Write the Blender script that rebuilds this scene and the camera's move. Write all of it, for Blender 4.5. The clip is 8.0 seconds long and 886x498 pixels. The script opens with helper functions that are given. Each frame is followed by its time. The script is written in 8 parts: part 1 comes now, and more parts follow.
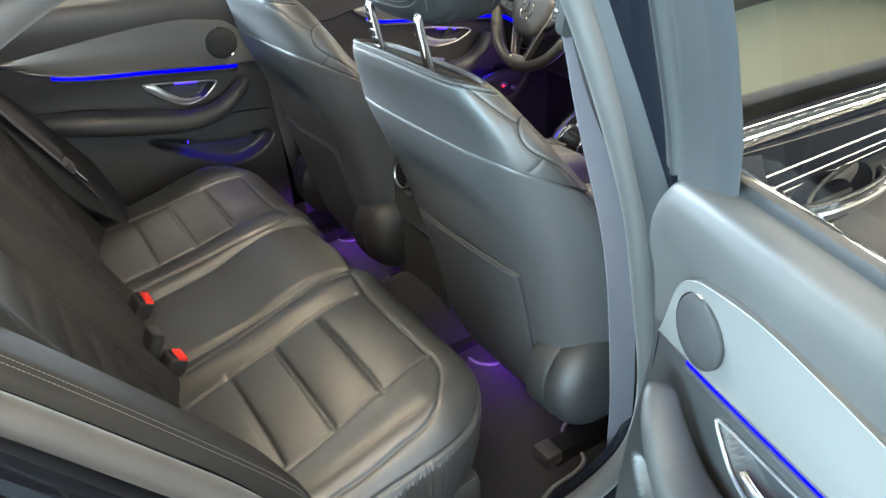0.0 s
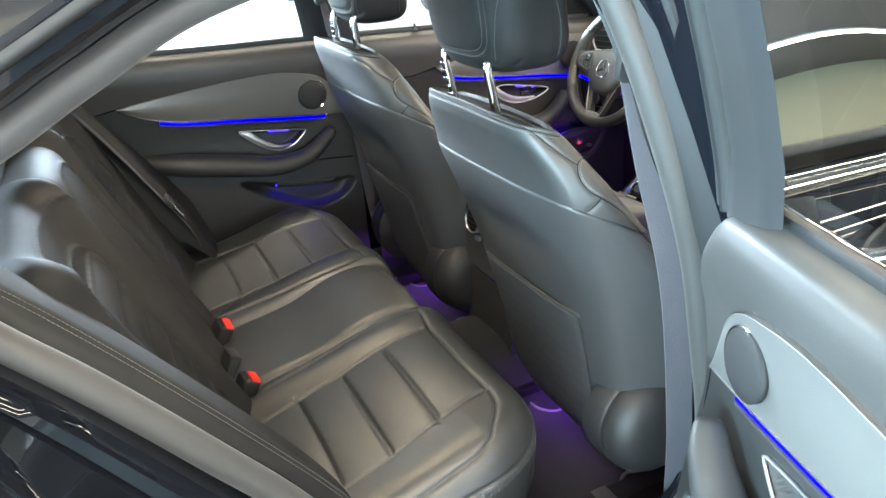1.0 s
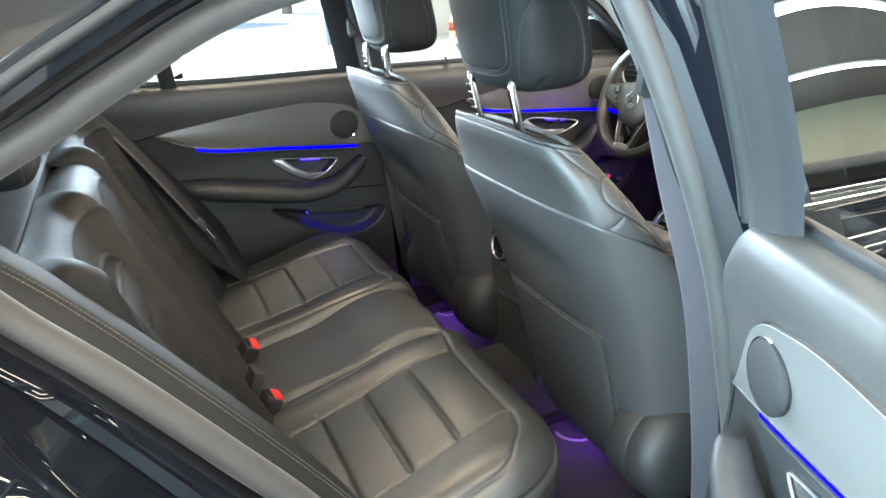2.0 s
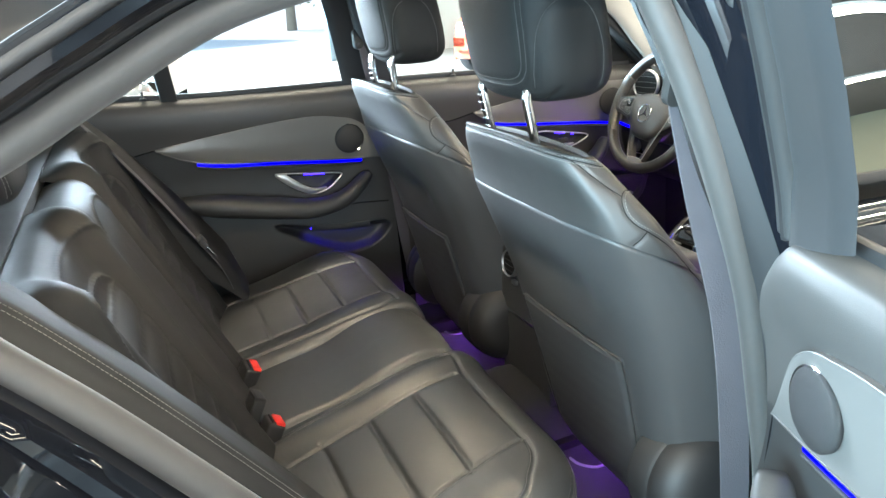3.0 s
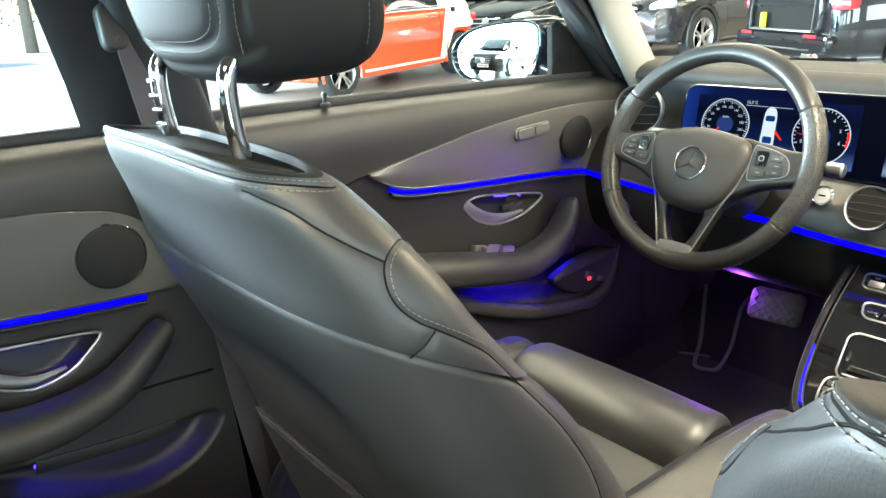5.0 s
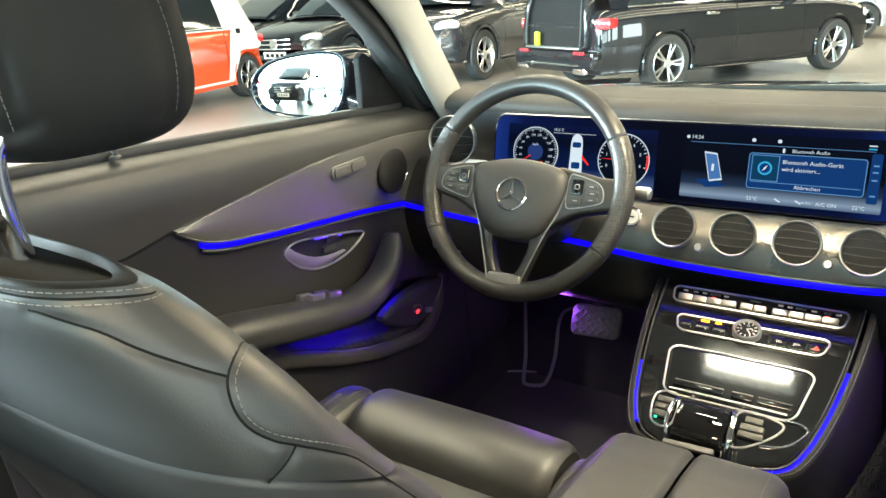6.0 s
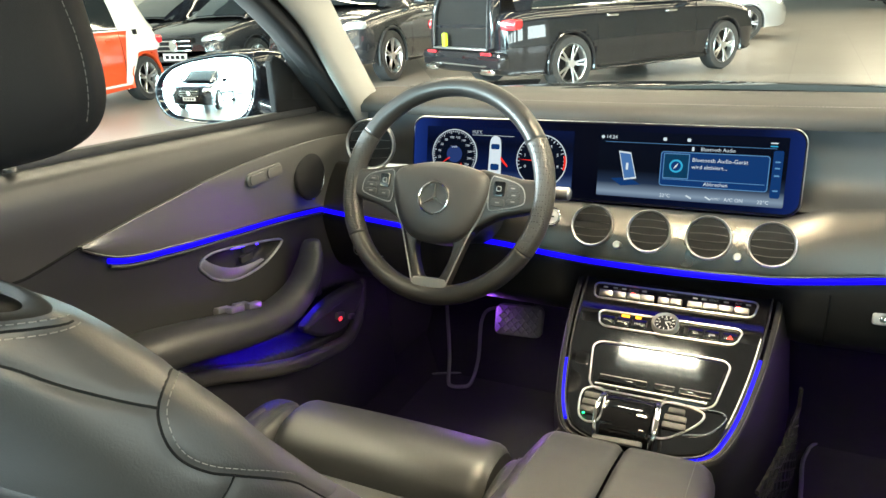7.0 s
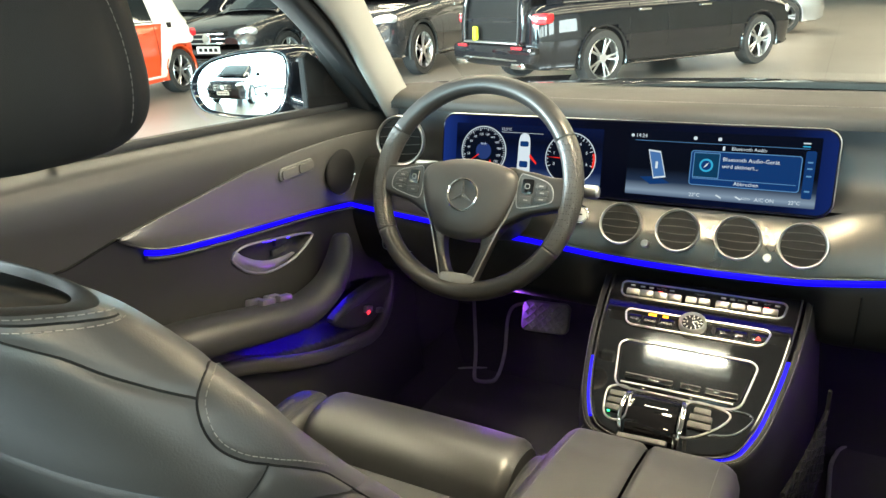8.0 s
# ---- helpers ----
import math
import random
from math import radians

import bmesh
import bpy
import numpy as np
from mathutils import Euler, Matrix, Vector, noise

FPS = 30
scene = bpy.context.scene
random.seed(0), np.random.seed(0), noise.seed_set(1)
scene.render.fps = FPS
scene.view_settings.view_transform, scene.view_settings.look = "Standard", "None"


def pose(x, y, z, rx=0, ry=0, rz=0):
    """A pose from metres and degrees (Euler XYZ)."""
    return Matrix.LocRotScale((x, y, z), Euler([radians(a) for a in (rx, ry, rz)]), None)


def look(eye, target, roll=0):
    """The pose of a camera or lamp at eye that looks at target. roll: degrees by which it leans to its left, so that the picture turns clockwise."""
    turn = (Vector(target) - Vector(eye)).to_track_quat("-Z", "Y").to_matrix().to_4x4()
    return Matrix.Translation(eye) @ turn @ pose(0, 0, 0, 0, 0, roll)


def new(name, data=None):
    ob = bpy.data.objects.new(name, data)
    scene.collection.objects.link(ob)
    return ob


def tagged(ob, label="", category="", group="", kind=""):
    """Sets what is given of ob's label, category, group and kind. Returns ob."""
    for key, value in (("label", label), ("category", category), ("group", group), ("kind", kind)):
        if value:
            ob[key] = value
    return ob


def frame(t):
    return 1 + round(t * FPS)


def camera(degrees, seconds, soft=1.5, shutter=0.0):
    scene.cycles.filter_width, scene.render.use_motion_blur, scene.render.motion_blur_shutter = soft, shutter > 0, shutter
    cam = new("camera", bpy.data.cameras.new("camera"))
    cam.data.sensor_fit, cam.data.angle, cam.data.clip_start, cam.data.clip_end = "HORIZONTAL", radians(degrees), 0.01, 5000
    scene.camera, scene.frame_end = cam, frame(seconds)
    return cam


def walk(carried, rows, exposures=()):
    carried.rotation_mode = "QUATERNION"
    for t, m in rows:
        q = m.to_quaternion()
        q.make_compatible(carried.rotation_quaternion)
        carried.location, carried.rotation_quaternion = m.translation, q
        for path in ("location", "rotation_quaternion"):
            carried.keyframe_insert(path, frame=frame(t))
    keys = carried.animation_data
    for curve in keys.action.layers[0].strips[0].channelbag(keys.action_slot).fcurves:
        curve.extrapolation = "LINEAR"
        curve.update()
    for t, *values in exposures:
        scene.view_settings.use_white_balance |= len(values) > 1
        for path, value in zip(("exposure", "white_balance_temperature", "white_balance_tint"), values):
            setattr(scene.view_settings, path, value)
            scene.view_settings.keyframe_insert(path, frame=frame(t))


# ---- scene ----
cam = camera(63.2, 8.0)
PATH = [
    (0, (1.34, -0.578, 1.396), (-0.127, 0.333, 0.387), -3.1),
    (0.5, (1.366, -0.581, 1.387), (-0.199, 0.251, 0.46), -3.5),
    (1, (1.413, -0.59, 1.382), (-0.228, 0.178, 0.535), -3.7),
    (1.5, (1.442, -0.589, 1.357), (-0.248, 0.14, 0.575), -3.6),
    (3, (1.378, -0.573, 1.328), (-0.358, 0.137, 0.633), -4.0),
    (3.5, (1.121, -0.5, 1.288), (-0.597, 0.25, 0.592), -3.9),
    (4, (0.816, -0.389, 1.261), (-0.874, 0.428, 0.572), -4.0),
    (4.1, (0.76, -0.355, 1.254), (-0.931, 0.46, 0.563), -4.3),
    (4.2, (0.661, -0.334, 1.241), (-1.006, 0.519, 0.538), -4.0),
    (5.3, (0.221, -0.218, 1.212), (-1.113, 1.117, 0.55), -3.7),
    (5.5, (0.2, -0.211, 1.23), (-1.038, 1.212, 0.567), -3.6),
    (6, (0.182, -0.202, 1.237), (-0.873, 1.362, 0.574), -3.2),
    (6.5, (0.166, -0.198, 1.236), (-0.757, 1.446, 0.571), -3.0),
    (7, (0.161, -0.198, 1.24), (-0.687, 1.484, 0.567), -2.8),
    (7.5, (0.155, -0.206, 1.246), (-0.696, 1.472, 0.566), -2.8),
    (8, (0.165, -0.207, 1.248), (-0.749, 1.435, 0.562), -2.8),
]
walk(cam, [(t, look(eye, target, roll)) for t, eye, target, roll in PATH], [(0, 1.24, 6000, 9), (3, 1.22, 6000, 9), (4, 1.38, 6000, 8), (5.5, 1.19, 6250, 1), (7, 1.07, 6550, 1), (8, 1.06, 6550, 1)])

# ---- light ----
world = bpy.data.worlds.new("sky")
scene.world = world
world.use_nodes = True
sky = world.node_tree.nodes.new("ShaderNodeTexSky")
sky.sky_type, sky.sun_disc = "NISHITA", False
sky.sun_elevation, sky.sun_rotation = radians(48), radians(-115)
world.node_tree.links.new(sky.outputs[0], world.node_tree.nodes["Background"].inputs["Color"])
world.node_tree.nodes["Background"].inputs["Strength"].default_value = 0.14
sd = bpy.data.lights.new("sun", "SUN")
sd.energy, sd.angle, sd.color = 3.0, radians(0.5), (1.0, 0.96, 0.90)
sun = new("sun", sd)
sun.matrix_basis = look((-26, -12, 32), (0, 0, 0))


def area(name, at, target, sx, sy, watts, colour):
    d = bpy.data.lights.new(name, "AREA")
    d.shape, d.size, d.size_y, d.energy, d.color = "RECTANGLE", sx, sy, watts, colour
    ob = new(name, d)
    ob.matrix_basis = look(at, target)
    return ob


def bulb(name, at, watts, colour, radius=0.02):
    d = bpy.data.lights.new(name, "POINT")
    d.energy, d.color, d.shadow_soft_size = watts, colour, radius
    ob = new(name, d)
    ob.location = at
    return ob


# sky light in the gate opening and in the glazed fronts behind and beside the car
area("daylight_gate", (-12.7, -4.9, 3.3), (-4, -3.0, 0.9), 15, 1.4, 7500, (0.78, 0.92, 1.0))
area("daylight_front", (-0.5, -12.8, 2.5), (-0.5, 0, 1.6), 24, 4.4, 10500, (0.62, 0.90, 1.0))
SIDE_WINDOWS = (-9.5, -6.0, -2.5, 1.0, 4.5, 8.0)
for y in SIDE_WINDOWS:
    area("daylight_window", (11.93, y, 1.75), (0, y, 1.6), 2.2, 1.7, 150, (0.86, 0.95, 1.0))
# warm light strips under the ceiling
TUBE_X = (-9.0, -2.4, 1.9, 4.6, 8.0)
for x, watts in zip(TUBE_X, (500, 950, 550, 980, 1150)):
    area("ceiling_strip", (x, 8.0, 4.70), (x, 8.0, 0), 0.24, 39, watts, (1.0, 0.83, 0.60))
area("ceiling_panel", (-0.56, 2.285, 4.66), (-0.56, 2.285, 0), 0.52, 0.05, 22, (1.0, 0.88, 0.70))
# coloured courtesy lamps low in the cabin
for x, y, z, w in ((0.26, 0.235, 0.345, 0.34), (-0.46, 0.235, 0.345, 0.40), (-0.40, 1.09, 0.60, 0.42), (0.56, 1.08, 0.615, 0.75)):
    bulb("footwell_lamp", (x, y, z), w, (0.36, 0.08, 1.0), 0.015)
# unseen warm lamps added under the car roof to gild upward faces
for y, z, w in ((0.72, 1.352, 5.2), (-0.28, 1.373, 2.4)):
    area("cabin_fill", (0, y, z), (0, y, 0), 0.16, 0.07, w, (1.0, 0.80, 0.54))


# ---- small building tools ----
def V3(a):
    return np.asarray(a, float)


def thing(name, at=(0, 0, 0), label="", category="", group="", kind=""):
    ob = new(name)
    ob.empty_display_size = 0.05
    ob.matrix_basis = Matrix.Translation(at)
    return tagged(ob, label, category, group, kind)


def add(name, vf, mat, parent=None, label="", m=None, smooth=True, angle=40):
    """One mesh object from verts and faces given in world metres, as a part of parent."""
    verts, faces = vf
    verts = np.asarray(verts, float)
    flip = False
    if m is not None:
        a = np.array(m)
        verts = verts @ a[:3, :3].T + a[:3, 3]
        flip = np.linalg.det(a[:3, :3]) < 0
    if flip:
        faces = [tuple(reversed(f)) for f in faces]
    me = bpy.data.meshes.new(name)
    me.from_pydata([tuple(v) for v in verts], [], [tuple(int(i) for i in f) for f in faces])
    if smooth:
        me.shade_smooth()
        if angle < 180:
            me.set_sharp_from_angle(angle=radians(angle))
    me.update()
    me.materials.append(mat)
    ob = new(name, me)
    if parent is not None:
        ob.parent = parent
        ob.matrix_parent_inverse = parent.matrix_basis.inverted()
    if label:
        ob["label"] = label
    return ob


def join(*parts):
    vs, fs, n = [], [], 0
    for v, f in parts:
        v = np.asarray(v, float)
        vs.append(v)
        fs += [tuple(i + n for i in q) for q in f]
        n += len(v)
    return np.concatenate(vs), fs


def moved(vf, m):
    a = np.array(m)
    v = np.asarray(vf[0], float) @ a[:3, :3].T + a[:3, 3]
    f = vf[1]
    if np.linalg.det(a[:3, :3]) < 0:
        f = [tuple(reversed(q)) for q in f]
    return v, f


def grid(pts, closed_u=False, closed_v=False, cap=False, flip=False):
    """Faces over an array of points [v][u]."""
    p = np.asarray(pts, float)
    nv, nu = p.shape[:2]
    f = []
    for j in range(nv if closed_v else nv - 1):
        for i in range(nu if closed_u else nu - 1):
            a, b = j * nu + i, j * nu + (i + 1) % nu
            c, d = ((j + 1) % nv) * nu + (i + 1) % nu, ((j + 1) % nv) * nu + i
            f.append((a, b, c, d))
    if cap and closed_u:
        f.append(tuple(reversed(range(nu))))
        f.append(tuple((nv - 1) * nu + i for i in range(nu)))
    if flip:
        f = [tuple(reversed(q)) for q in f]
    return p.reshape(-1, 3), f


def spline(pts, n, closed=False):
    """Even points on a smooth line through pts (centripetal enough for design curves)."""
    p = V3(pts)
    k = len(p)
    out = []
    segs = k if closed else k - 1
    for s in range(segs):
        if closed:
            a, b, c, d = p[(s - 1) % k], p[s], p[(s + 1) % k], p[(s + 2) % k]
        else:
            b, c = p[s], p[s + 1]
            a = p[s - 1] if s > 0 else 2 * b - c
            d = p[s + 2] if s + 2 < k else 2 * c - b
        for t in np.linspace(0, 1, 24, endpoint=False):
            out.append(0.5 * (2 * b + (c - a) * t + (2 * a - 5 * b + 4 * c - d) * t * t + (3 * b - a - 3 * c + d) * t ** 3))
    if not closed:
        out.append(p[-1])
    q = np.array(out)
    if closed:
        q = np.vstack([q, q[:1]])
    s = np.concatenate([[0], np.cumsum(np.linalg.norm(np.diff(q, axis=0), axis=1))])
    w = np.linspace(0, s[-1], n + 1 if closed else n)
    r = np.stack([np.interp(w, s, q[:, i]) for i in range(q.shape[1])], 1)
    return r[:-1] if closed else r


def curve1(xs, ys):
    """A smooth function through the knots."""
    xs, ys = V3(xs), V3(ys)
    n = len(xs)
    m = np.zeros(n)
    d = np.diff(ys) / np.diff(xs)
    m[1:-1] = (d[1:] + d[:-1]) / 2
    m[0], m[-1] = d[0], d[-1]

    def f(x):
        x = np.clip(np.asarray(x, float), xs[0], xs[-1])
        i = np.clip(np.searchsorted(xs, x) - 1, 0, n - 2)
        h = xs[i + 1] - xs[i]
        t = (x - xs[i]) / h
        return ((2 * t ** 3 - 3 * t ** 2 + 1) * ys[i] + (t ** 3 - 2 * t ** 2 + t) * h * m[i]
                + (-2 * t ** 3 + 3 * t ** 2) * ys[i + 1] + (t ** 3 - t ** 2) * h * m[i + 1])
    return f


def tube(pts, r, n=8, closed=False):
    """A round bar along pts."""
    a = np.linspace(0, 2 * math.pi, n, endpoint=False)
    return sweep(pts, np.stack([np.cos(a), np.sin(a)], 1) * (r if np.isscalar(r) else 1), closed=closed, scale=None if np.isscalar(r) else r)


def sweep(pts, profile, closed=False, up=None, scale=None):
    """A closed 2D profile carried along pts; up fixes its second axis, else it is carried without twist."""
    p = V3(pts)
    n = len(p)
    if closed:
        t = np.roll(p, -1, 0) - np.roll(p, 1, 0)
    else:
        t = np.gradient(p, axis=0)
    t /= np.linalg.norm(t, axis=1)[:, None] + 1e-12
    prof = V3(profile)
    rows = []
    ref = None
    for i in range(n):
        if up is not None:
            u = V3(up[i]) if np.ndim(up) == 2 else V3(up)
            b = np.cross(t[i], u)
        else:
            if ref is None:
                ref = np.array([0, 0, 1.0]) if abs(t[i][2]) < 0.9 else np.array([1.0, 0, 0])
            b = np.cross(t[i], ref)
        b /= np.linalg.norm(b) + 1e-12
        u = np.cross(b, t[i])
        if up is None:
            ref = u
        k = 1 if scale is None else scale[i]
        rows.append(p[i] + k * (prof[:, :1] * b + prof[:, 1:] * u))
    return grid(rows, closed_u=True, closed_v=closed, cap=not closed)


def rrect(w, h, r, n=5):
    """A rounded rectangle's outline."""
    out = []
    for cx, cy, a0 in ((w / 2 - r, h / 2 - r, 0), (-w / 2 + r, h / 2 - r, 90), (-w / 2 + r, -h / 2 + r, 180), (w / 2 - r, -h / 2 + r, 270)):
        for a in np.linspace(a0, a0 + 90, n):
            out.append((cx + r * math.cos(radians(a)), cy + r * math.sin(radians(a))))
    return np.array(out)


def slab(outline, thick, bevel=0.003, frame_m=None, steps=3):
    """A plate with rounded rims: outline in x, y, thickness along z from 0 up to thick."""
    o = V3(outline)
    if np.sum(o[:, 0] * np.roll(o[:, 1], -1) - np.roll(o[:, 0], -1) * o[:, 1]) < 0:
        o = o[::-1]
    d1 = o - np.roll(o, 1, 0)
    d2 = np.roll(o, -1, 0) - o
    n1 = np.stack([d1[:, 1], -d1[:, 0]], 1) / (np.linalg.norm(d1, axis=1)[:, None] + 1e-9)
    n2 = np.stack([d2[:, 1], -d2[:, 0]], 1) / (np.linalg.norm(d2, axis=1)[:, None] + 1e-9)
    nn = n1 + n2
    nn /= np.maximum(np.sum(nn * n1, 1), 0.35)[:, None]
    rows = [np.column_stack([o, np.zeros(len(o))])]
    for a in np.linspace(0, 90, steps + 1):
        s = bevel * (1 - math.cos(radians(a)))
        z = thick - bevel + bevel * math.sin(radians(a))
        rows.append(np.column_stack([o - nn * s, np.full(len(o), z)]))
    v, f = grid(rows, closed_u=True, cap=True)
    if frame_m is not None:
        return moved((v, f), frame_m)
    return v, f


def rbox(c, s, bevel=0.005, m=None, seg=2):
    """A box with rounded edges."""
    bm = bmesh.new()
    bmesh.ops.create_cube(bm, size=1)
    bmesh.ops.scale(bm, vec=s, verts=bm.verts)
    if bevel > 0:
        bmesh.ops.bevel(bm, geom=bm.edges[:], offset=min(bevel, min(s) * 0.49), segments=seg, affect='EDGES', profile=0.6)
    bm.verts.index_update()
    v = np.array([tuple(x.co) for x in bm.verts])
    f = [tuple(x.index for x in q.verts) for q in bm.faces]
    bm.free()
    vf = moved((v, f), m) if m is not None else (v, f)
    return vf[0] + V3(c), vf[1]


def lathe(profile, n=32, m=None, cap=True):
    """A turned body: profile rows of (radius, height) about z."""
    a = np.linspace(0, 2 * math.pi, n, endpoint=False)
    rows = [np.stack([r * np.cos(a), r * np.sin(a), np.full(n, z)], 1) for r, z in profile]
    vf = grid(rows, closed_u=True, cap=cap)
    return moved(vf, m) if m is not None else vf


def axes(o, x, y, z):
    """A matrix from an origin and three axes."""
    m = Matrix.Identity(4)
    for i, c in enumerate((x, y, z)):
        for j in range(3):
            m[j][i] = c[j]
    for j in range(3):
        m[j][3] = o[j]
    return m


def groove(verts, lines, depth=0.004, width=0.006, normals=None):
    """Presses sewn seams into a surface."""
    v = V3(verts)
    amt = np.zeros(len(v))
    for ln in lines:
        q = V3(ln)
        lo, hi = q.min(0) - 4 * width, q.max(0) + 4 * width
        idx = np.where(np.all((v > lo) & (v < hi), axis=1))[0]
        if len(idx) == 0:
            continue
        for k in range(0, len(idx), 4000):
            ii = idx[k:k + 4000]
            d = np.sqrt(((v[ii][:, None, :] - q[None]) ** 2).sum(2)).min(1)
            amt[ii] = np.maximum(amt[ii], np.exp(-(d / width) ** 2))
    return v - normals * (amt * depth)[:, None]


def normals_of(pts, flip=False):
    p = V3(pts)
    du = np.gradient(p, axis=1)
    dv = np.gradient(p, axis=0)
    n = np.cross(du, dv)
    n /= np.linalg.norm(n, axis=2)[:, :, None] + 1e-12
    return -n if flip else n


def stitches(line, normals, pitch=0.0050, length=0.0036, r=0.00036, lift=0.0004):
    """A run of single thread stitches along a line that lies on a surface."""
    q, nn = V3(line), V3(normals)
    s = np.concatenate([[0], np.cumsum(np.linalg.norm(np.diff(q, axis=0), axis=1))])
    out = []
    for a in np.arange(0, s[-1] - length, pitch):
        ends = []
        for w in (a, a + length):
            ends.append(np.array([np.interp(w, s, q[:, i]) for i in range(3)]))
        n = np.array([np.interp(a, s, nn[:, i]) for i in range(3)])
        n /= np.linalg.norm(n) + 1e-9
        t = ends[1] - ends[0]
        t /= np.linalg.norm(t) + 1e-9
        b = np.cross(n, t)
        c0, c1 = ends[0] + n * lift, ends[1] + n * lift
        ring = [b * r, n * r, -b * r, -n * r]
        v = [c0 + o for o in ring] + [c1 + o for o in ring]
        f = [(0, 1, 5, 4), (1, 2, 6, 5), (2, 3, 7, 6), (3, 0, 4, 7), (3, 2, 1, 0), (4, 5, 6, 7)]
        out.append((v, f))
    return join(*out)


class Skin:
    """A smooth surface given by a function of u and v (0 to 1), with lines that can be drawn on it."""

    def __init__(self, func, nu, nv, closed_u=False, flip=False, cap=False):
        self.func, self.nu, self.nv, self.closed, self.flip, self.cap = func, nu, nv, closed_u, flip, cap
        u = np.linspace(0, 1, nu, endpoint=not closed_u)
        v = np.linspace(0, 1, nv)
        self.u, self.v = np.meshgrid(u, v)
        self.pts = func(self.u, self.v)
        p = self.pts
        if closed_u:
            p = np.concatenate([p[:, -2:], p, p[:, :2]], 1)
            self.nrm = normals_of(p, flip)[:, 2:-2]
        else:
            self.nrm = normals_of(p, flip)

    def at(self, u, v):
        return self.func(np.asarray(u, float), np.asarray(v, float))

    def normal(self, u, v, e=1e-3):
        u, v = np.asarray(u, float), np.asarray(v, float)
        n = np.cross(self.at(u + e, v) - self.at(u - e, v), self.at(u, v + e) - self.at(u, v - e))
        n /= np.linalg.norm(n, axis=-1)[..., None] + 1e-12
        return -n if self.flip else n

    def line(self, uv, n=80, lift=0.0):
        q = spline(uv, n)
        return self.at(q[:, 0], q[:, 1]) + self.normal(q[:, 0], q[:, 1]) * lift, self.normal(q[:, 0], q[:, 1])

    def mesh(self, seams=(), depth=0.004, width=0.006):
        v = self.pts.reshape(-1, 3)
        if len(seams):
            v = groove(v, seams, depth, width, self.nrm.reshape(-1, 3))
        return grid(v.reshape(self.pts.shape), self.closed, cap=self.cap, flip=self.flip)


def lettering(name, body, size, mat, parent, m, align="CENTER", label=""):
    """Raised flat characters as a mesh, in the built-in font."""
    cu = bpy.data.curves.new(name, "FONT")
    cu.body, cu.size, cu.align_x, cu.align_y, cu.extrude = body, size, align, "CENTER", size * 0.01
    cu.resolution_u = 2
    tmp = bpy.data.objects.new(name, cu)
    me = bpy.data.meshes.new_from_object(tmp)
    bpy.data.objects.remove(tmp)
    v = [tuple(x.co) for x in me.vertices]
    f = [tuple(q.vertices) for q in me.polygons]
    bpy.data.meshes.remove(me)
    return add(name, (v, f), mat, parent, label, m=m, smooth=False)


class Sheet(Skin):
    """A surface held as an array of points [v][u]; guides in space can be laid on it."""

    def __init__(self, pts, closed_u=False, flip=False, cap=False):
        self.pts, self.closed, self.flip, self.cap = V3(pts), closed_u, flip, cap
        p = self.pts
        if closed_u:
            p = np.concatenate([p[:, -2:], p, p[:, :2]], 1)
            self.nrm = normals_of(p, flip)[:, 2:-2]
        else:
            self.nrm = normals_of(p, flip)
        self.flat, self.fn = self.pts.reshape(-1, 3), self.nrm.reshape(-1, 3)

    def lay(self, guide, n=90, lift=0.0, closed=False, tol=1.0):
        g = spline(guide, n, closed)
        out, nn = [], []
        for q in g:
            d = ((self.flat - q) ** 2).sum(1)
            if d.min() > tol ** 2:
                continue
            idx = np.argpartition(d, 6)[:6]
            w = 1 / (d[idx] + 1e-6)
            w /= w.sum()
            c, k = (self.flat[idx] * w[:, None]).sum(0), (self.fn[idx] * w[:, None]).sum(0)
            k /= np.linalg.norm(k) + 1e-12
            out.append(q - k * float(np.dot(k, q - c)) + k * lift)
            nn.append(k)
        return np.array(out), np.array(nn)


def double_stitch(line, nn, gap, mat_parent, m, name="stitching", sides=(-1, 1), pitch=0.0050, mat=None):
    t = np.gradient(line, axis=0)
    t /= np.linalg.norm(t, axis=1)[:, None] + 1e-12
    b = np.cross(nn, t)
    runs = [stitches(line + b * gap * s, nn, pitch) for s in sides]
    return add(name, join(*runs), mat or THREAD, mat_parent, "grey thread stitching" if mat else "pale grey thread stitching", m=m, smooth=False)


def ellipsoid_box(c, r, ex, nu=56, nv=32, tilt=None):
    """A cushion-like body: rounded box with exponents ex."""
    u, v = np.meshgrid(np.linspace(0, 2 * math.pi, nu, endpoint=False), np.linspace(-math.pi / 2, math.pi / 2, nv))
    f = lambda q, e: np.sign(q) * np.abs(q) ** e
    cv = f(np.cos(v), ex[1])
    p = np.stack([r[0] * f(np.cos(u), ex[0]) * cv, r[1] * f(np.sin(u), ex[0]) * cv, r[2] * f(np.sin(v), ex[1])], -1)
    return p + V3(c)


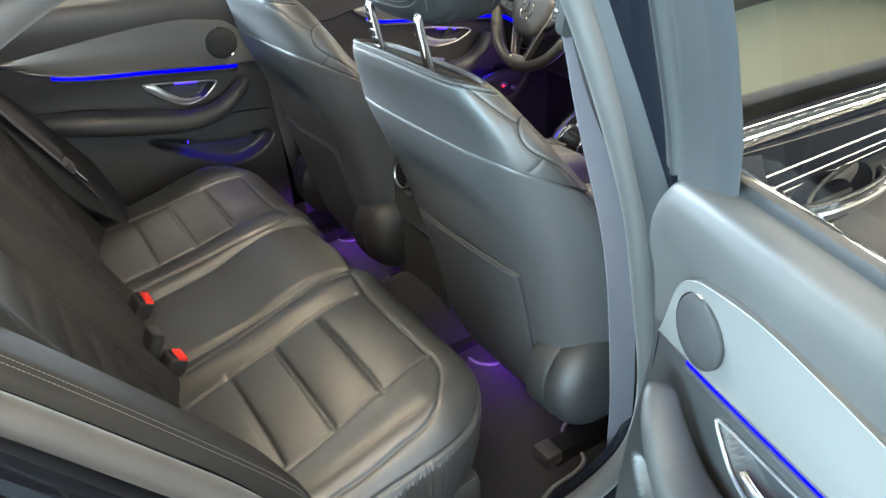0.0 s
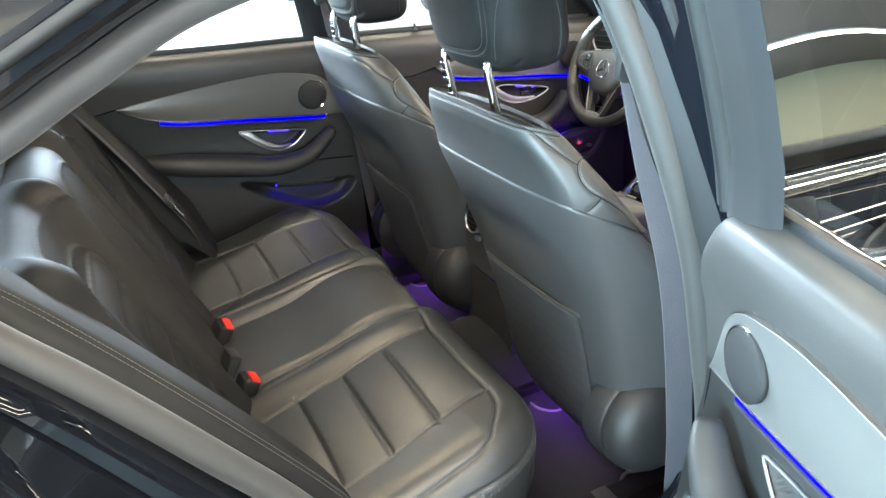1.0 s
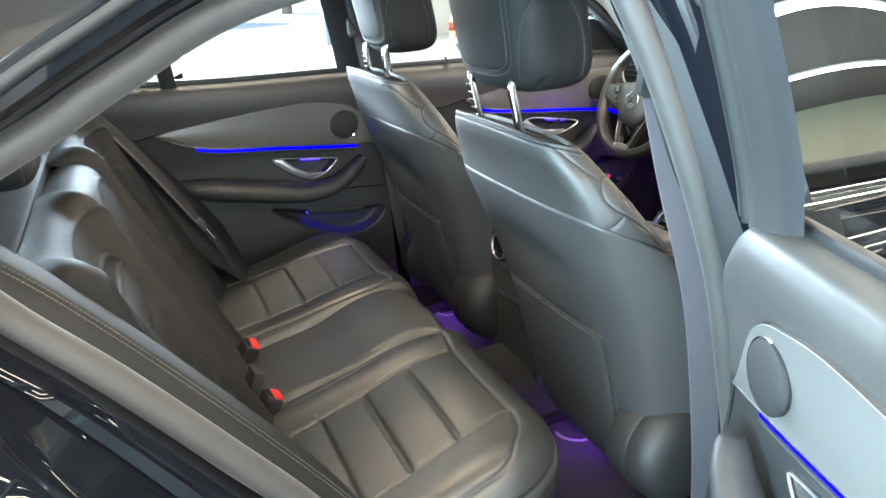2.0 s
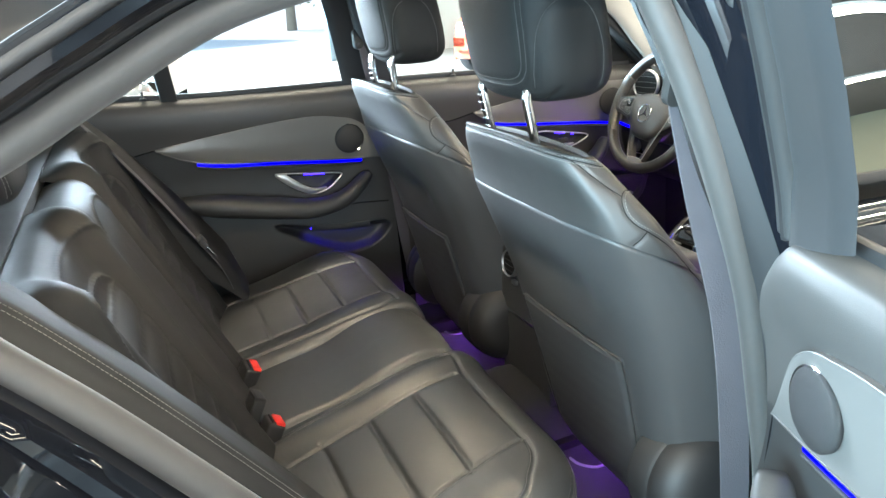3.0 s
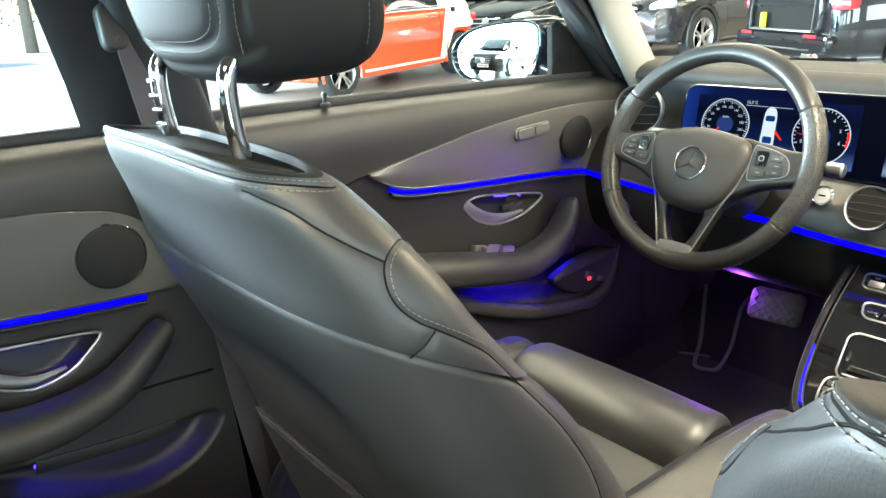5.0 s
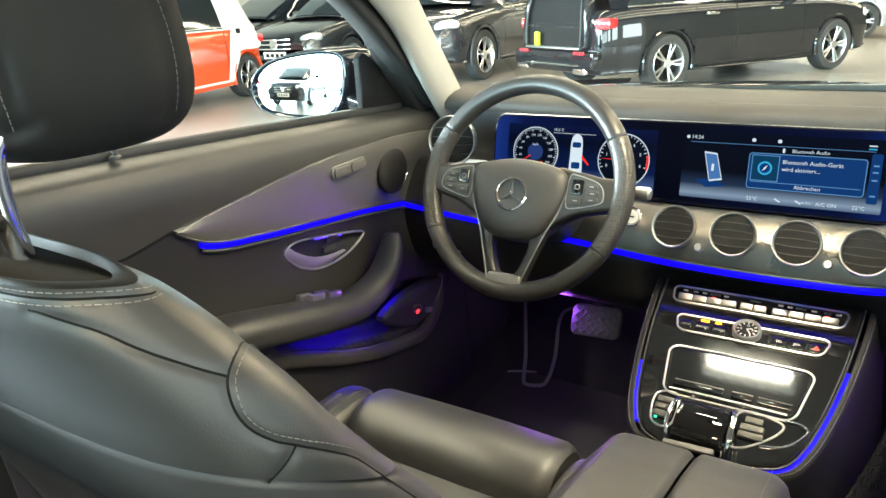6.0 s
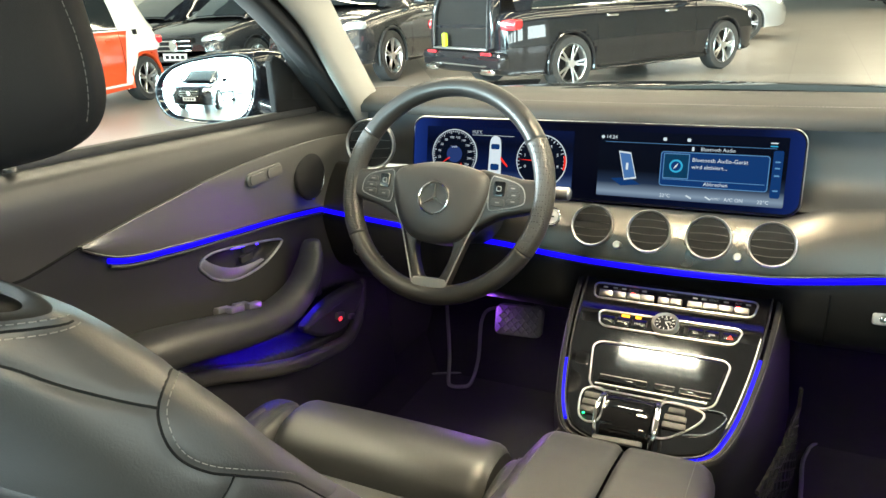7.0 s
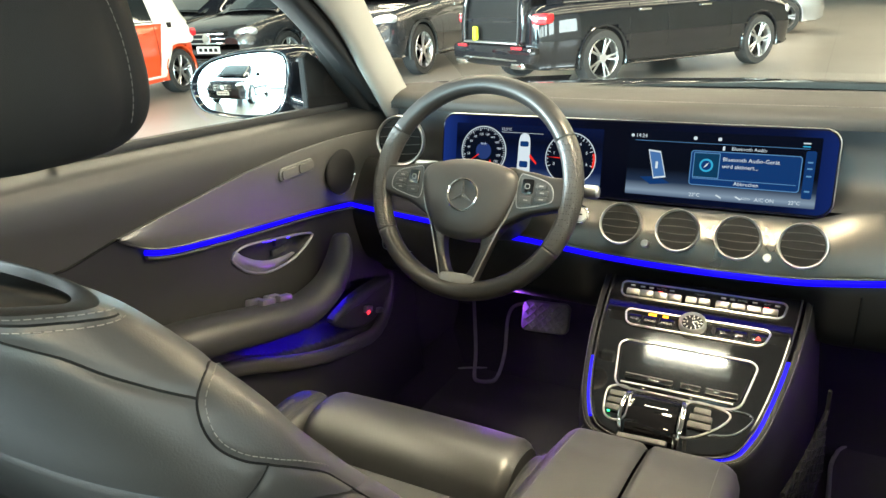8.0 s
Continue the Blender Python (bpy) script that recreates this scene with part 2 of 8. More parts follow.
# ---- materials ----
def material(name, base, rough=0.5, metal=0.0, spec=0.5, var=0.0, var_scale=6.0, grain=0.0, grain_scale=900.0, rough_var=0.0,
             coat=0.0, coat_rough=0.03, grain_kind="noise", sheen=0.0, second=None):
    """A surface with colour drift at one scale and relief at another."""
    m = bpy.data.materials.new(name)
    m.use_nodes = True
    nt = m.node_tree
    b = nt.nodes["Principled BSDF"]
    b.inputs["Base Color"].default_value = (*base, 1)
    b.inputs["Roughness"].default_value = rough
    b.inputs["Metallic"].default_value = metal
    b.inputs["Specular IOR Level"].default_value = spec
    b.inputs["Coat Weight"].default_value = coat
    b.inputs["Coat Roughness"].default_value = coat_rough
    if sheen:
        b.inputs["Sheen Weight"].default_value = sheen
    tc = nt.nodes.new("ShaderNodeTexCoord")
    if var or rough_var:
        n = nt.nodes.new("ShaderNodeTexNoise")
        n.inputs["Scale"].default_value = var_scale
        n.inputs["Detail"].default_value = 5
        n.inputs["Roughness"].default_value = 0.62
        nt.links.new(tc.outputs["Object"], n.inputs["Vector"])
        if var:
            mx = nt.nodes.new("ShaderNodeMix")
            mx.data_type = "RGBA"
            dark = second[0] if second else [c * (1 - var) for c in base]
            light = second[1] if second else [min(1, c * (1 + var)) for c in base]
            mx.inputs[6].default_value = (*dark, 1)
            mx.inputs[7].default_value = (*light, 1)
            nt.links.new(n.outputs["Fac"], mx.inputs[0])
            nt.links.new(mx.outputs[2], b.inputs["Base Color"])
        if rough_var:
            mr = nt.nodes.new("ShaderNodeMapRange")
            mr.inputs[1].default_value, mr.inputs[2].default_value = 0.3, 0.7
            mr.inputs[3].default_value, mr.inputs[4].default_value = max(0.02, rough - rough_var), min(1, rough + rough_var)
            nt.links.new(n.outputs["Fac"], mr.inputs[0])
            nt.links.new(mr.outputs[0], b.inputs["Roughness"])
    if grain:
        if grain_kind == "cells":
            g = nt.nodes.new("ShaderNodeTexVoronoi")
            g.feature = "DISTANCE_TO_EDGE"
            out = g.outputs["Distance"]
        else:
            g = nt.nodes.new("ShaderNodeTexNoise")
            g.inputs["Detail"].default_value = 3
            out = g.outputs["Fac"]
        g.inputs["Scale"].default_value = grain_scale
        nt.links.new(tc.outputs["Object"], g.inputs["Vector"])
        bp = nt.nodes.new("ShaderNodeBump")
        bp.inputs["Strength"].default_value = grain
        bp.inputs["Distance"].default_value = 0.0006
        nt.links.new(out, bp.inputs["Height"])
        nt.links.new(bp.outputs["Normal"], b.inputs["Normal"])
    return m


def glow(name, colour, strength):
    m = bpy.data.materials.new(name)
    m.use_nodes = True
    nt = m.node_tree
    b = nt.nodes["Principled BSDF"]
    b.inputs["Base Color"].default_value = (*[c * 0.5 for c in colour], 1)
    b.inputs["Emission Color"].default_value = (*colour, 1)
    b.inputs["Emission Strength"].default_value = strength
    b.inputs["Specular IOR Level"].default_value = 0.1
    b.inputs["Roughness"].default_value = 0.3
    return m


def glass(name, tint=(1, 1, 1), rough=0.0):
    """Thin pane: clear with a weak mirror image."""
    m = bpy.data.materials.new(name)
    m.use_nodes = True
    nt = m.node_tree
    nt.nodes.remove(nt.nodes["Principled BSDF"])
    out = nt.nodes["Material Output"]
    tr = nt.nodes.new("ShaderNodeBsdfTransparent")
    tr.inputs["Color"].default_value = (*tint, 1)
    gl = nt.nodes.new("ShaderNodeBsdfGlossy")
    gl.inputs["Roughness"].default_value = rough
    fr = nt.nodes.new("ShaderNodeFresnel")
    fr.inputs["IOR"].default_value = 1.45
    mx = nt.nodes.new("ShaderNodeMixShader")
    nt.links.new(fr.outputs[0], mx.inputs[0])
    nt.links.new(tr.outputs[0], mx.inputs[1])
    nt.links.new(gl.outputs[0], mx.inputs[2])
    nt.links.new(mx.outputs[0], out.inputs["Surface"])
    return m


LEATHER = material("black_leather", (0.023, 0.0235, 0.024), 0.54, spec=0.9, var=0.12, var_scale=9, grain=0.28, grain_scale=620, rough_var=0.05)
# one leather: cushions glossier and lightened for sheen, backrests darkened against glare
SEAT_LEATHER = material("lightened_seat_leather", (0.031, 0.032, 0.0325), 0.44, spec=1.0, var=0.12, var_scale=9, grain=0.22, grain_scale=620, rough_var=0.07)
BACK_LEATHER = material("darkened_backrest_leather", (0.017, 0.0174, 0.018), 0.66, spec=0.34, var=0.12, var_scale=9, grain=0.28, grain_scale=620, rough_var=0.05)
LEATHER_SOFT = material("black_perforated_leather", (0.014, 0.0145, 0.015), 0.60, spec=0.22, var=0.12, var_scale=12, grain=0.35, grain_scale=900, grain_kind="cells")
SOFT = material("black_soft_plastic", (0.020, 0.0205, 0.021), 0.48, var=0.1, var_scale=7, grain=0.22, grain_scale=800, rough_var=0.05)
# the soft plastic again, darkened against the cabin lamps for lower dash and flank
LOWER = material("darkened_lower_plastic", (0.008, 0.0082, 0.0085), 0.6, spec=0.3, var=0.1, var_scale=7, grain=0.22, grain_scale=800)
# paler pad than the lining, lightened further for the light its slope catches
PAD_TOP = material("lightened_soft_door_pad", (0.040, 0.039, 0.038), 0.50, spec=0.6, var=0.1, var_scale=7, grain=0.25, grain_scale=800, rough_var=0.05)
HARD = material("dark_grey_hard_plastic", (0.032, 0.033, 0.034), 0.48, var=0.1, var_scale=8, grain=0.3, grain_scale=1000)
SHELL = material("soft_seat_shell", (0.045, 0.046, 0.048), 0.46, var=0.08, var_scale=6, grain=0.2, grain_scale=1100, rough_var=0.05)
BLACKOUT = material("matte_black", (0.007, 0.007, 0.0075), 0.7, spec=0.15, var=0.1)
RUBBER = material("black_rubber_seal", (0.016, 0.016, 0.017), 0.55, var=0.15, var_scale=14, grain=0.2, grain_scale=500)
GREY_TRIM = material("grey_pillar_trim", (0.017, 0.018, 0.020), 0.6, var=0.08, var_scale=5, grain=0.35, grain_scale=1400, sheen=0.05)
SEAL_GREY = material("grey_door_seal_cloth", (0.044, 0.0435, 0.043), 0.55, var=0.12, var_scale=9, grain=0.4, grain_scale=1600, sheen=0.2)
BEIGE = material("beige_pillar_cloth", (0.33, 0.32, 0.29), 0.85, var=0.06, var_scale=5, grain=0.4, grain_scale=1500)
ALU = material("grey_woven_aluminium_trim", (0.215, 0.212, 0.207), 0.36, metal=0.6, var=0.06, var_scale=4, grain=0.4, grain_scale=1300, rough_var=0.06)
# the doors' aluminium again, darkened because the band mirrors the dark cabin
BAND = material("shaded_woven_aluminium", (0.100, 0.096, 0.091), 0.32, metal=0.85, var=0.06, var_scale=4, grain=0.4, grain_scale=1300, rough_var=0.06)
CHROME = material("chrome", (0.82, 0.82, 0.82), 0.09, metal=1.0, var=0.03, var_scale=20, rough_var=0.04)
KEY_SILVER = material("dark_silver_keys", (0.17, 0.165, 0.16), 0.38, metal=1.0, var=0.05, var_scale=12, rough_var=0.05)
SATIN = material("satin_silver", (0.58, 0.58, 0.58), 0.36, metal=1.0, var=0.05, var_scale=12, rough_var=0.05)
PIANO = material("gloss_piano_black", (0.006, 0.006, 0.007), 0.05, spec=0.5, var=0.1)
THREAD = material("grey_thread", (0.19, 0.187, 0.18), 0.8, var=0.15, var_scale=60)
THREAD_DARK = material("dark_grey_thread", (0.11, 0.11, 0.108), 0.8, var=0.15, var_scale=60)
SCREEN_GLASS = material("coated_screen_glass", (0.004, 0.004, 0.006), 0.08, spec=0.04, var=0.1)
CARPET = material("dark_carpet", (0.011, 0.011, 0.013), 0.95, var=0.35, var_scale=40, grain=1.0, grain_scale=700, sheen=0.08)
MAT_BIND = material("mat_binding", (0.17, 0.17, 0.175), 0.85, var=0.2, var_scale=60, grain=0.6, grain_scale=500)
PAINT = material("black_metallic_paint", (0.006, 0.007, 0.010), 0.035, spec=0.5, metal=0.0, var=0.25, var_scale=3)
BELT = material("black_webbing", (0.065, 0.064, 0.076), 0.6, var=0.1, var_scale=30, grain=0.8, grain_scale=420)
RED = material("red_plastic", (0.75, 0.035, 0.02), 0.38, var=0.08, var_scale=30)
BLUE_LED = glow("blue_led", (0.004, 0.0, 1.0), 0.9)
PURPLE_LED = glow("purple_led", (0.50, 0.16, 1.0), 2.5)
MESHED = material("dark_speaker_mesh", (0.020, 0.020, 0.021), 0.5, metal=0.3, grain=1.0, grain_scale=1500, grain_kind="cells", var=0.1)
BLUE_SOFT = glow("blue_led_hidden", (0.03, 0.01, 1.0), 7.0)
BLUE_POCKET = glow("blue_led_pocket", (0.02, 0.0, 1.0), 26.0)
BLUE_CUP = glow("blue_led_cup", (0.03, 0.01, 1.0), 10.0)
# black dash leather with the warm ceiling light tinted into its colour
DASHTOP = material("warm_tinted_dash_leather", (0.028, 0.0255, 0.023), 0.62, spec=0.35, var=0.1, var_scale=6, grain=0.3, grain_scale=650, rough_var=0.05)
HUB = material("smooth_airbag_cover", (0.036, 0.034, 0.032), 0.42, var=0.1, var_scale=14, grain=0.15, grain_scale=900, rough_var=0.05)
LEATHER_W = material("worn_wheel_leather", (0.019, 0.018, 0.017), 0.36, var=0.12, var_scale=14, grain=0.15, grain_scale=900, rough_var=0.07)
LEATHER_P = material("perforated_wheel_leather", (0.030, 0.029, 0.028), 0.42, var=0.1, var_scale=14, grain=1.0, grain_scale=260, grain_kind="cells")
RUBBER_P = material("pedal_rubber", (0.06, 0.06, 0.062), 0.6, var=0.2, var_scale=30, grain=0.3, grain_scale=300)
WHITE_P = material("white_print", (0.8, 0.8, 0.8), 0.5, var=0.05)
GLASS = glass("clear_glass", (0.93, 0.96, 0.95))
# tint of the unseen rear pane, deepened to cut daylight from behind
TINTED = glass("dimming_rear_glass", (0.14, 0.165, 0.17))


def perforate(m, pitch_scale):
    """Adds small dark punched holes to a leather."""
    nt = m.node_tree
    b = nt.nodes["Principled BSDF"]
    tc = nt.nodes.new("ShaderNodeTexCoord")
    vo = nt.nodes.new("ShaderNodeTexVoronoi")
    vo.inputs["Scale"].default_value, vo.inputs["Randomness"].default_value = pitch_scale, 0.15
    mr = nt.nodes.new("ShaderNodeMapRange")
    mr.inputs[1].default_value, mr.inputs[2].default_value = 0.20, 0.34
    mx = nt.nodes.new("ShaderNodeMix")
    mx.data_type = "RGBA"
    mx.inputs[6].default_value = (0.003, 0.003, 0.003, 1)
    nt.links.new(b.inputs["Base Color"].links[0].from_socket, mx.inputs[7])
    nt.links.new(tc.outputs["Object"], vo.inputs["Vector"])
    nt.links.new(vo.outputs["Distance"], mr.inputs[0])
    nt.links.new(mr.outputs[0], mx.inputs[0])
    nt.links.new(mx.outputs[2], b.inputs["Base Color"])
    bp = nt.nodes.new("ShaderNodeBump")
    bp.inputs["Distance"].default_value = 0.001
    nt.links.new(mr.outputs[0], bp.inputs["Height"])
    nt.links.new(bp.outputs["Normal"], b.inputs["Normal"])


perforate(LEATHER_P, 230)


# ---- the car: floor, roof, sides ----
def side_x(z):
    """Inner face of the cabin's side at a height."""
    return float(np.interp(z, [0.3, 0.5, 0.75, 0.95, 1.06, 1.2, 1.36], [0.70, 0.715, 0.725, 0.735, 0.735, 0.685, 0.60]))


car_floor = add("floor", grid([[(x, y, 0.27 + 0.13 * math.exp(-(x / 0.16) ** 4) + 0.06 * max(0, (abs(x) - 0.62) / 0.1))
                               for x in np.linspace(-0.74, 0.74, 61)] for y in np.linspace(-0.75, 1.45, 12)]), CARPET)
tagged(car_floor, "dark carpeted car floor with a raised tunnel", "car floor", kind="structure")

roof = [[(x, y, 1.365 + 0.045 * (1 - (x / 0.62) ** 2) - 0.03 * ((y - 0.1) / 1.0) ** 2) for x in np.linspace(-0.60, 0.60, 21)] for y in np.linspace(-1.1, 0.85, 24)]
headliner = add("ceiling", grid(roof, flip=True), material("beige_headliner_cloth", (0.36, 0.34, 0.30), 0.9, var=0.06, var_scale=5, grain=0.4, grain_scale=1500))
tagged(headliner, "beige cloth headliner of the car", "headliner", kind="structure")
outer_roof = add("roof_skin", grid([[(1.06 * p[0], p[1], p[2] + 0.035) for p in r] for r in roof]), PAINT)
tagged(outer_roof, "black painted steel roof of the car", "car roof", kind="structure")

# rim of the rear door opening, canonical for the right side
RIM = spline([(0.735, 0.165, 0.475), (0.742, 0.09, 0.430), (0.748, -0.06, 0.415), (0.752, -0.22, 0.425), (0.750, -0.33, 0.50), (0.746, -0.41, 0.635), (0.744, -0.483, 0.763), (0.742, -0.561, 0.869),
              (0.738, -0.651, 0.985), (0.728, -0.728, 1.072), (0.708, -0.772, 1.135), (0.685, -0.745, 1.180), (0.668, -0.66, 1.222), (0.655, -0.588, 1.259), (0.640, -0.47, 1.312),
              (0.622, -0.30, 1.345), (0.615, -0.12, 1.355), (0.628, -0.02, 1.335), (0.662, 0.025, 1.24), (0.695, 0.072, 1.09), (0.715, 0.122, 0.92), (0.725, 0.152, 0.76), (0.730, 0.182, 0.58)], 170, closed=True)


def ring(k, x0, slope):
    c = V3([0, -0.30, 0.85])
    q = RIM.copy()
    q[:, 1:] = c[1:] + (q[:, 1:] - c[1:]) * 1.0
    out = q[:, 1:] - c[1:]
    out /= np.linalg.norm(out, axis=1)[:, None]
    q[:, 1:] += out * k
    q[:, 0] += x0
    return q


def body_side(sign):
    m = Matrix.Diagonal((sign, 1, 1, 1))
    th = thing("wall_right" if sign > 0 else "wall_left", (sign * 0.8, -0.3, 0.3), "black painted car body side around the rear door opening", "car body", kind="structure")
    a = np.linspace(0, 2 * math.pi, 12, endpoint=False)
    prof = np.stack([0.019 * np.cos(a), 0.017 * np.sin(a)], 1)
    add("door_seal", sweep(ring(0.006, 0.006, 0), prof, closed=True), SEAL_GREY, th, "grey cloth-covered door seal", m=m)
    rows = [ring(k, x, 0) for k, x in ((0.0, -0.03), (0.022, -0.01), (0.026, 0.02), (0.030, 0.045), (0.042, 0.062), (0.058, 0.066))]
    add("door_frame", grid(rows, closed_u=True, flip=True), PAINT, th, "gloss black painted door frame", m=m)
    b2 = np.stack([0.008 * np.cos(a), 0.008 * np.sin(a)], 1)
    high = ring(0.060, 0.066, 0)
    high = high[np.argmax(high[:, 2] > 1.16) - 4:][high[np.argmax(high[:, 2] > 1.16) - 4:, 2] > 1.14]
    add("outer_seal", sweep(high, b2), RUBBER, th, m=m)
    w = np.clip((1.06 - RIM[:, 2]) / 0.10, 0, 1) * np.clip((-0.02 - RIM[:, 1]) / 0.12, 0, 1)

    def skin_ring(k, x):
        a_, b_ = ring(0.058, 0.060, 0), ring(k, x, 0)
        return a_ + (b_ - a_) * (0.10 + 0.90 * w)[:, None]
    rows = [skin_ring(k, x) for k, x in ((0.058, 0.060), (0.066, 0.075), (0.074, 0.12), (0.085, 0.15), (0.11, 0.168), (0.16, 0.18), (0.22, 0.185))]
    add("outer_skin", grid(rows, closed_u=True, flip=True), PAINT, th, m=m)
    return th


body_side(1)


# ---- front seats ----
# rows of the backrest from below: height, half width, rear face, depth, inset at the top
ROWS_B = [(0.365, 0.225, 0.185, 0.12), (0.40, 0.250, 0.170, 0.14), (0.47, 0.264, 0.150, 0.16), (0.56, 0.270, 0.128, 0.175), (0.66, 0.275, 0.103, 0.18),
          (0.76, 0.281, 0.076, 0.18), (0.85, 0.283, 0.0416, 0.1827), (0.91, 0.278, 0.0174, 0.168), (0.957, 0.2735, -0.0015, 0.154), (1.00, 0.2615, -0.0115, 0.1425),
          (1.035, 0.242, -0.023, 0.1365), (1.062, 0.221, -0.0335, 0.1315), (1.082, 0.204, -0.0375, 0.115), (1.091, 0.197, -0.0365, 0.093)]
HALF = [(0.0, 0.0), (0.42, 0.012), (0.68, 0.065), (0.82, 0.17), (0.89, 0.32), (0.945, 0.52), (0.99, 0.74), (0.99, 0.94), (0.92, 1.04), (0.78, 0.99), (0.55, 0.86), (0.25, 0.80), (0.0, 0.79)]

HALF_TOP = [(0.0, 0.0), (0.42, 0.012), (0.68, 0.065), (0.82, 0.17), (0.893, 0.33), (0.923, 0.44), (0.934, 0.53), (0.922, 0.66), (0.853, 0.82), (0.736, 0.894), (0.546, 0.909), (0.25, 0.88), (0.0, 0.87)]


def backrest_points(fall, lift, nu=340, per=260):
    k = spline(V3(ROWS_B), 600)
    at = lambda z, i: np.interp(z, k[:, 0], k[:, i])
    loop = HALF + [(-a, b) for a, b in HALF[-2:0:-1]]
    upper = HALF_TOP + [(-a, b) for a, b in HALF_TOP[-2:0:-1]]
    lp_low = spline([(a, b, 0) for a, b in loop], nu, closed=True)
    lp_top = spline([(a, b, 0) for a, b in upper], nu, closed=True)
    out = []
    for z0 in np.linspace(0.365, 1.091, per):
        # rows fall forward round the flanks, as the seam under the cover does
        lean = np.interp(z0, [0.45, 0.70, 0.957, 1.06, 1.085], [0, 0.75, 1.0, 0.25, 0])
        f = np.clip((z0 - 0.72) / 0.26, 0, 1)
        lp = lp_low + (lp_top - lp_low) * (f * f * (3 - 2 * f))
        a, b = lp[:, 0], lp[:, 1]
        q = at(z0, 3) * b
        z = z0 - lean * 0.90 * (np.sqrt(q * q + 0.0009) - 0.03)
        w, yr, dep = at(z, 1), at(z, 2), at(z, 3)
        f = np.clip((z - 0.66) / 0.32, 0, 1)
        f = (f * f * (3 - 2 * f))[:, None]
        lp = lp_low + (lp_top - lp_low) * f
        a, b = lp[:, 0], lp[:, 1]
        low = np.clip((1.03 - z) / 0.35, 0, 1)
        e = np.clip((b - 0.45) / 0.45, 0, 1)
        y = yr + dep * b * (1 + (0.25 * low - 0.15) * e * e * (3 - 2 * e))
        x = w * a
        # a shallow knee hollow in the shell
        y = y + 0.024 * np.exp(-(x / 0.13) ** 4 - ((z - 0.835) / 0.050) ** 2) * np.clip(1 - b / 0.3, 0, 1)
        t = np.clip((z - 0.93) / 0.16, 0, 1)
        t = t * t * (3 - 2 * t)
        zz = z - t * (fall * 0.5 * (y - yr - 0.02 + np.sqrt((y - yr - 0.02) ** 2 + 0.0006)) + 0.20 * x ** 2)
        up = np.clip((zz - 0.86) / 0.17, 0, 1)
        zz = zz + lift * up * up * (3 - 2 * up)
        out.append(np.stack([x, y, zz], 1))
    last = out[-1]
    c = last.mean(0)
    for s, dz in ((0.985, 0.0032), (0.955, 0.0042), (0.92, 0.0030), (0.88, -0.003), (0.80, -0.009), (0.60, -0.013), (0.30, -0.014), (0.10, -0.014)):
        q = c + (last - c) * s
        g = np.exp(-(q[:, 0] / 0.165) ** 8)
        q[:, 2] = last[:, 2] + dz * g + (1 - g) * 0.004 * (1 - s ** 2)
        out.append(q)
    return np.array(out)


SEATS = {1: backrest_points(0.314, 0.005), -1: backrest_points(0.194, 0.016)}
SEAT_PTS = SEATS[1]
SEAT_CUT = int(np.argmin(np.abs(SEAT_PTS[:260, 0, 2] - 0.976)))


def rear_y(a, z):
    """Rear face of the backrest at a lateral place and height."""
    n = SEAT_PTS.shape[1]
    j = int(np.argmin(np.abs(SEAT_PTS[:260, 0, 2] - z)))
    row = SEAT_PTS[j]
    sel = np.concatenate([np.arange(n - 107, n), np.arange(0, 108)])
    xs, ys = row[sel, 0], row[sel, 1]
    o = np.argsort(xs)
    return float(np.interp(a, xs[o], ys[o]))


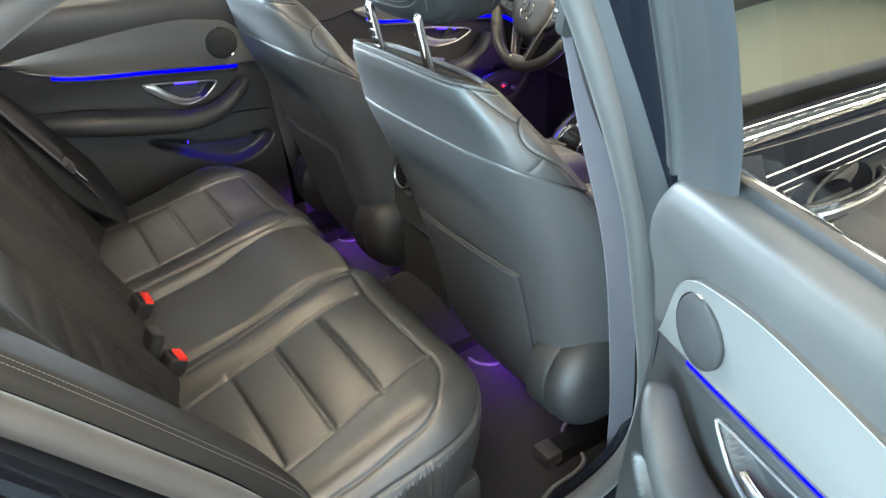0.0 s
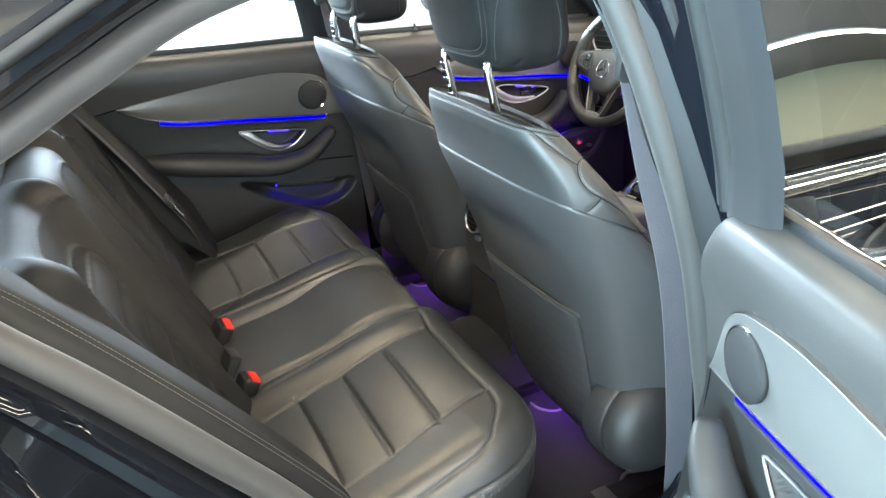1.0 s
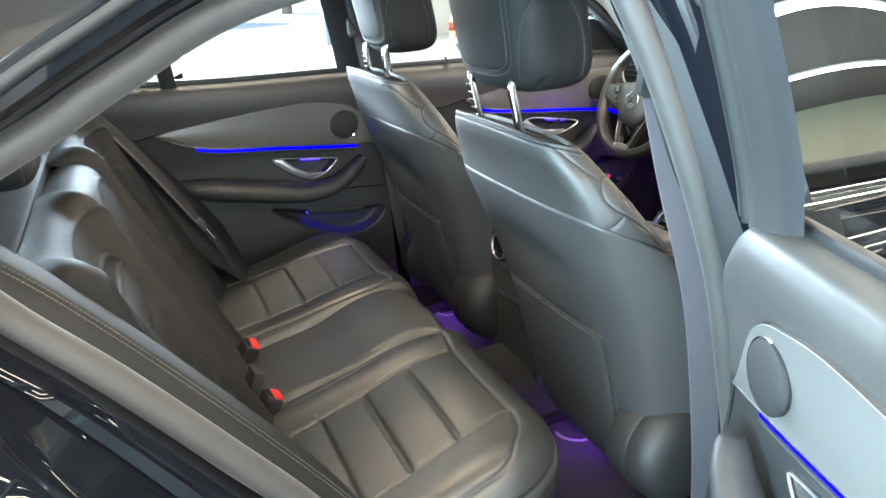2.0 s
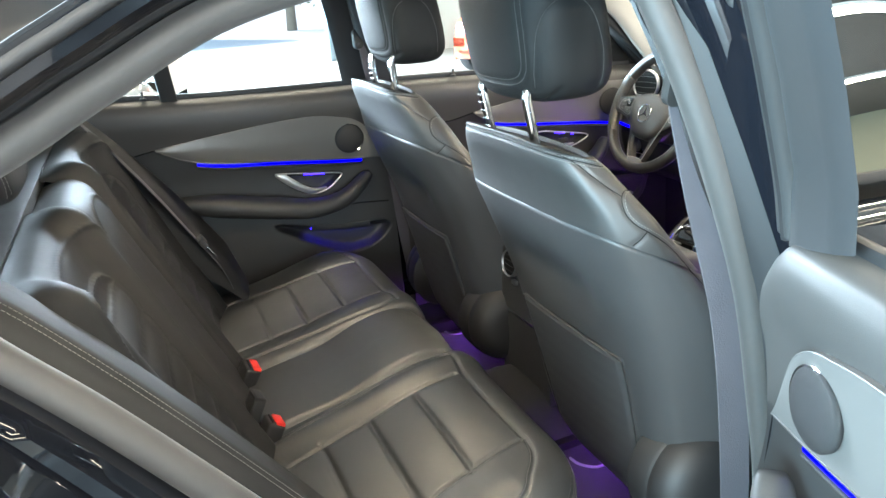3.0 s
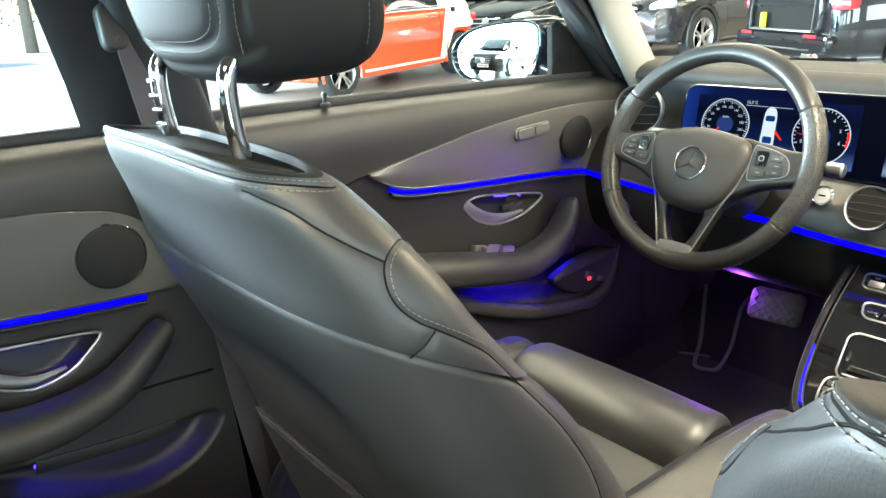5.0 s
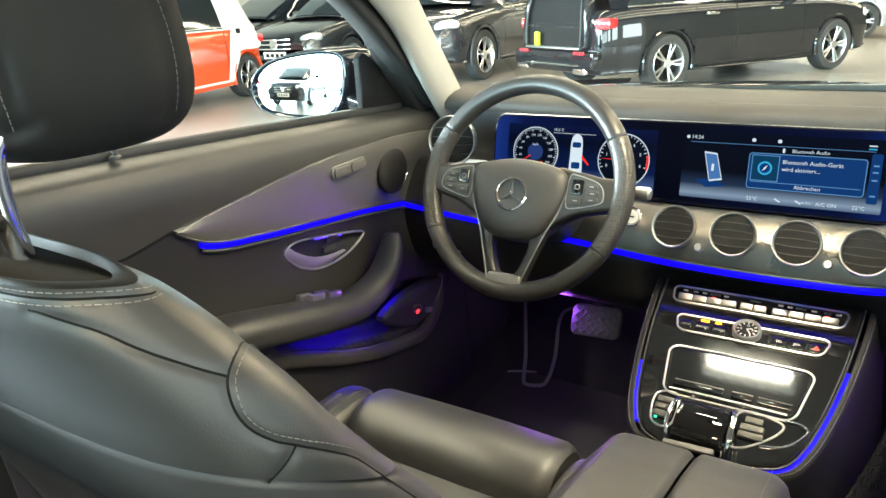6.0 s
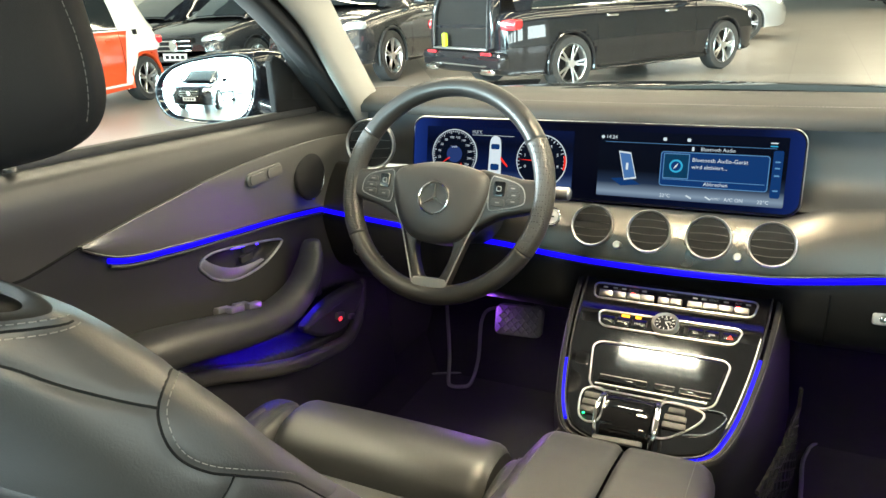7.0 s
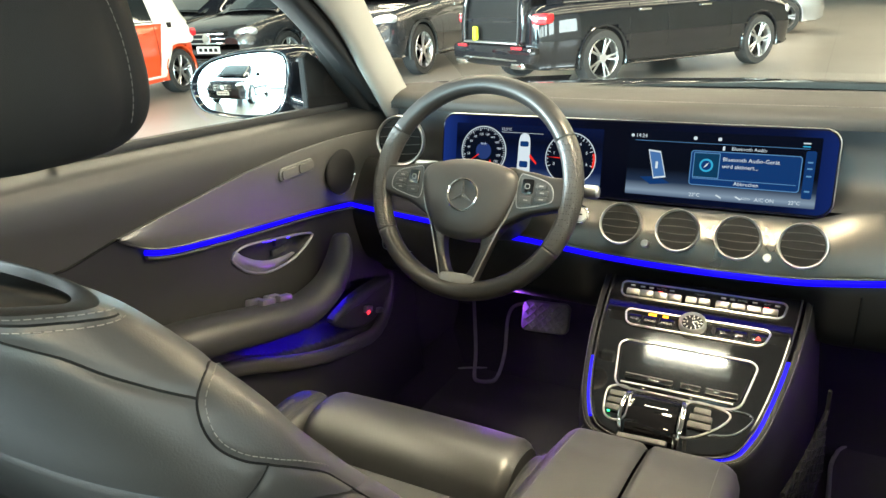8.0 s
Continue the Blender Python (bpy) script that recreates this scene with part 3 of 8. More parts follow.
def front_seat(sign, label):
    pts0 = SEATS[sign]
    m = Matrix.Translation((0.36 * sign, -0.008 if sign > 0 else -0.002, 0)) @ Matrix.Diagonal((sign, 1, 1, 1))
    th = thing("front_seat", (0.36 * sign, 0.35, 0.28), label, "car seat", "front seats")
    sh = Sheet(pts0, closed_u=True)
    seams, runs = [], []
    # the rim seam round the top, with a double row of thread
    ring_row = pts0[257]
    rim = ring_row[np.r_[ring_row.shape[0] - 96:ring_row.shape[0], 0:97]]
    rl, rn = sh.lay(rim[::4], 180)
    seams.append(rl)
    runs.append((rl, rn, 0.0036, (-1, 1)))
    for s in (-1, 1):
        # shoulder patch: a rounded tongue running down the bolster, and the seams that meet it
        tongue = [(s * 0.192, 0.090, 1.024), (s * 0.204, 0.072, 1.038), (s * 0.218, 0.050, 1.040), (s * 0.226, 0.037, 1.032), (s * 0.231, 0.034, 1.016), (s * 0.236, 0.038, 1.002), (s * 0.243, 0.048, 0.990), (s * 0.249, 0.062, 0.980), (s * 0.253, 0.080, 0.967), (s * 0.256, 0.110, 0.943)]
        l, n = sh.lay(tongue, 150, tol=0.02)
        seams.append(l)
        runs.append((l, n, 0.0042, (s,)))
        l, n = sh.lay([(s * 0.256, 0.110, 0.943), (s * 0.262, 0.145, 0.905), (s * 0.272, 0.190, 0.84), (s * 0.276, 0.225, 0.76), (s * 0.270, 0.25, 0.62)], 110)
        seams.append(l)
        l, n = sh.lay([(s * 0.150, -0.028, 1.087), (s * 0.158, -0.022, 1.085), (s * 0.180, -0.008, 1.074), (s * 0.197, 0.004, 1.061), (s * 0.214, 0.024, 1.044), (s * 0.225, 0.038, 1.034)], 70)
        seams.append(l)
        l, n = sh.lay([(s * 0.249, 0.062, 0.981), (s * 0.247, 0.052, 0.970), (s * 0.240, 0.043, 0.960)], 24)
        seams.append(l)
    v = groove(sh.flat, seams, 0.0016, 0.0036, sh.fn)
    pts = v.reshape(pts0.shape)
    add("backrest_cover", grid(pts[SEAT_CUT:260], closed_u=True), LEATHER, th, m=m, angle=180)
    add("rim_piping", grid(pts[259:264], closed_u=True), LEATHER_SOFT, th, "dark padded rim", m=m, angle=180)
    add("post_well", grid(pts[263:], closed_u=True, cap=True), LEATHER_SOFT, th, "dark recess round the headrest posts", m=m, angle=180)
    low = pts[:SEAT_CUT + 1].copy()
    nl = sh.nrm[:SEAT_CUT + 1]
    low[-1] -= nl[-1] * 0.004
    low[-2] -= nl[-2] * 0.0022
    add("back_shell", grid(low, closed_u=True, cap=True), SHELL, th, "soft dark grey seat back shell", m=m, angle=180)
    for l in seams:
        sh_n = np.array([sh.fn[((sh.flat - q) ** 2).sum(1).argmin()] for q in l])
        add("seam", tube(l - sh_n * 0.0016, 0.0009, 6), BLACKOUT, th, m=m)
    for l, n, gap, sides in runs:
        double_stitch(l, n, gap, th, m, sides=sides)
    # map pocket: a separate panel with a raised rim
    zs, xs = np.linspace(0.425, 0.728, 34), np.linspace(-0.163, 0.163, 40)
    patch = []
    for z in zs:
        r = []
        for x in xs:
            e = min(1, (0.728 - z) / 0.012, (0.163 - abs(x)) / 0.012)
            r.append((x * (1 - 0.10 * (0.728 - z) / 0.3), rear_y(x, z) - 0.0015 - 0.0075 * math.sqrt(max(0, 1 - (1 - max(0, e)) ** 2)), z))
        patch.append(r)
    add("map_pocket", grid(patch), SHELL, th, "dark flat map pocket", m=m)
    edge = [(-0.158, 0, 0.44), (-0.162, 0, 0.60), (-0.162, 0, 0.705), (-0.15, 0, 0.724), (-0.05, 0, 0.7275), (0.05, 0, 0.7275), (0.15, 0, 0.724), (0.162, 0, 0.705), (0.162, 0, 0.60), (0.158, 0, 0.44)]
    e = spline(edge, 120)
    e[:, 0] *= 1 - 0.10 * (0.728 - e[:, 2]) / 0.3
    e[:, 1] = [rear_y(x, z) - 0.006 for x, _, z in e]
    add("pocket_piping", tube(e, 0.0022, 6), HARD, th, "grey piping", m=m)
    # head restraint
    hy = 0.0 if sign < 0 else -0.042
    py = 0.016 if sign < 0 else -0.012
    hp = ellipsoid_box((0, 0.056, 1.243), (0.136, 0.074, 0.098), (0.55, 0.50), 96, 56)
    hp[..., 1] += 0.16 * (hp[..., 0] / 0.136) ** 2 * 0.12 - 0.18 * (hp[..., 2] - 1.243)
    hp[..., 0] *= 1 + 0.35 * (hp[..., 2] - 1.243)
    hp[..., 1] += hy
    hs = Sheet(hp, closed_u=True)
    hseam, hruns = [], []
    u_line = [(-0.100, -0.02, 1.33), (-0.098, -0.014, 1.24), (-0.090, -0.01, 1.195), (-0.062, -0.01, 1.178), (0, -0.012, 1.176), (0.062, -0.01, 1.178), (0.090, -0.01, 1.195), (0.098, -0.014, 1.24), (0.100, -0.02, 1.33)]
    l, n = hs.lay([(a, b + hy, c) for a, b, c in u_line], 140)
    hseam.append(l)
    hruns.append((l, n, 0.0045, (-1, 1)))
    for s in (-1, 1):
        ear = [(s * 0.112, -0.006, 1.156), (s * 0.120, -0.008, 1.20), (s * 0.129, -0.002, 1.25), (s * 0.137, 0.018, 1.284), (s * 0.140, 0.050, 1.297), (s * 0.140, 0.080, 1.280), (s * 0.137, 0.102, 1.232), (s * 0.128, 0.108, 1.165)]
        l, n = hs.lay([(a, b + hy, c) for a, b, c in ear], 90)
        hseam.append(l)
        hruns.append((l, n, 0.0030, (s,)))
    l, n = hs.lay([(-0.13, 0.0 + hy, 1.163), (-0.06, -0.002, 1.156), (0.06, -0.002, 1.156), (0.13, 0.0, 1.163)], 80)
    hseam.append(l)
    hv = groove(hs.flat, hseam, 0.0035, 0.004, hs.fn)
    head = add("headrest", grid(hv.reshape(hp.shape), closed_u=True, cap=True), LEATHER_SOFT, th, "black padded headrest", m=m, angle=180)
    for l, n, gap, sides in hruns:
        double_stitch(l, n, gap, head, m, sides=sides, mat=THREAD_DARK)
    for x in (-0.073, 0.073):
        rod = spline([(x, py + 0.002, 1.035), (x, py, 1.075), (x, 0.5 * py + 0.4 * hy + 0.002, 1.12), (x, 0.15 * py + 0.8 * hy + 0.008, 1.156), (x, hy + 0.020, 1.172)], 26)
        prof = rrect(0.0125, 0.0155, 0.006, 4)
        add("headrest_post", sweep(rod, prof, up=(0, 1, 0)), CHROME, th, "chrome headrest post", m=m)
        add("post_collar", lathe([(0.016, 0), (0.017, 0.003), (0.016, 0.006), (0.010, 0.008)], 20, Matrix.Translation((x, py, 1.070)) @ pose(0, 0, 0, -10, 0, 0)), HARD, th, m=m)
        if x * sign * -1 > 0 if sign < 0 else x < 0:
            for z in np.arange(1.080, 1.150, 0.0135):
                add("notch", rbox((x, float(np.interp(z, rod[:, 2], rod[:, 1])) - 0.0066, z), (0.0135, 0.005, 0.0045), 0.001), CHROME, th, m=m)
    # cushion with side bolsters and a thigh extension
    rows = []
    for y in np.linspace(0.28, 0.60, 40):
        r = []
        for a in np.linspace(-1, 1, 61):
            x = 0.272 * a
            bol = 0.045 * math.exp(-((abs(a) - 0.86) / 0.13) ** 2)
            edge = max(0, (abs(a) - 0.90) / 0.10)
            r.append((x, y, 0.530 + 0.055 * (y - 0.14) + bol - 0.10 * edge ** 2))
        rows.append(r)
    cs = Sheet(rows)
    cl = []
    for s in (-1, 1):
        cl.append(cs.lay([(s * 0.185, y, 0.56) for y in (0.2, 0.3, 0.4, 0.5, 0.58)], 60)[0])
    for y in (0.30, 0.38, 0.46):
        cl.append(cs.lay([(x, y, 0.55) for x in (-0.18, -0.09, 0, 0.09, 0.18)], 60)[0])
    add("cushion", cs.mesh(cl), SEAT_LEATHER, th, m=m)
    for s in (-1, 1):
        side = [[(s * 0.27 * c, y, zz) for c, zz in ((0.95, 0.38), (1.0, 0.43), (1.0, 0.475))] for y in np.linspace(0.27, 0.60, 12)]
        add("cushion_side", grid(side, flip=s > 0), LEATHER, th, m=m)
    prof = spline([(0.545, 0.50, 0), (0.548, 0.575, 0), (0.585, 0.606, 0), (0.635, 0.607, 0), (0.672, 0.590, 0), (0.690, 0.555, 0), (0.685, 0.51, 0), (0.64, 0.48, 0)], 40, closed=True)
    rows = []
    for a in np.linspace(-1, 1, 41):
        e = 1 - 0.16 * max(0, (abs(a) - 0.90) / 0.10) ** 2
        rows.append([(0.182 * a, 0.62 + (p[0] - 0.62) * e, 0.54 + (p[1] - 0.54) * e - 0.004 * (a ** 2)) for p in prof])
    add("thigh_support", grid(rows, closed_u=True, cap=True), SEAT_LEATHER, th, "padded thigh support roll", m=m)
    for s in (-1, 1):
        end = Sheet(ellipsoid_box((s * 0.222, 0.585, 0.535), (0.042, 0.085, 0.062), (0.7, 0.6), 40, 24), closed_u=True)
        l, n = end.lay([(s * 0.20, 0.52, 0.60), (s * 0.205, 0.60, 0.597), (s * 0.205, 0.655, 0.57), (s * 0.205, 0.67, 0.53)], 60)
        add("bolster_end", end.mesh([l], 0.003, 0.004), SEAT_LEATHER, th, m=m, angle=180)
        double_stitch(l, n, 0.004, th, m)
    add("seat_base", rbox((0, 0.48, 0.41), (0.44, 0.30, 0.15), 0.03), HARD, th, m=m)
    # round recliner covers low on both flanks
    for s in ((-1, 1) if sign < 0 else (1,)):
        dome = [(0.106 * math.cos(q) ** 0.62, 0.062 * math.sin(q) ** 0.9) for q in np.linspace(0, 1.5, 14)]
        ay, az = ((0, 1, 0), (0, 0, 1)) if s > 0 else ((0, 0, 1), (0, 1, 0))
        cov = lathe([(0.100, -0.06), (0.108, -0.055), (0.108, -0.012), (0.104, -0.006)] + dome + [(0.001, 0.062)], 44, axes((s * 0.218, 0.212, 0.490), ay, az, (s, 0, 0)))
        add("recliner_cover", cov, RUBBER, th, "rounded black plastic recliner cover", m=m)
    for s in (-0.2, 0.2):
        add("seat_rail", rbox((s, 0.45, 0.295), (0.045, 0.62, 0.04), 0.006), BLACKOUT, th, m=m)
        add("rail_end", rbox((s, 0.135, 0.305), (0.05, 0.04, 0.03), 0.008), HARD, th, m=m)
    return th


front_seat(-1, "black leather driver seat with grey stitching, empty")
front_seat(1, "black leather front passenger seat with grey stitching, empty")


# ---- rear bench ----
bench = thing("rear_bench", (0, -0.3, 0.3), "black leather three-place rear bench with stitched panels", "car seat")
CUSH = spline([(-0.60, 0.47), (-0.50, 0.515), (-0.40, 0.535), (-0.28, 0.556), (-0.18, 0.592), (-0.10, 0.607), (-0.045, 0.598), (-0.012, 0.565), (-0.008, 0.52), (-0.03, 0.42), (-0.05, 0.32)], 240)


def bench_rows(x0, x1, front, bolster, edge=0.022):
    """Rows of a cushion between two sides: front(x) shifts its nose, bolster(x) lifts it."""
    rows = []
    for p in CUSH:
        r = []
        for x in np.linspace(x0, x1, 150):
            e = min(1, min(x - x0, x1 - x) / edge)
            drop = edge * (1 - math.sqrt(max(0, 1 - (1 - e) ** 2)))
            f = front(x) * np.clip((p[0] + 0.45) / 0.4, 0, 1)
            r.append((x, p[0] + f, p[1] + bolster(x, p[0]) - drop))
        rows.append(r)
    return np.array(rows)


TOP = curve1([-0.62, -0.50, -0.40, -0.30, -0.20, -0.12, -0.05, 0.0], [0.468, 0.512, 0.537, 0.560, 0.588, 0.603, 0.606, 0.604])
X_IN, X_OUT, NOSE, CORNER = 0.130, 0.648, -0.012, 0.17
OUTLINE = V3([(X_OUT, y) for y in np.linspace(-0.62, NOSE - CORNER, 60)]
             + [(X_OUT - CORNER + CORNER * math.cos(q), NOSE - CORNER + CORNER * math.sin(q)) for q in np.linspace(0, math.pi / 2, 60)[1:]]
             + [(x, NOSE) for x in np.linspace(X_OUT - CORNER, X_IN, 60)[1:]])


def outer_cushion(sign):
    m = Matrix.Diagonal((sign, 1, 1, 1))
    rows = []
    for v in np.sin(np.linspace(0, 1, 230) * math.pi / 2):
        y = -0.62 + (NOSE + 0.62) * v
        k = max(0.0, (y - (NOSE - CORNER)) / CORNER)
        x_end = X_OUT - CORNER * (1 - math.sqrt(max(0, 1 - k * k)))
        r = []
        for u in np.linspace(0, 1, 210):
            x = X_IN + (x_end - X_IN) * (0.25 * u + 0.75 * math.sin(u * math.pi / 2))
            d = float(np.sqrt(((OUTLINE - (x, y)) ** 2).sum(1).min()))
            e = min(1, d / 0.060)
            drop = 0.072 * (1 - math.sqrt(max(0, 1 - (1 - e) ** 2)))
            e = min(1, (x - X_IN) / 0.022)
            drop += 0.026 * (1 - math.sqrt(max(0, 1 - (1 - e) ** 2)))
            bulge = 0.012 * math.exp(-((x - 0.575) / 0.05) ** 2) * np.clip((-0.05 - y) / 0.1, 0, 1) + 0.010 * math.exp(-((x - 0.185) / 0.035) ** 2)
            lo, hi = 0.232 + 0.10 * max(0, -0.20 - y), 0.478 + 0.16 * max(0, -0.09 - y)
            if lo < x < hi and y < -0.082:
                w = (y + 0.085) / -0.100
                bulge += 0.0045 * abs(math.sin(math.pi * (x - lo) / (hi - lo))) ** 0.4 * abs(math.sin(math.pi * w)) ** 0.4 - 0.002
            r.append((x, y, float(TOP(y)) + bulge - drop))
        rows.append(r)
    sh = Sheet(rows)
    seams = []
    seams.append(sh.lay([(0.262, -0.50, 0.51), (0.249, -0.385, 0.54), (0.240, -0.285, 0.565), (0.232, -0.19, 0.592), (0.232, -0.10, 0.604)], 160)[0])
    seams.append(sh.lay([(0.545, -0.50, 0.51), (0.526, -0.385, 0.54), (0.510, -0.285, 0.565), (0.494, -0.19, 0.592), (0.480, -0.09, 0.604)], 160)[0])
    seams.append(sh.lay([(0.165, -0.075, 0.60), (0.24, -0.082, 0.604), (0.36, -0.085, 0.604), (0.475, -0.082, 0.60)], 90)[0])
    for y in (-0.185, -0.285, -0.385):
        seams.append(sh.lay([(x, y, 0.57) for x in (0.240, 0.30, 0.37, 0.44, 0.505)], 90)[0])
    out_l, out_n = sh.lay([(0.475, -0.080, 0.60), (0.520, -0.090, 0.60), (0.565, -0.118, 0.595), (0.604, -0.165, 0.59), (0.622, -0.225, 0.59), (0.626, -0.29, 0.57), (0.623, -0.38, 0.55), (0.618, -0.48, 0.52)], 220)
    in_l, in_n = sh.lay([(0.180, -0.50, 0.52), (0.172, -0.38, 0.545), (0.162, -0.28, 0.57), (0.152, -0.16, 0.60), (0.153, -0.11, 0.605), (0.168, -0.078, 0.60)], 150)
    rim_l, rim_n = sh.lay([(0.26, -0.022, 0.568), (0.40, -0.022, 0.568), (0.480, -0.024, 0.565), (0.548, -0.048, 0.56), (0.604, -0.103, 0.555), (0.634, -0.175, 0.55), (0.641, -0.27, 0.535), (0.641, -0.40, 0.51)], 220)
    c = add("cushion", sh.mesh(seams + [out_l, in_l, rim_l], 0.0042, 0.0042), SEAT_LEATHER, bench, m=m, angle=180)
    edge = sh.pts[:, -1]
    front = sh.pts[-1, ::-1]
    loop = np.concatenate([edge, front[1:]])
    skirt = [loop, loop - V3((0, 0, 0.02)), loop - V3((0, 0, 0.07)) + V3((-0.004, -0.003, 0)), loop - V3((0, 0, 0.14)) + V3((-0.016, -0.014, 0)), loop - V3((0, 0, 0.24)) + V3((-0.03, -0.035, 0))]
    add("cushion_apron", grid(skirt), SEAT_LEATHER, bench, m=m, angle=180)
    double_stitch(out_l, out_n, 0.0045, c, m)
    double_stitch(in_l, in_n, 0.0045, c, m)
    double_stitch(rim_l, rim_n, 0.003, c, m, sides=(1,))
    return c


for s in (1, -1):
    outer_cushion(s)
mid = Sheet(bench_rows(-0.132, 0.132, lambda x: -0.018 - 0.01 * abs(x) / 0.13, lambda x, y: 0.006 * (1 - (x / 0.13) ** 2)))
add("centre_cushion", mid.mesh(), SEAT_LEATHER, bench, "smooth centre seat cushion", angle=180)

# backrests: a tilted plane with swelling, cross pleats outboard
BO, BU, BN = V3((0, -0.475, 0.50)), V3((0, -0.40, 0.917)), V3((0, 0.917, 0.40))


def back_rows(x0, x1, h, relief, top_round=0.05, edge=0.035, nx=120, nh=200):
    rows = []
    for k in range(nh):
        s = -0.06 + (h + 0.06) * k / (nh - 1)
        r = []
        for x in np.linspace(x0, x1, nx):
            e = min(1, min(x - x0, x1 - x) / edge)
            d = edge * (1 - math.sqrt(max(0, 1 - (1 - e) ** 2)))
            tt = max(0, (s - (h - top_round)) / top_round)
            d += top_round * (1 - math.sqrt(max(0, 1 - tt * tt)))
            r.append(BO + BU * s + BN * (relief(x, s) - d) + V3((x, 0, 0)))
        rows.append(r)
    rows.append([p - BN * 0.10 for p in rows[-1]])
    return np.array(rows)


def outer_back(sign):
    m = Matrix.Diagonal((sign, 1, 1, 1))

    def rel(x, s):
        b = 0.030 * math.exp(-((x - 0.545) / 0.05) ** 2) + 0.022 * math.exp(-((x - 0.185) / 0.035) ** 2)
        inside = math.exp(-((x - 0.365) / 0.125) ** 8)
        pleat = 0
        if 0.06 < s < 0.47:
            pleat = 0.011 * abs(math.sin(math.pi * (s - 0.06) / 0.068)) ** 0.6
        return b + inside * (pleat - 0.006) + 0.012
    sh = Sheet(back_rows(0.130, 0.615, 0.60, rel))
    seams, runs = [], []
    for pts in ([(0.245, 0.02), (0.242, 0.2), (0.238, 0.38), (0.245, 0.47), (0.29, 0.50), (0.365, 0.508), (0.44, 0.50), (0.485, 0.47), (0.492, 0.38), (0.488, 0.2), (0.485, 0.02)],
                [(0.16, 0.0), (0.158, 0.2), (0.160, 0.40), (0.172, 0.50), (0.21, 0.555), (0.365, 0.572), (0.52, 0.555), (0.56, 0.50), (0.575, 0.40), (0.575, 0.2), (0.57, 0.0)]):
        l, n = sh.lay([BO + BU * s + BN * rel(x, s) + V3((x, 0, 0)) for x, s in pts], 220)
        seams.append(l)
        runs.append((l, n))
    for s0 in np.arange(0.06, 0.475, 0.068):
        l, n = sh.lay([BO + BU * s0 + BN * rel(x, s0) + V3((x, 0, 0)) for x in np.linspace(0.245, 0.487, 7)], 50)
        seams.append(l)
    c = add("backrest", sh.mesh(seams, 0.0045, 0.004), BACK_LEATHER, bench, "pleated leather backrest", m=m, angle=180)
    double_stitch(*runs[1], 0.0045, c, m)
    # rear headrest
    hp = ellipsoid_box((0.365, -0.775, 1.190), (0.125, 0.048, 0.075), (0.6, 0.6), 60, 30)
    hp[..., 1] -= 0.35 * (hp[..., 2] - 1.190)
    hs = Sheet(hp, closed_u=True)
    l, n = hs.lay([(0.27, -0.70, 1.115), (0.275, -0.73, 1.185), (0.285, -0.76, 1.245), (0.365, -0.77, 1.26), (0.445, -0.76, 1.245), (0.455, -0.73, 1.185), (0.46, -0.70, 1.115)], 100)
    add("headrest", hs.mesh([l], 0.003, 0.004), BACK_LEATHER, bench, "black leather rear headrest", m=m, angle=180)
    double_stitch(l, n, 0.004, c, m)
    # side cheek between backrest and door opening
    cheek = []
    path = spline([(0.655, -0.375, 0.545), (0.663, -0.455, 0.685), (0.670, -0.545, 0.818), (0.668, -0.640, 0.945), (0.660, -0.715, 1.035), (0.650, -0.77, 1.09)], 60)
    prof = [(-0.130, -0.05), (-0.124, -0.012), (-0.10, 0.010), (-0.06, 0.022), (-0.01, 0.032), (0.022, 0.032), (0.040, 0.018), (0.048, -0.01), (0.05, -0.06)]
    pr = spline([(a, b, 0) for a, b in prof], 30)
    for i, p in enumerate(path):
        k = min(1, 0.35 + i / 16)
        cheek.append([p + V3((a[0], 0, 0)) + V3((0, 0.80, 0.60)) * (a[1] * k) for a in pr])
    cs = Sheet(np.array(cheek), flip=True)
    g = [p + V3((0.022, 0, 0)) + V3((0, 0.80, 0.60)) * 0.036 for p in path[4::6]]
    l, n = cs.lay(g, 150)
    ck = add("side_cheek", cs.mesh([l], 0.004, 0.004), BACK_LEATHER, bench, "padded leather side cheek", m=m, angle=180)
    double_stitch(l, n, 0.0042, ck, m)


for s in (1, -1):
    outer_back(s)
cb = Sheet(back_rows(-0.134, 0.134, 0.585, lambda x, s: 0.020 + 0.004 * math.cos(x * 12)))
cbl, cbn = cb.lay([BO + BU * s + V3((x, 0, 0)) for x, s in ((-0.105, 0.02), (-0.105, 0.3), (-0.10, 0.50), (0, 0.54), (0.10, 0.50), (0.105, 0.3), (0.105, 0.02))], 160)
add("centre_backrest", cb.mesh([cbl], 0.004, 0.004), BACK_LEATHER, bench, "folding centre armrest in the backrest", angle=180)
add("bench_base", rbox((0, -0.30, 0.36), (1.26, 0.44, 0.16), 0.02), HARD, bench)
# unseen shelf and upstand, added to block light coming in behind the bench
add("unseen_light_shelf", rbox((0, -1.19, 1.02), (1.34, 0.86, 0.03), 0.01), SOFT, bench)
add("unseen_light_stop", rbox((0, -1.625, 1.060), (1.34, 0.02, 0.09), 0.006), SOFT, bench)


# ---- belts and buckles ----
def buckle(at, lean, label):
    th = thing("belt_buckle", at, label, "belt buckle", "belt buckles")
    m = Matrix.Translation(at) @ pose(0, 0, 0, -30, lean, 4)
    add("housing", rbox((0, 0, 0.0), (0.052, 0.034, 0.070), 0.008, seg=3), RUBBER, th, m=m)
    add("button", rbox((0.002, 0.006, 0.0345), (0.043, 0.018, 0.008), 0.0025), RED, th, "red release button", m=m)
    add("slot", rbox((0.0, -0.009, 0.0345), (0.036, 0.004, 0.004), 0.001), BLACKOUT, th, m=m)
    return th


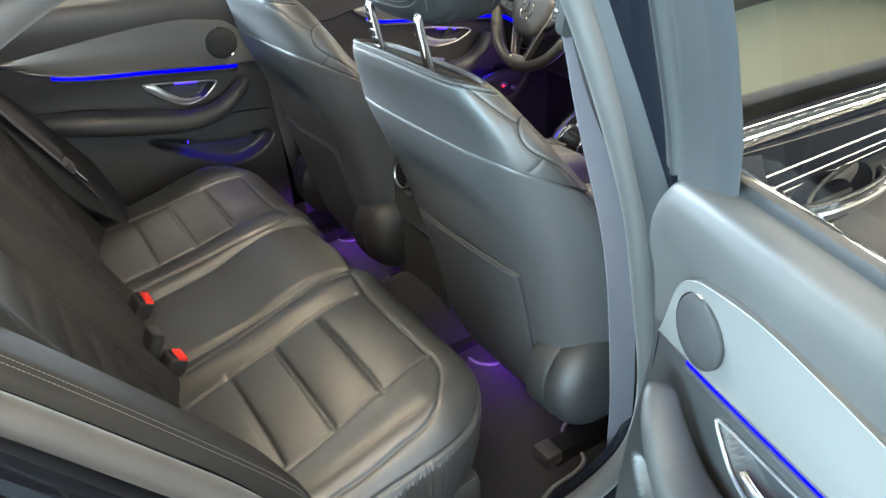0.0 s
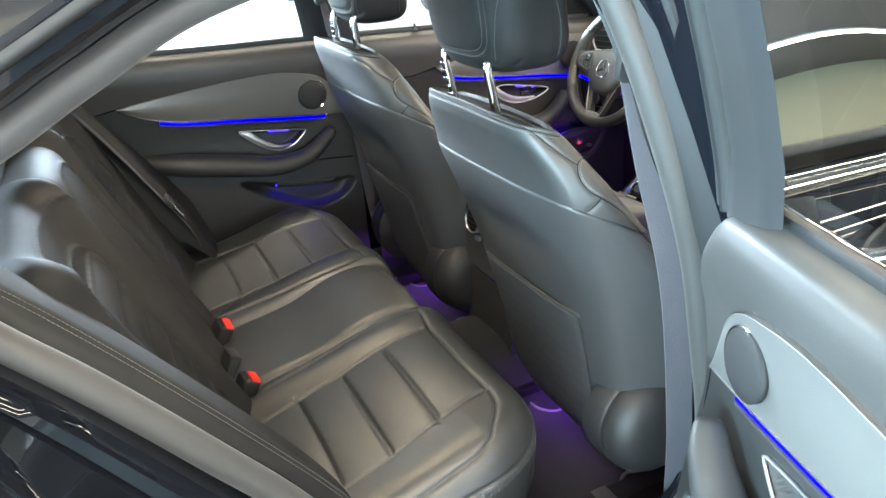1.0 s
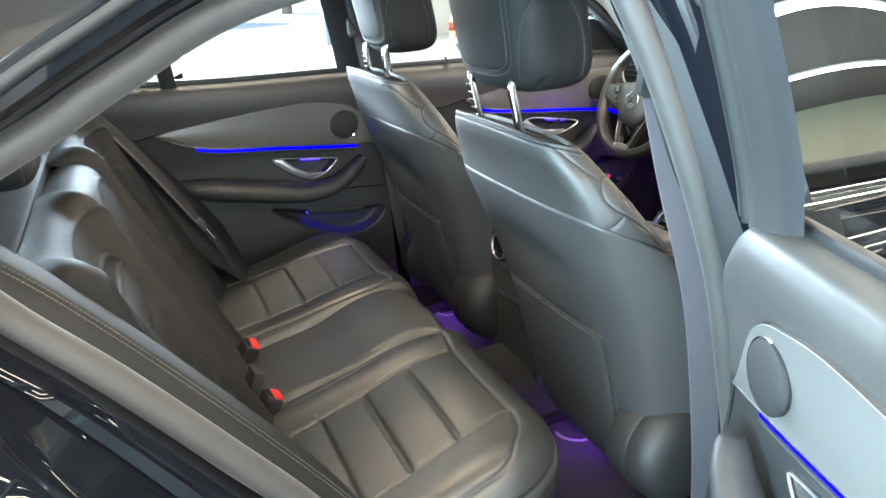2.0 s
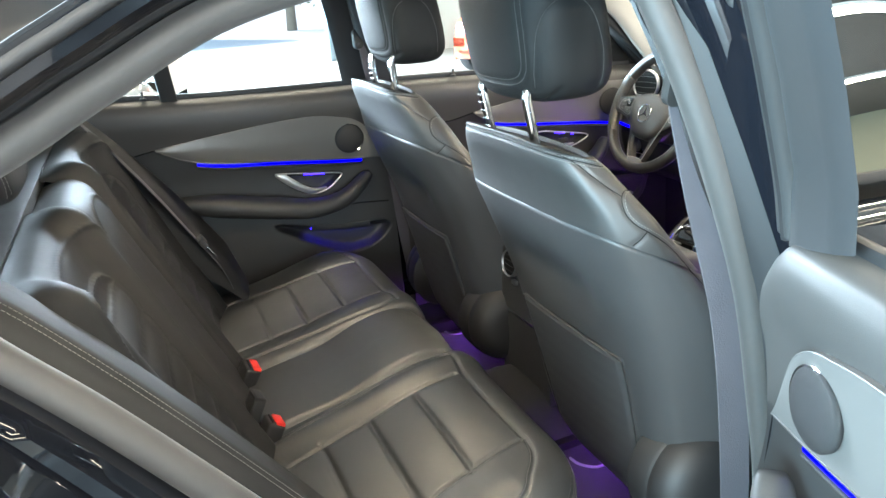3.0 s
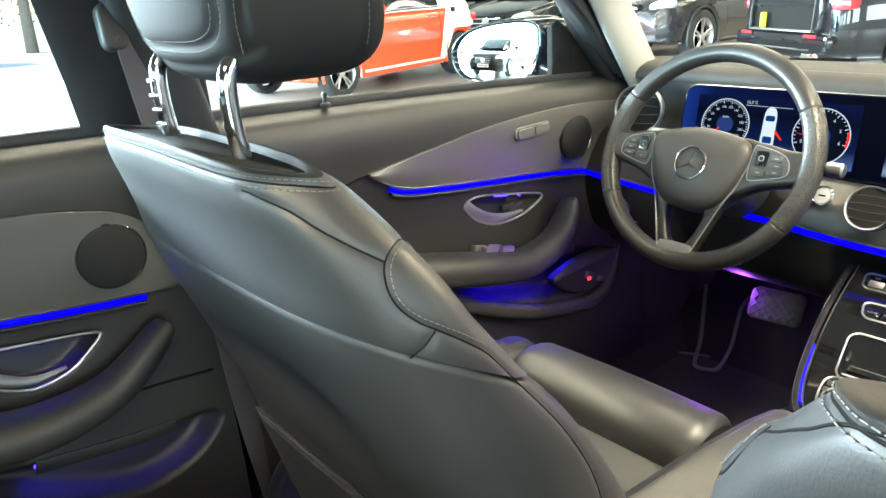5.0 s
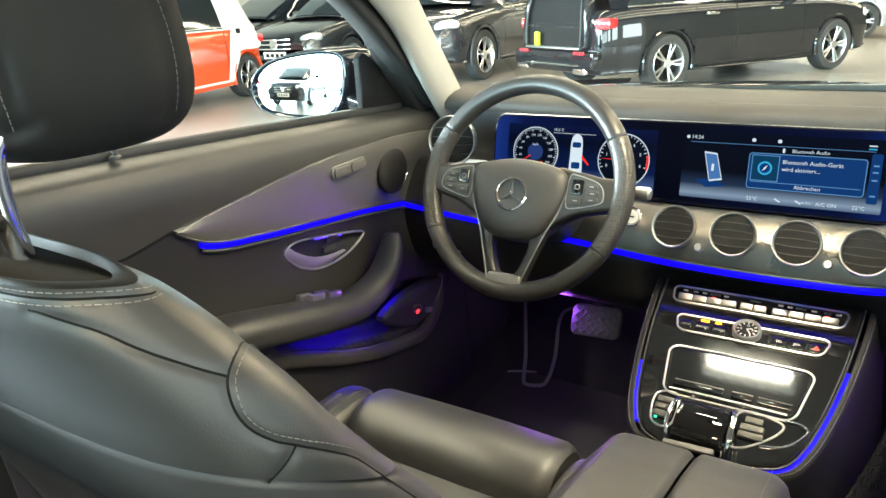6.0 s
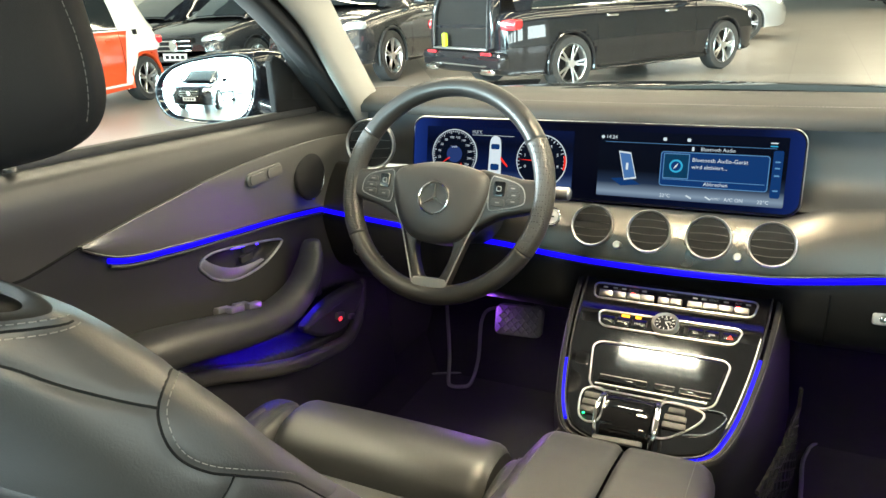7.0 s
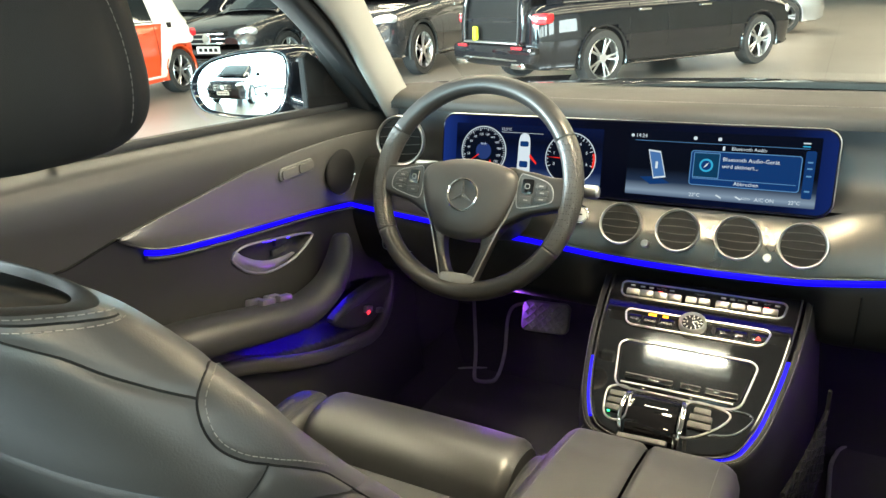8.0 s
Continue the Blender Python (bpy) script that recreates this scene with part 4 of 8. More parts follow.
buckle((-0.085, -0.462, 0.540), 6, "black seat belt buckle with a red button, on the far side")
buckle((0.148, -0.458, 0.532), -4, "black seat belt buckle with a red button, beside a stowed tongue")
stow = thing("belt_receiver", (0.112, -0.48, 0.57), "black plastic belt receiver standing at the cushion edge", "belt buckle")
add("housing", rbox((0.105, -0.474, 0.572), (0.052, 0.024, 0.066), 0.006, pose(0, 0, 0, -28, -4, 4), 3), HARD, stow)
add("cap", rbox((0.105, -0.463, 0.600), (0.046, 0.020, 0.006), 0.002, pose(0, 0, 0, -28, -4, 4)), RUBBER, stow)


def rear_belt():
    th = thing("seat_belt", (-0.55, -0.55, 0.6), "black webbing seat belt hanging over the rear seat", "seat belt")
    path = spline([(-0.565, -0.80, 1.17), (-0.560, -0.728, 1.105), (-0.555, -0.608, 0.935), (-0.545, -0.503, 0.760), (-0.545, -0.440, 0.645), (-0.555, -0.415, 0.56)], 50)
    add("webbing", sweep(path, rrect(0.047, 0.0024, 0.001, 2), up=(0, 0.80, 0.60)), BELT, th)
    m = axes((-0.545, -0.478, 0.722), (1, 0, 0), (0, -0.52, 0.854), (0, 0.854, 0.52))
    add("tongue_grip", rbox((0, 0, 0.004), (0.062, 0.030, 0.016), 0.006), HARD, th, m=m)
    add("tongue_plate", slab(rrect(0.030, 0.042, 0.006), 0.003, 0.001), CHROME, th, "steel tongue plate", m=m @ Matrix.Translation((0.0, -0.034, 0.004)))
    return th


rear_belt()


# ---- doors ----
SILL = curve1([-0.76, -0.455, 0.036, 0.453, 0.93, 1.20], [1.098, 1.074, 1.058, 1.043, 1.020, 1.005])
PROF = curve1([0.30, 0.42, 0.55, 0.66, 0.75, 0.82, 0.87, 0.94, 1.00, 1.035, 1.052, 1.060], [0.690, 0.700, 0.706, 0.716, 0.728, 0.735, 0.732, 0.724, 0.712, 0.716, 0.728, 0.752])


def oval(pts, n=64):
    """A smooth closed outline in y and z."""
    return spline([(a, b, 0) for a, b in pts], n, closed=True)[:, :2]


def split_faces(vf, keep):
    """The faces of a mesh for which keep(middle) holds, and the rest, each with its own verts."""
    v, f = np.asarray(vf[0]), vf[1]
    out = []
    sel = [keep(v[list(q)].mean(0)) for q in f]
    for want in (True, False):
        g = [q for q, k in zip(f, sel) if k == want]
        ids = sorted({i for q in g for i in q})
        at = {i: k for k, i in enumerate(ids)}
        out.append((v[ids], [tuple(at[i] for i in q) for q in g]))
    return out


def inside(poly, y, z):
    j, c = len(poly) - 1, False
    for i in range(len(poly)):
        if (poly[i][1] > z) != (poly[j][1] > z) and y < (poly[j][0] - poly[i][0]) * (z - poly[i][1]) / (poly[j][1] - poly[i][1] + 1e-12) + poly[i][0]:
            c = not c
        j = i
    return c


def dist_to(poly, y, z):
    p = V3(poly)
    q = np.roll(p, -1, 0)
    d = q - p
    w = np.array([y, z]) - p
    t = np.clip((w * d).sum(1) / ((d * d).sum(1) + 1e-12), 0, 1)
    return float(np.sqrt(((w - d * t[:, None]) ** 2).sum(1)).min())


def door_lining(spec, th, m):
    """The inner face of a door as canonical left side, with all its fittings."""
    y0, y1 = spec["span"]
    hollows = [(spec["cup"], 0.026, 0.010), (spec["bin"], spec.get("bin_depth", 0.035), 0.022)]

    def base(y, z):
        return PROF(z - (float(SILL(y)) - 1.06) * np.clip((z - 0.6) / 0.4, 0, 1))

    def xin(y, z):
        x = float(base(y, z))
        for poly, depth, soft in hollows:
            if poly[:, 0].min() - 0.02 < y < poly[:, 0].max() + 0.02 and poly[:, 1].min() - 0.02 < z < poly[:, 1].max() + 0.02 and inside(poly, y, z):
                e = min(1, dist_to(poly, y, z) / soft)
                x += depth * (1 - (1 - e) ** 2)
        return -x
    ys, ts = np.linspace(y0, y1, spec.get("ny", 190)), np.linspace(0, 1, 150)
    top_z = lambda y: float(SILL(y)) - spec.get("corner", 0) * max(0, (y - (y1 - 0.045)) / 0.045) ** 2.2
    rows = [[(xin(y, 0.32 + (float(SILL(y)) - 0.32) * t), y, 0.32 + (top_z(y) - 0.32) * t) for y in ys] for t in ts]
    line = sorted(spec["creases"][0] + list(spec["low"]))
    upper, lower = split_faces(grid(rows), lambda c: c[2] > np.interp(c[1], [p[0] for p in line], [p[1] for p in line]))
    add("lining", lower, SOFT, th, "black soft door lining", m=m, angle=180)
    add("top_pad", upper, PAD_TOP, th, "dark grey padded door top", m=m, angle=180)
    # crease between the padded top and the lower lining
    up, lo = curve1(*zip(*spec["up"])), curve1(*zip(*spec["low"]))
    a, b = spec["trim"]
    rows, rim_u, rim_l = [], [], []
    for y in np.linspace(a, b, 90):
        zu, zl = float(up(y)), float(lo(y))
        r = []
        for t in np.linspace(0, 1, 16):
            z = zl + (zu - zl) * t
            bow = 0.004 * math.sin(math.pi * t)
            r.append((-float(base(y, z)) + 0.0085 + bow, y, z))
        rows.append([(r[0][0] - 0.012, y, zl)] + r + [(r[-1][0] - 0.012, y, zu)])
        rim_u.append((-float(base(y, zu)) + 0.0080, y, zu))
        rim_l.append((-float(base(y, zl)) + 0.0080, y, zl))
    add("trim_spear", grid(rows, flip=True), ALU, th, "grey finely woven metal trim", m=m)
    add("trim_edge", tube(rim_u, 0.0011, 8), ALU, th, "thin satin silver edge", m=m)
    add("trim_edge", tube(rim_l, 0.0020, 8), KEY_SILVER, th, "thin satin silver edge", m=m)
    s0, s1 = spec["strip"]
    led = [(-float(base(y, float(lo(y)) - 0.008)) + 0.004, y, float(lo(y)) - 0.0075) for y in np.linspace(s0, s1, 60)]
    add("light_strip", sweep(led, rrect(0.006, 0.0085, 0.003, 3), up=(0, 0, 1)), BLUE_LED, th, "glowing blue ambient light strip", m=m)
    lip = [(p[0] + 0.0005, p[1], p[2] - 0.0085) for p in led]
    add("strip_lip", tube(lip, 0.0035, 8), SOFT, th, m=m)
    # crease line running on from the trim's tip
    for pts in spec["creases"]:
        q = spline([(0, y, z) for y, z in pts], 40)
        q[:, 0] = [-float(base(y, z)) + 0.0006 for _, y, z in q]
        add("crease", tube(q, 0.0022, 6), BLACKOUT, th, m=m)
    # loudspeaker
    sy, sz, sr = spec["speaker"]
    ms = axes((-float(base(sy, sz)) + 0.0150, sy, sz), (0, 1, 0), (0, 0, 1), (1, 0, 0))
    cover = add("speaker_cover", lathe([(sr, -0.002), (sr, 0.004), (sr * 0.93, 0.0062), (sr * 0.6, 0.0075), (0.001, 0.008)], 56, ms), MESHED, th, "round dark speaker grille", m=m, angle=180)
    arc = np.linspace(radians(-75), radians(75), 40) + radians(spec.get("arc", 0))
    add("speaker_ring", tube([ms @ Vector((sr * 1.03 * math.cos(t), sr * 1.03 * math.sin(t), 0.003)) for t in arc], 0.0013, 6), CHROME, cover, "chrome arc", m=m)
    # door pull cup: rim, paddle and a small light
    cup = spec["cup"]
    rim = [(-float(base(y, z)) + 0.0012, y, z) for y, z in cup]
    add("handle_rim", tube(rim, 0.0024, 8, closed=True), SATIN, th, "satin silver rim", m=m)
    cy, cz = cup[:, 0].mean(), cup[:, 1].mean()
    ya, yb = cup[:, 0].min(), cup[:, 0].max()
    zlo = cup[:, 1].min()
    pad = []
    for t in np.linspace(0.02, 1, 28):
        y = ya + 0.003 + (yb - ya) * 0.74 * t
        zs = [z for z in np.linspace(cz - 0.06, cz + 0.06, 161) if inside(cup, y, z)]
        z0, z1 = (min(zs), max(zs)) if zs else (cz, cz)
        h = min(z1 - z0, 0.030 * (1 - t) ** 0.9 + 0.004)
        pad.append([(-float(base(y, cz)) - 0.003 + 0.006 * math.sin(math.pi * t) - 0.003 * s * s, y, z0 + h * (0.5 + 0.5 * s)) for s in (-1, -0.5, 0, 0.5, 1)])
    pad = np.array(pad)
    add("handle_paddle", join(grid(pad, flip=True), grid(pad - V3((0.004, 0, 0)))), SATIN, th, "brushed silver door release", m=m)
    if y0 > 0:
        for k in (0, 1):
            kz, ky = cz + 0.006 - 0.016 * k, cy + 0.036 - 0.012 * k
            add("lock_key", rbox((-float(base(ky, kz)) - 0.016, ky, kz), (0.008, 0.034, 0.013), 0.002), HARD, th, "black locking key", m=m)
    hid = []
    for y in np.linspace(cy - 0.01, yb - 0.05, 14):
        zt = max(z for z in np.linspace(zlo, cup[:, 1].max(), 120) if inside(cup, y, z))
        hid.append((-float(base(y, zt)) - 0.016, y, zt - 0.0065))
    add("cup_light", tube(hid, 0.0013, 6), BLUE_CUP, th, "small blue cup light", m=m)
    # armrest with a rising grip
    path = spline(spec["arm"], 70)
    n = len(path)
    sc = [min(1, 0.30 + 0.9 * math.sqrt(i / n * 3)) if i < n / 3 else min(1, 0.34 + 0.66 * math.sqrt(max(0, (n - 1 - i)) / n * 2.0)) for i in range(n)]
    prof = spline([(-0.050, 0.012, 0), (-0.030, 0.026, 0), (0.0, 0.030, 0), (0.026, 0.022, 0), (0.036, 0.0, 0), (0.026, -0.026, 0), (-0.010, -0.034, 0), (-0.050, -0.030, 0)], 32, closed=True)[:, :2]
    add("armrest", sweep(path, prof[:, [0, 1]] * np.array([1, 1]), up=(0, 0, 1), scale=sc), LEATHER, th, "padded leather armrest and pull", m=m, angle=180)
    st = [p + V3((0.0335 * sc[i], 0, -0.012 * sc[i])) for i, p in enumerate(path)]
    add("stitching", stitches(st[14:], [(1, 0, -0.2)] * (n - 14)), THREAD, th, "pale grey thread stitching", m=m, smooth=False)
    bn = spec["bin"]
    glowline = []
    for y in np.linspace(bn[:, 0].min() + 0.11, bn[:, 0].max() - (0.14 if y0 > 0 else 0.07), 24):
        zt = max(z for z in np.linspace(bn[:, 1].min(), bn[:, 1].max(), 120) if inside(bn, y, z))
        glowline.append((-float(base(y, zt)) - 0.020, y, zt - 0.012))
    lip = [(-float(base(y, z + 0.010)) - 0.001, y, z + 0.010) for _, y, z in glowline]
    add("pocket_lip", sweep(lip, rrect(0.005, 0.020, 0.002, 3), up=(0, 0, 1)), SOFT, th, m=m)
    add("under_light", tube(glowline, 0.0025, 6), BLUE_POCKET if spec.get("pocket_light") else BLUE_SOFT, th, "blue light under the armrest", m=m)
    return base


REAR = dict(span=(-0.765, 0.128), corner=0.035, cup=oval([(-0.227, 0.8215), (-0.214, 0.8250), (-0.1244, 0.8140), (-0.0416, 0.8025), (-0.0284, 0.7955), (-0.0532, 0.7731), (-0.0784, 0.7587), (-0.1178, 0.7519), (-0.1541, 0.7634), (-0.1947, 0.7909)]), bin=oval([(-0.255, 0.674), (-0.17, 0.610), (-0.066, 0.562), (0.0, 0.551), (0.066, 0.570), (0.107, 0.612), (0.092, 0.628), (-0.008, 0.634), (-0.134, 0.650)]),
            up=[(-0.542, 0.948), (-0.45, 0.959), (-0.355, 0.969), (-0.189, 0.983), (-0.09, 0.984), (-0.029, 0.974), (0.03, 0.955), (0.065, 0.921), (0.100, 0.838)],
            low=[(-0.542, 0.946), (-0.51, 0.928), (-0.482, 0.913), (-0.409, 0.891), (-0.207, 0.866), (0.034, 0.838), (0.100, 0.834)],
            trim=(-0.541, 0.100), strip=(-0.44, 0.040), speaker=(0.002, 0.905, 0.043), arc=20,
            creases=[[(-0.76, 0.925), (-0.65, 0.93), (-0.545, 0.946)], [(-0.02, 0.700), (0.03, 0.698), (0.110, 0.690)]],
            arm=[(-0.700, -0.530, 0.796), (-0.690, -0.47, 0.786), (-0.680, -0.36, 0.764), (-0.676, -0.24, 0.740), (-0.675, -0.14, 0.722), (-0.678, -0.05, 0.732), (-0.685, 0.01, 0.766), (-0.700, 0.05, 0.795)])
FRONT = dict(span=(0.165, 1.20), ny=220, cup=oval([(0.648, 0.815), (0.660, 0.826), (0.694, 0.828), (0.760, 0.817), (0.854, 0.798), (0.8665, 0.787), (0.817, 0.767), (0.766, 0.7605), (0.719, 0.764), (0.678, 0.781), (0.655, 0.803)]), bin_depth=0.05, pocket_light=True, bin=oval([(0.58, 0.668), (0.62, 0.645), (0.70, 0.607), (0.80, 0.577), (0.90, 0.555), (0.99, 0.545), (1.06, 0.568), (1.09, 0.612), (1.0, 0.645), (0.90, 0.660), (0.80, 0.660), (0.70, 0.666)]),
             up=[(0.425, 0.928), (0.548, 0.946), (0.70, 0.966), (0.901, 0.973), (1.054, 0.966), (1.13, 0.957)],
             low=[(0.425, 0.926), (0.447, 0.911), (0.487, 0.892), (0.589, 0.874), (0.719, 0.859), (0.877, 0.842), (1.05, 0.816), (1.13, 0.800)],
             trim=(0.426, 1.13), strip=(0.47, 1.12), speaker=(0.948, 0.905, 0.047), arc=-60,
             creases=[[(0.17, 0.905), (0.311, 0.911), (0.351, 0.912), (0.425, 0.927)]],
             arm=[(-0.690, 0.36, 0.766), (-0.682, 0.44, 0.754), (-0.672, 0.54, 0.734), (-0.665, 0.65, 0.708), (-0.665, 0.745, 0.691), (-0.668, 0.83, 0.706), (-0.678, 0.885, 0.744), (-0.692, 0.915, 0.780)])
FRAME = [(-0.752, 0.118, 1.055), (-0.735, 0.108, 1.12), (-0.690, 0.075, 1.235), (-0.645, 0.035, 1.335), (-0.635, -0.02, 1.362), (-0.632, -0.16, 1.372), (-0.645, -0.40, 1.342), (-0.668, -0.57, 1.280), (-0.700, -0.70, 1.195), (-0.735, -0.772, 1.115)]


def glazing(th, m, lower, upper, n=30, name="window_glass"):
    lo, up = spline(lower, n), spline(upper, n)
    rows = [lo + (up - lo) * t + V3((-0.012 * math.sin(math.pi * t), 0, 0)) for t in np.linspace(0, 1, 8)]
    ob = add(name, grid(rows), GLASS, th, "clear side window glass", m=m, angle=180)
    ob.visible_shadow = False
    return ob


def outer_x(z):
    return float(np.interp(z, [0.28, 0.40, 0.60, 0.80, 0.92, 1.00, 1.05], [0.84, 0.89, 0.918, 0.922, 0.912, 0.885, 0.84]))


def outer_skin(th, m, y0, y1, name="outer_panel", z0=0.30):
    rows = [[(-outer_x(z), y, z) for y in np.linspace(y0, y1, 40)] for z in np.linspace(z0, 0.99, 38)]
    rows.append([(-0.86, y, 1.008) for y in np.linspace(y0, y1, 40)])
    rows.append([(-0.80, y, float(SILL(y)) - 0.026) for y in np.linspace(y0, y1, 40)])
    rows.append([(-0.772, y, float(SILL(y)) - 0.020) for y in np.linspace(y0, y1, 40)])
    add(name, grid(rows, flip=True), PAINT, th, "gloss black painted outer panel", m=m, angle=180)


def rear_door(m, name, label):
    th = thing(name, m @ Vector((-0.8, -0.3, 0.4)), label, "car door", kind="structure")
    door_lining(REAR, th, m)
    top = spline(FRAME, 70)
    add("window_frame", sweep(top, rrect(0.034, 0.058, 0.010, 4), up=(-1, 0, 0)), HARD, th, "matte dark window frame", m=m)
    add("frame_seal", tube(top + V3((0.022, 0, -0.010)), 0.007, 8), RUBBER, th, m=m)
    cov = [[(-0.738 + 0.003 * k, 0.125 - 0.118 * k, 1.035 + 0.03 * k) for k in np.linspace(0, 1, 8)], [(-0.722, 0.108 - 0.112 * k, 1.13) for k in np.linspace(0, 1, 8)], [(-0.684, 0.080 - 0.108 * k, 1.225) for k in np.linspace(0, 1, 8)], [(-0.632, 0.040 - 0.10 * k, 1.335) for k in np.linspace(0, 1, 8)]]
    cov = np.array([spline(c, 8) for c in cov])
    cov[:, 1:-1, 0] += 0.010
    add("frame_cover", grid(cov, flip=False), GREY_TRIM, th, "dark grey inner frame cover", m=m)
    sill = [(-0.757, y, float(SILL(y)) + 0.004) for y in np.linspace(-0.765, 0.115, 30)]
    add("sill_seal", sweep(sill, rrect(0.016, 0.018, 0.005, 3), up=(0, 0, 1)), RUBBER, th, m=m)
    add("sill_strip", sweep([(p[0] - 0.044, p[1], p[2] - 0.024) for p in sill], rrect(0.020, 0.010, 0.004, 3), up=(0, 0, 1)), CHROME, th, "polished sill strip", m=m)
    add("quarter_post", sweep([(-0.752, -0.478, 1.055), (-0.715, -0.488, 1.16), (-0.668, -0.503, 1.30)], rrect(0.044, 0.020, 0.006, 3), up=(-1, 0, 0)), RUBBER, th, "black upright between window and quarter light", m=m)
    pin = lathe([(0.009, 0), (0.008, 0.004), (0.0035, 0.006), (0.0035, 0.016), (0.0045, 0.018), (0.003, 0.021), (0.0, 0.021)], 14)
    add("lock_pin", pin, HARD, th, m=m @ Matrix.Translation((-0.735, -0.545, float(SILL(-0.545)) + 0.004)))
    glazing(th, m, [(-0.764, y, float(SILL(y))) for y in (-0.75, -0.3, 0.10)], [FRAME[8], FRAME[6], FRAME[3]])
    outer_skin(th, m, -0.72, 0.118)
    add("door_edge", grid([[(-0.70, 0.115, 0.33), (-0.722, 0.116, 0.6), (-0.735, 0.116, 0.85), (-0.73, 0.117, 1.05)], [(-0.88, 0.120, 0.33), (-0.918, 0.120, 0.6), (-0.92, 0.120, 0.85), (-0.84, 0.120, 1.05)]]), PAINT, th, m=m)
    return th


rear_door(Matrix.Identity(4), "door_1", "closed rear door with black lining, grey trim and blue light strip")
HINGE = Matrix.Translation((0.8415, 0.166, 0))
rear_door(HINGE @ pose(0, 0, 0, 0, 0, 70) @ HINGE.inverted() @ Matrix.Diagonal((-1, 1, 1, 1)), "door_2", "wide open rear door with grey trim and blue light strip")


def front_door(m, name, label, inner=True):
    th = thing(name, m @ Vector((-0.8, 0.6, 0.4)), label, "car door", kind="structure")
    if inner:
        base = door_lining(FRONT, th, m)
        # seat memory switch
        ms = axes((-float(base(0.81, 0.94)) + 0.0115, 0.81, 0.940), (0, 1, 0.02), (0, -0.02, 1), (1, 0, 0))
        sw = add("seat_switch", slab(rrect(0.098, 0.026, 0.010), 0.004, 0.002), ALU, th, "satin silver seat switch", m=m @ ms)
        for dx in (-0.024, 0.024):
            add("switch_key", slab(rrect(0.042, 0.018, 0.006), 0.002, 0.001), ALU, sw, m=m @ ms @ Matrix.Translation((dx, 0, 0.0058)))
        # window switches on the armrest
        for i in range(4):
            add("window_switch", rbox((-0.694 + 0.020 * (i % 2), 0.645 + 0.044 * (i // 2) + 0.010 * (i % 2), 0.7405 - 0.010 * (i // 2)), (0.014, 0.034, 0.014), 0.004, pose(0, 0, 0, -14, 0, 0)), SATIN, th, "chromed window switch", m=m)
        # low pod with the boot switch and its red lamp
        pod_o = oval([(0.870, 0.597), (0.905, 0.616), (0.985, 0.628), (1.095, 0.618), (1.072, 0.570), (1.010, 0.540), (0.935, 0.552)])
        pod = add("switch_pod", slab(pod_o, 0.022, 0.010), HARD, th, "dark plastic switch pod", m=m @ axes((-0.722, 0, 0), (0, 1, 0), (0, 0, 1), (1, 0, 0)))
        add("boot_switch", rbox((-0.697, 0.985, 0.582), (0.012, 0.026, 0.016), 0.004, pose(0, 0, 0, -18, 0, 0)), SATIN, pod, "silver boot switch", m=m)
        add("door_lamp", rbox((-0.6905, 0.978, 0.578), (0.004, 0.010, 0.008), 0.002), glow("red_lamp", (1.0, 0.03, 0.05), 1.2), pod, "small red lamp", m=m)
        add("pod_key", rbox((-0.698, 1.030, 0.560), (0.010, 0.022, 0.013), 0.004, pose(0, 0, 0, -18, 0, 0)), SATIN, pod, "silver pod key", m=m)
        lip_ = spline([(-0.705, 0.50, 0.668), (-0.700, 0.62, 0.626), (-0.690, 0.72, 0.585), (-0.684, 0.82, 0.553), (-0.684, 0.92, 0.533), (-0.690, 1.00, 0.522), (-0.702, 1.072, 0.556), (-0.716, 1.110, 0.615)], 60)
        add("bin_edge", sweep(lip_, rrect(0.022, 0.030, 0.010, 4), up=(0, 0, 1)), PAD_TOP, th, "rounded edge of the door bin", m=m)
    sill = [(-0.757, y, float(SILL(y)) + 0.004) for y in np.linspace(0.165, 1.05, 30)]
    add("sill_seal", sweep(sill, rrect(0.016, 0.018, 0.005, 3), up=(0, 0, 1)), RUBBER, th, m=m)
    add("sill_strip", sweep([(-0.806, y, float(SILL(y)) - 0.024) for y in np.linspace(0.14, 1.12, 30)], rrect(0.024, 0.010, 0.004, 3), up=(-0.5, 0, 1)), CHROME, th, "polished sill strip", m=m)
    pin = lathe([(0.009, 0), (0.008, 0.004), (0.0035, 0.006), (0.0035, 0.016), (0.0045, 0.018), (0.003, 0.021), (0.0, 0.021)], 14)
    add("lock_pin", pin, HARD, th, m=m @ Matrix.Translation((-0.738, 0.368, float(SILL(0.368)) + 0.002)))
    frame_p = spline([(-0.752, 0.165, 1.06), (-0.695, 0.135, 1.235), (-0.648, 0.110, 1.345), (-0.636, 0.20, 1.370), (-0.64, 0.50, 1.352), (-0.660, 0.72, 1.285), (-0.690, 0.92, 1.165), (-0.725, 1.10, 1.030)], 60)
    add("window_frame", sweep(frame_p, rrect(0.030, 0.050, 0.008, 4), up=(-1, 0, 0)), RUBBER, th, "black window frame", m=m)
    # sail panel with a raised triangle before the mirror
    tri = V3([(0.925, 1.020), (0.925, 1.130), (0.940, 1.140), (0.965, 1.128), (1.02, 1.085), (1.075, 1.030), (1.085, 1.012), (1.00, 1.014)])
    add("sail_panel", slab(tri[:, :2], 0.014, 0.004), BLACKOUT, th, "black triangular mirror panel", m=m @ axes((-0.766, 0, 0), (0, 1, 0), (0, 0, 1), (1, 0, 0)))
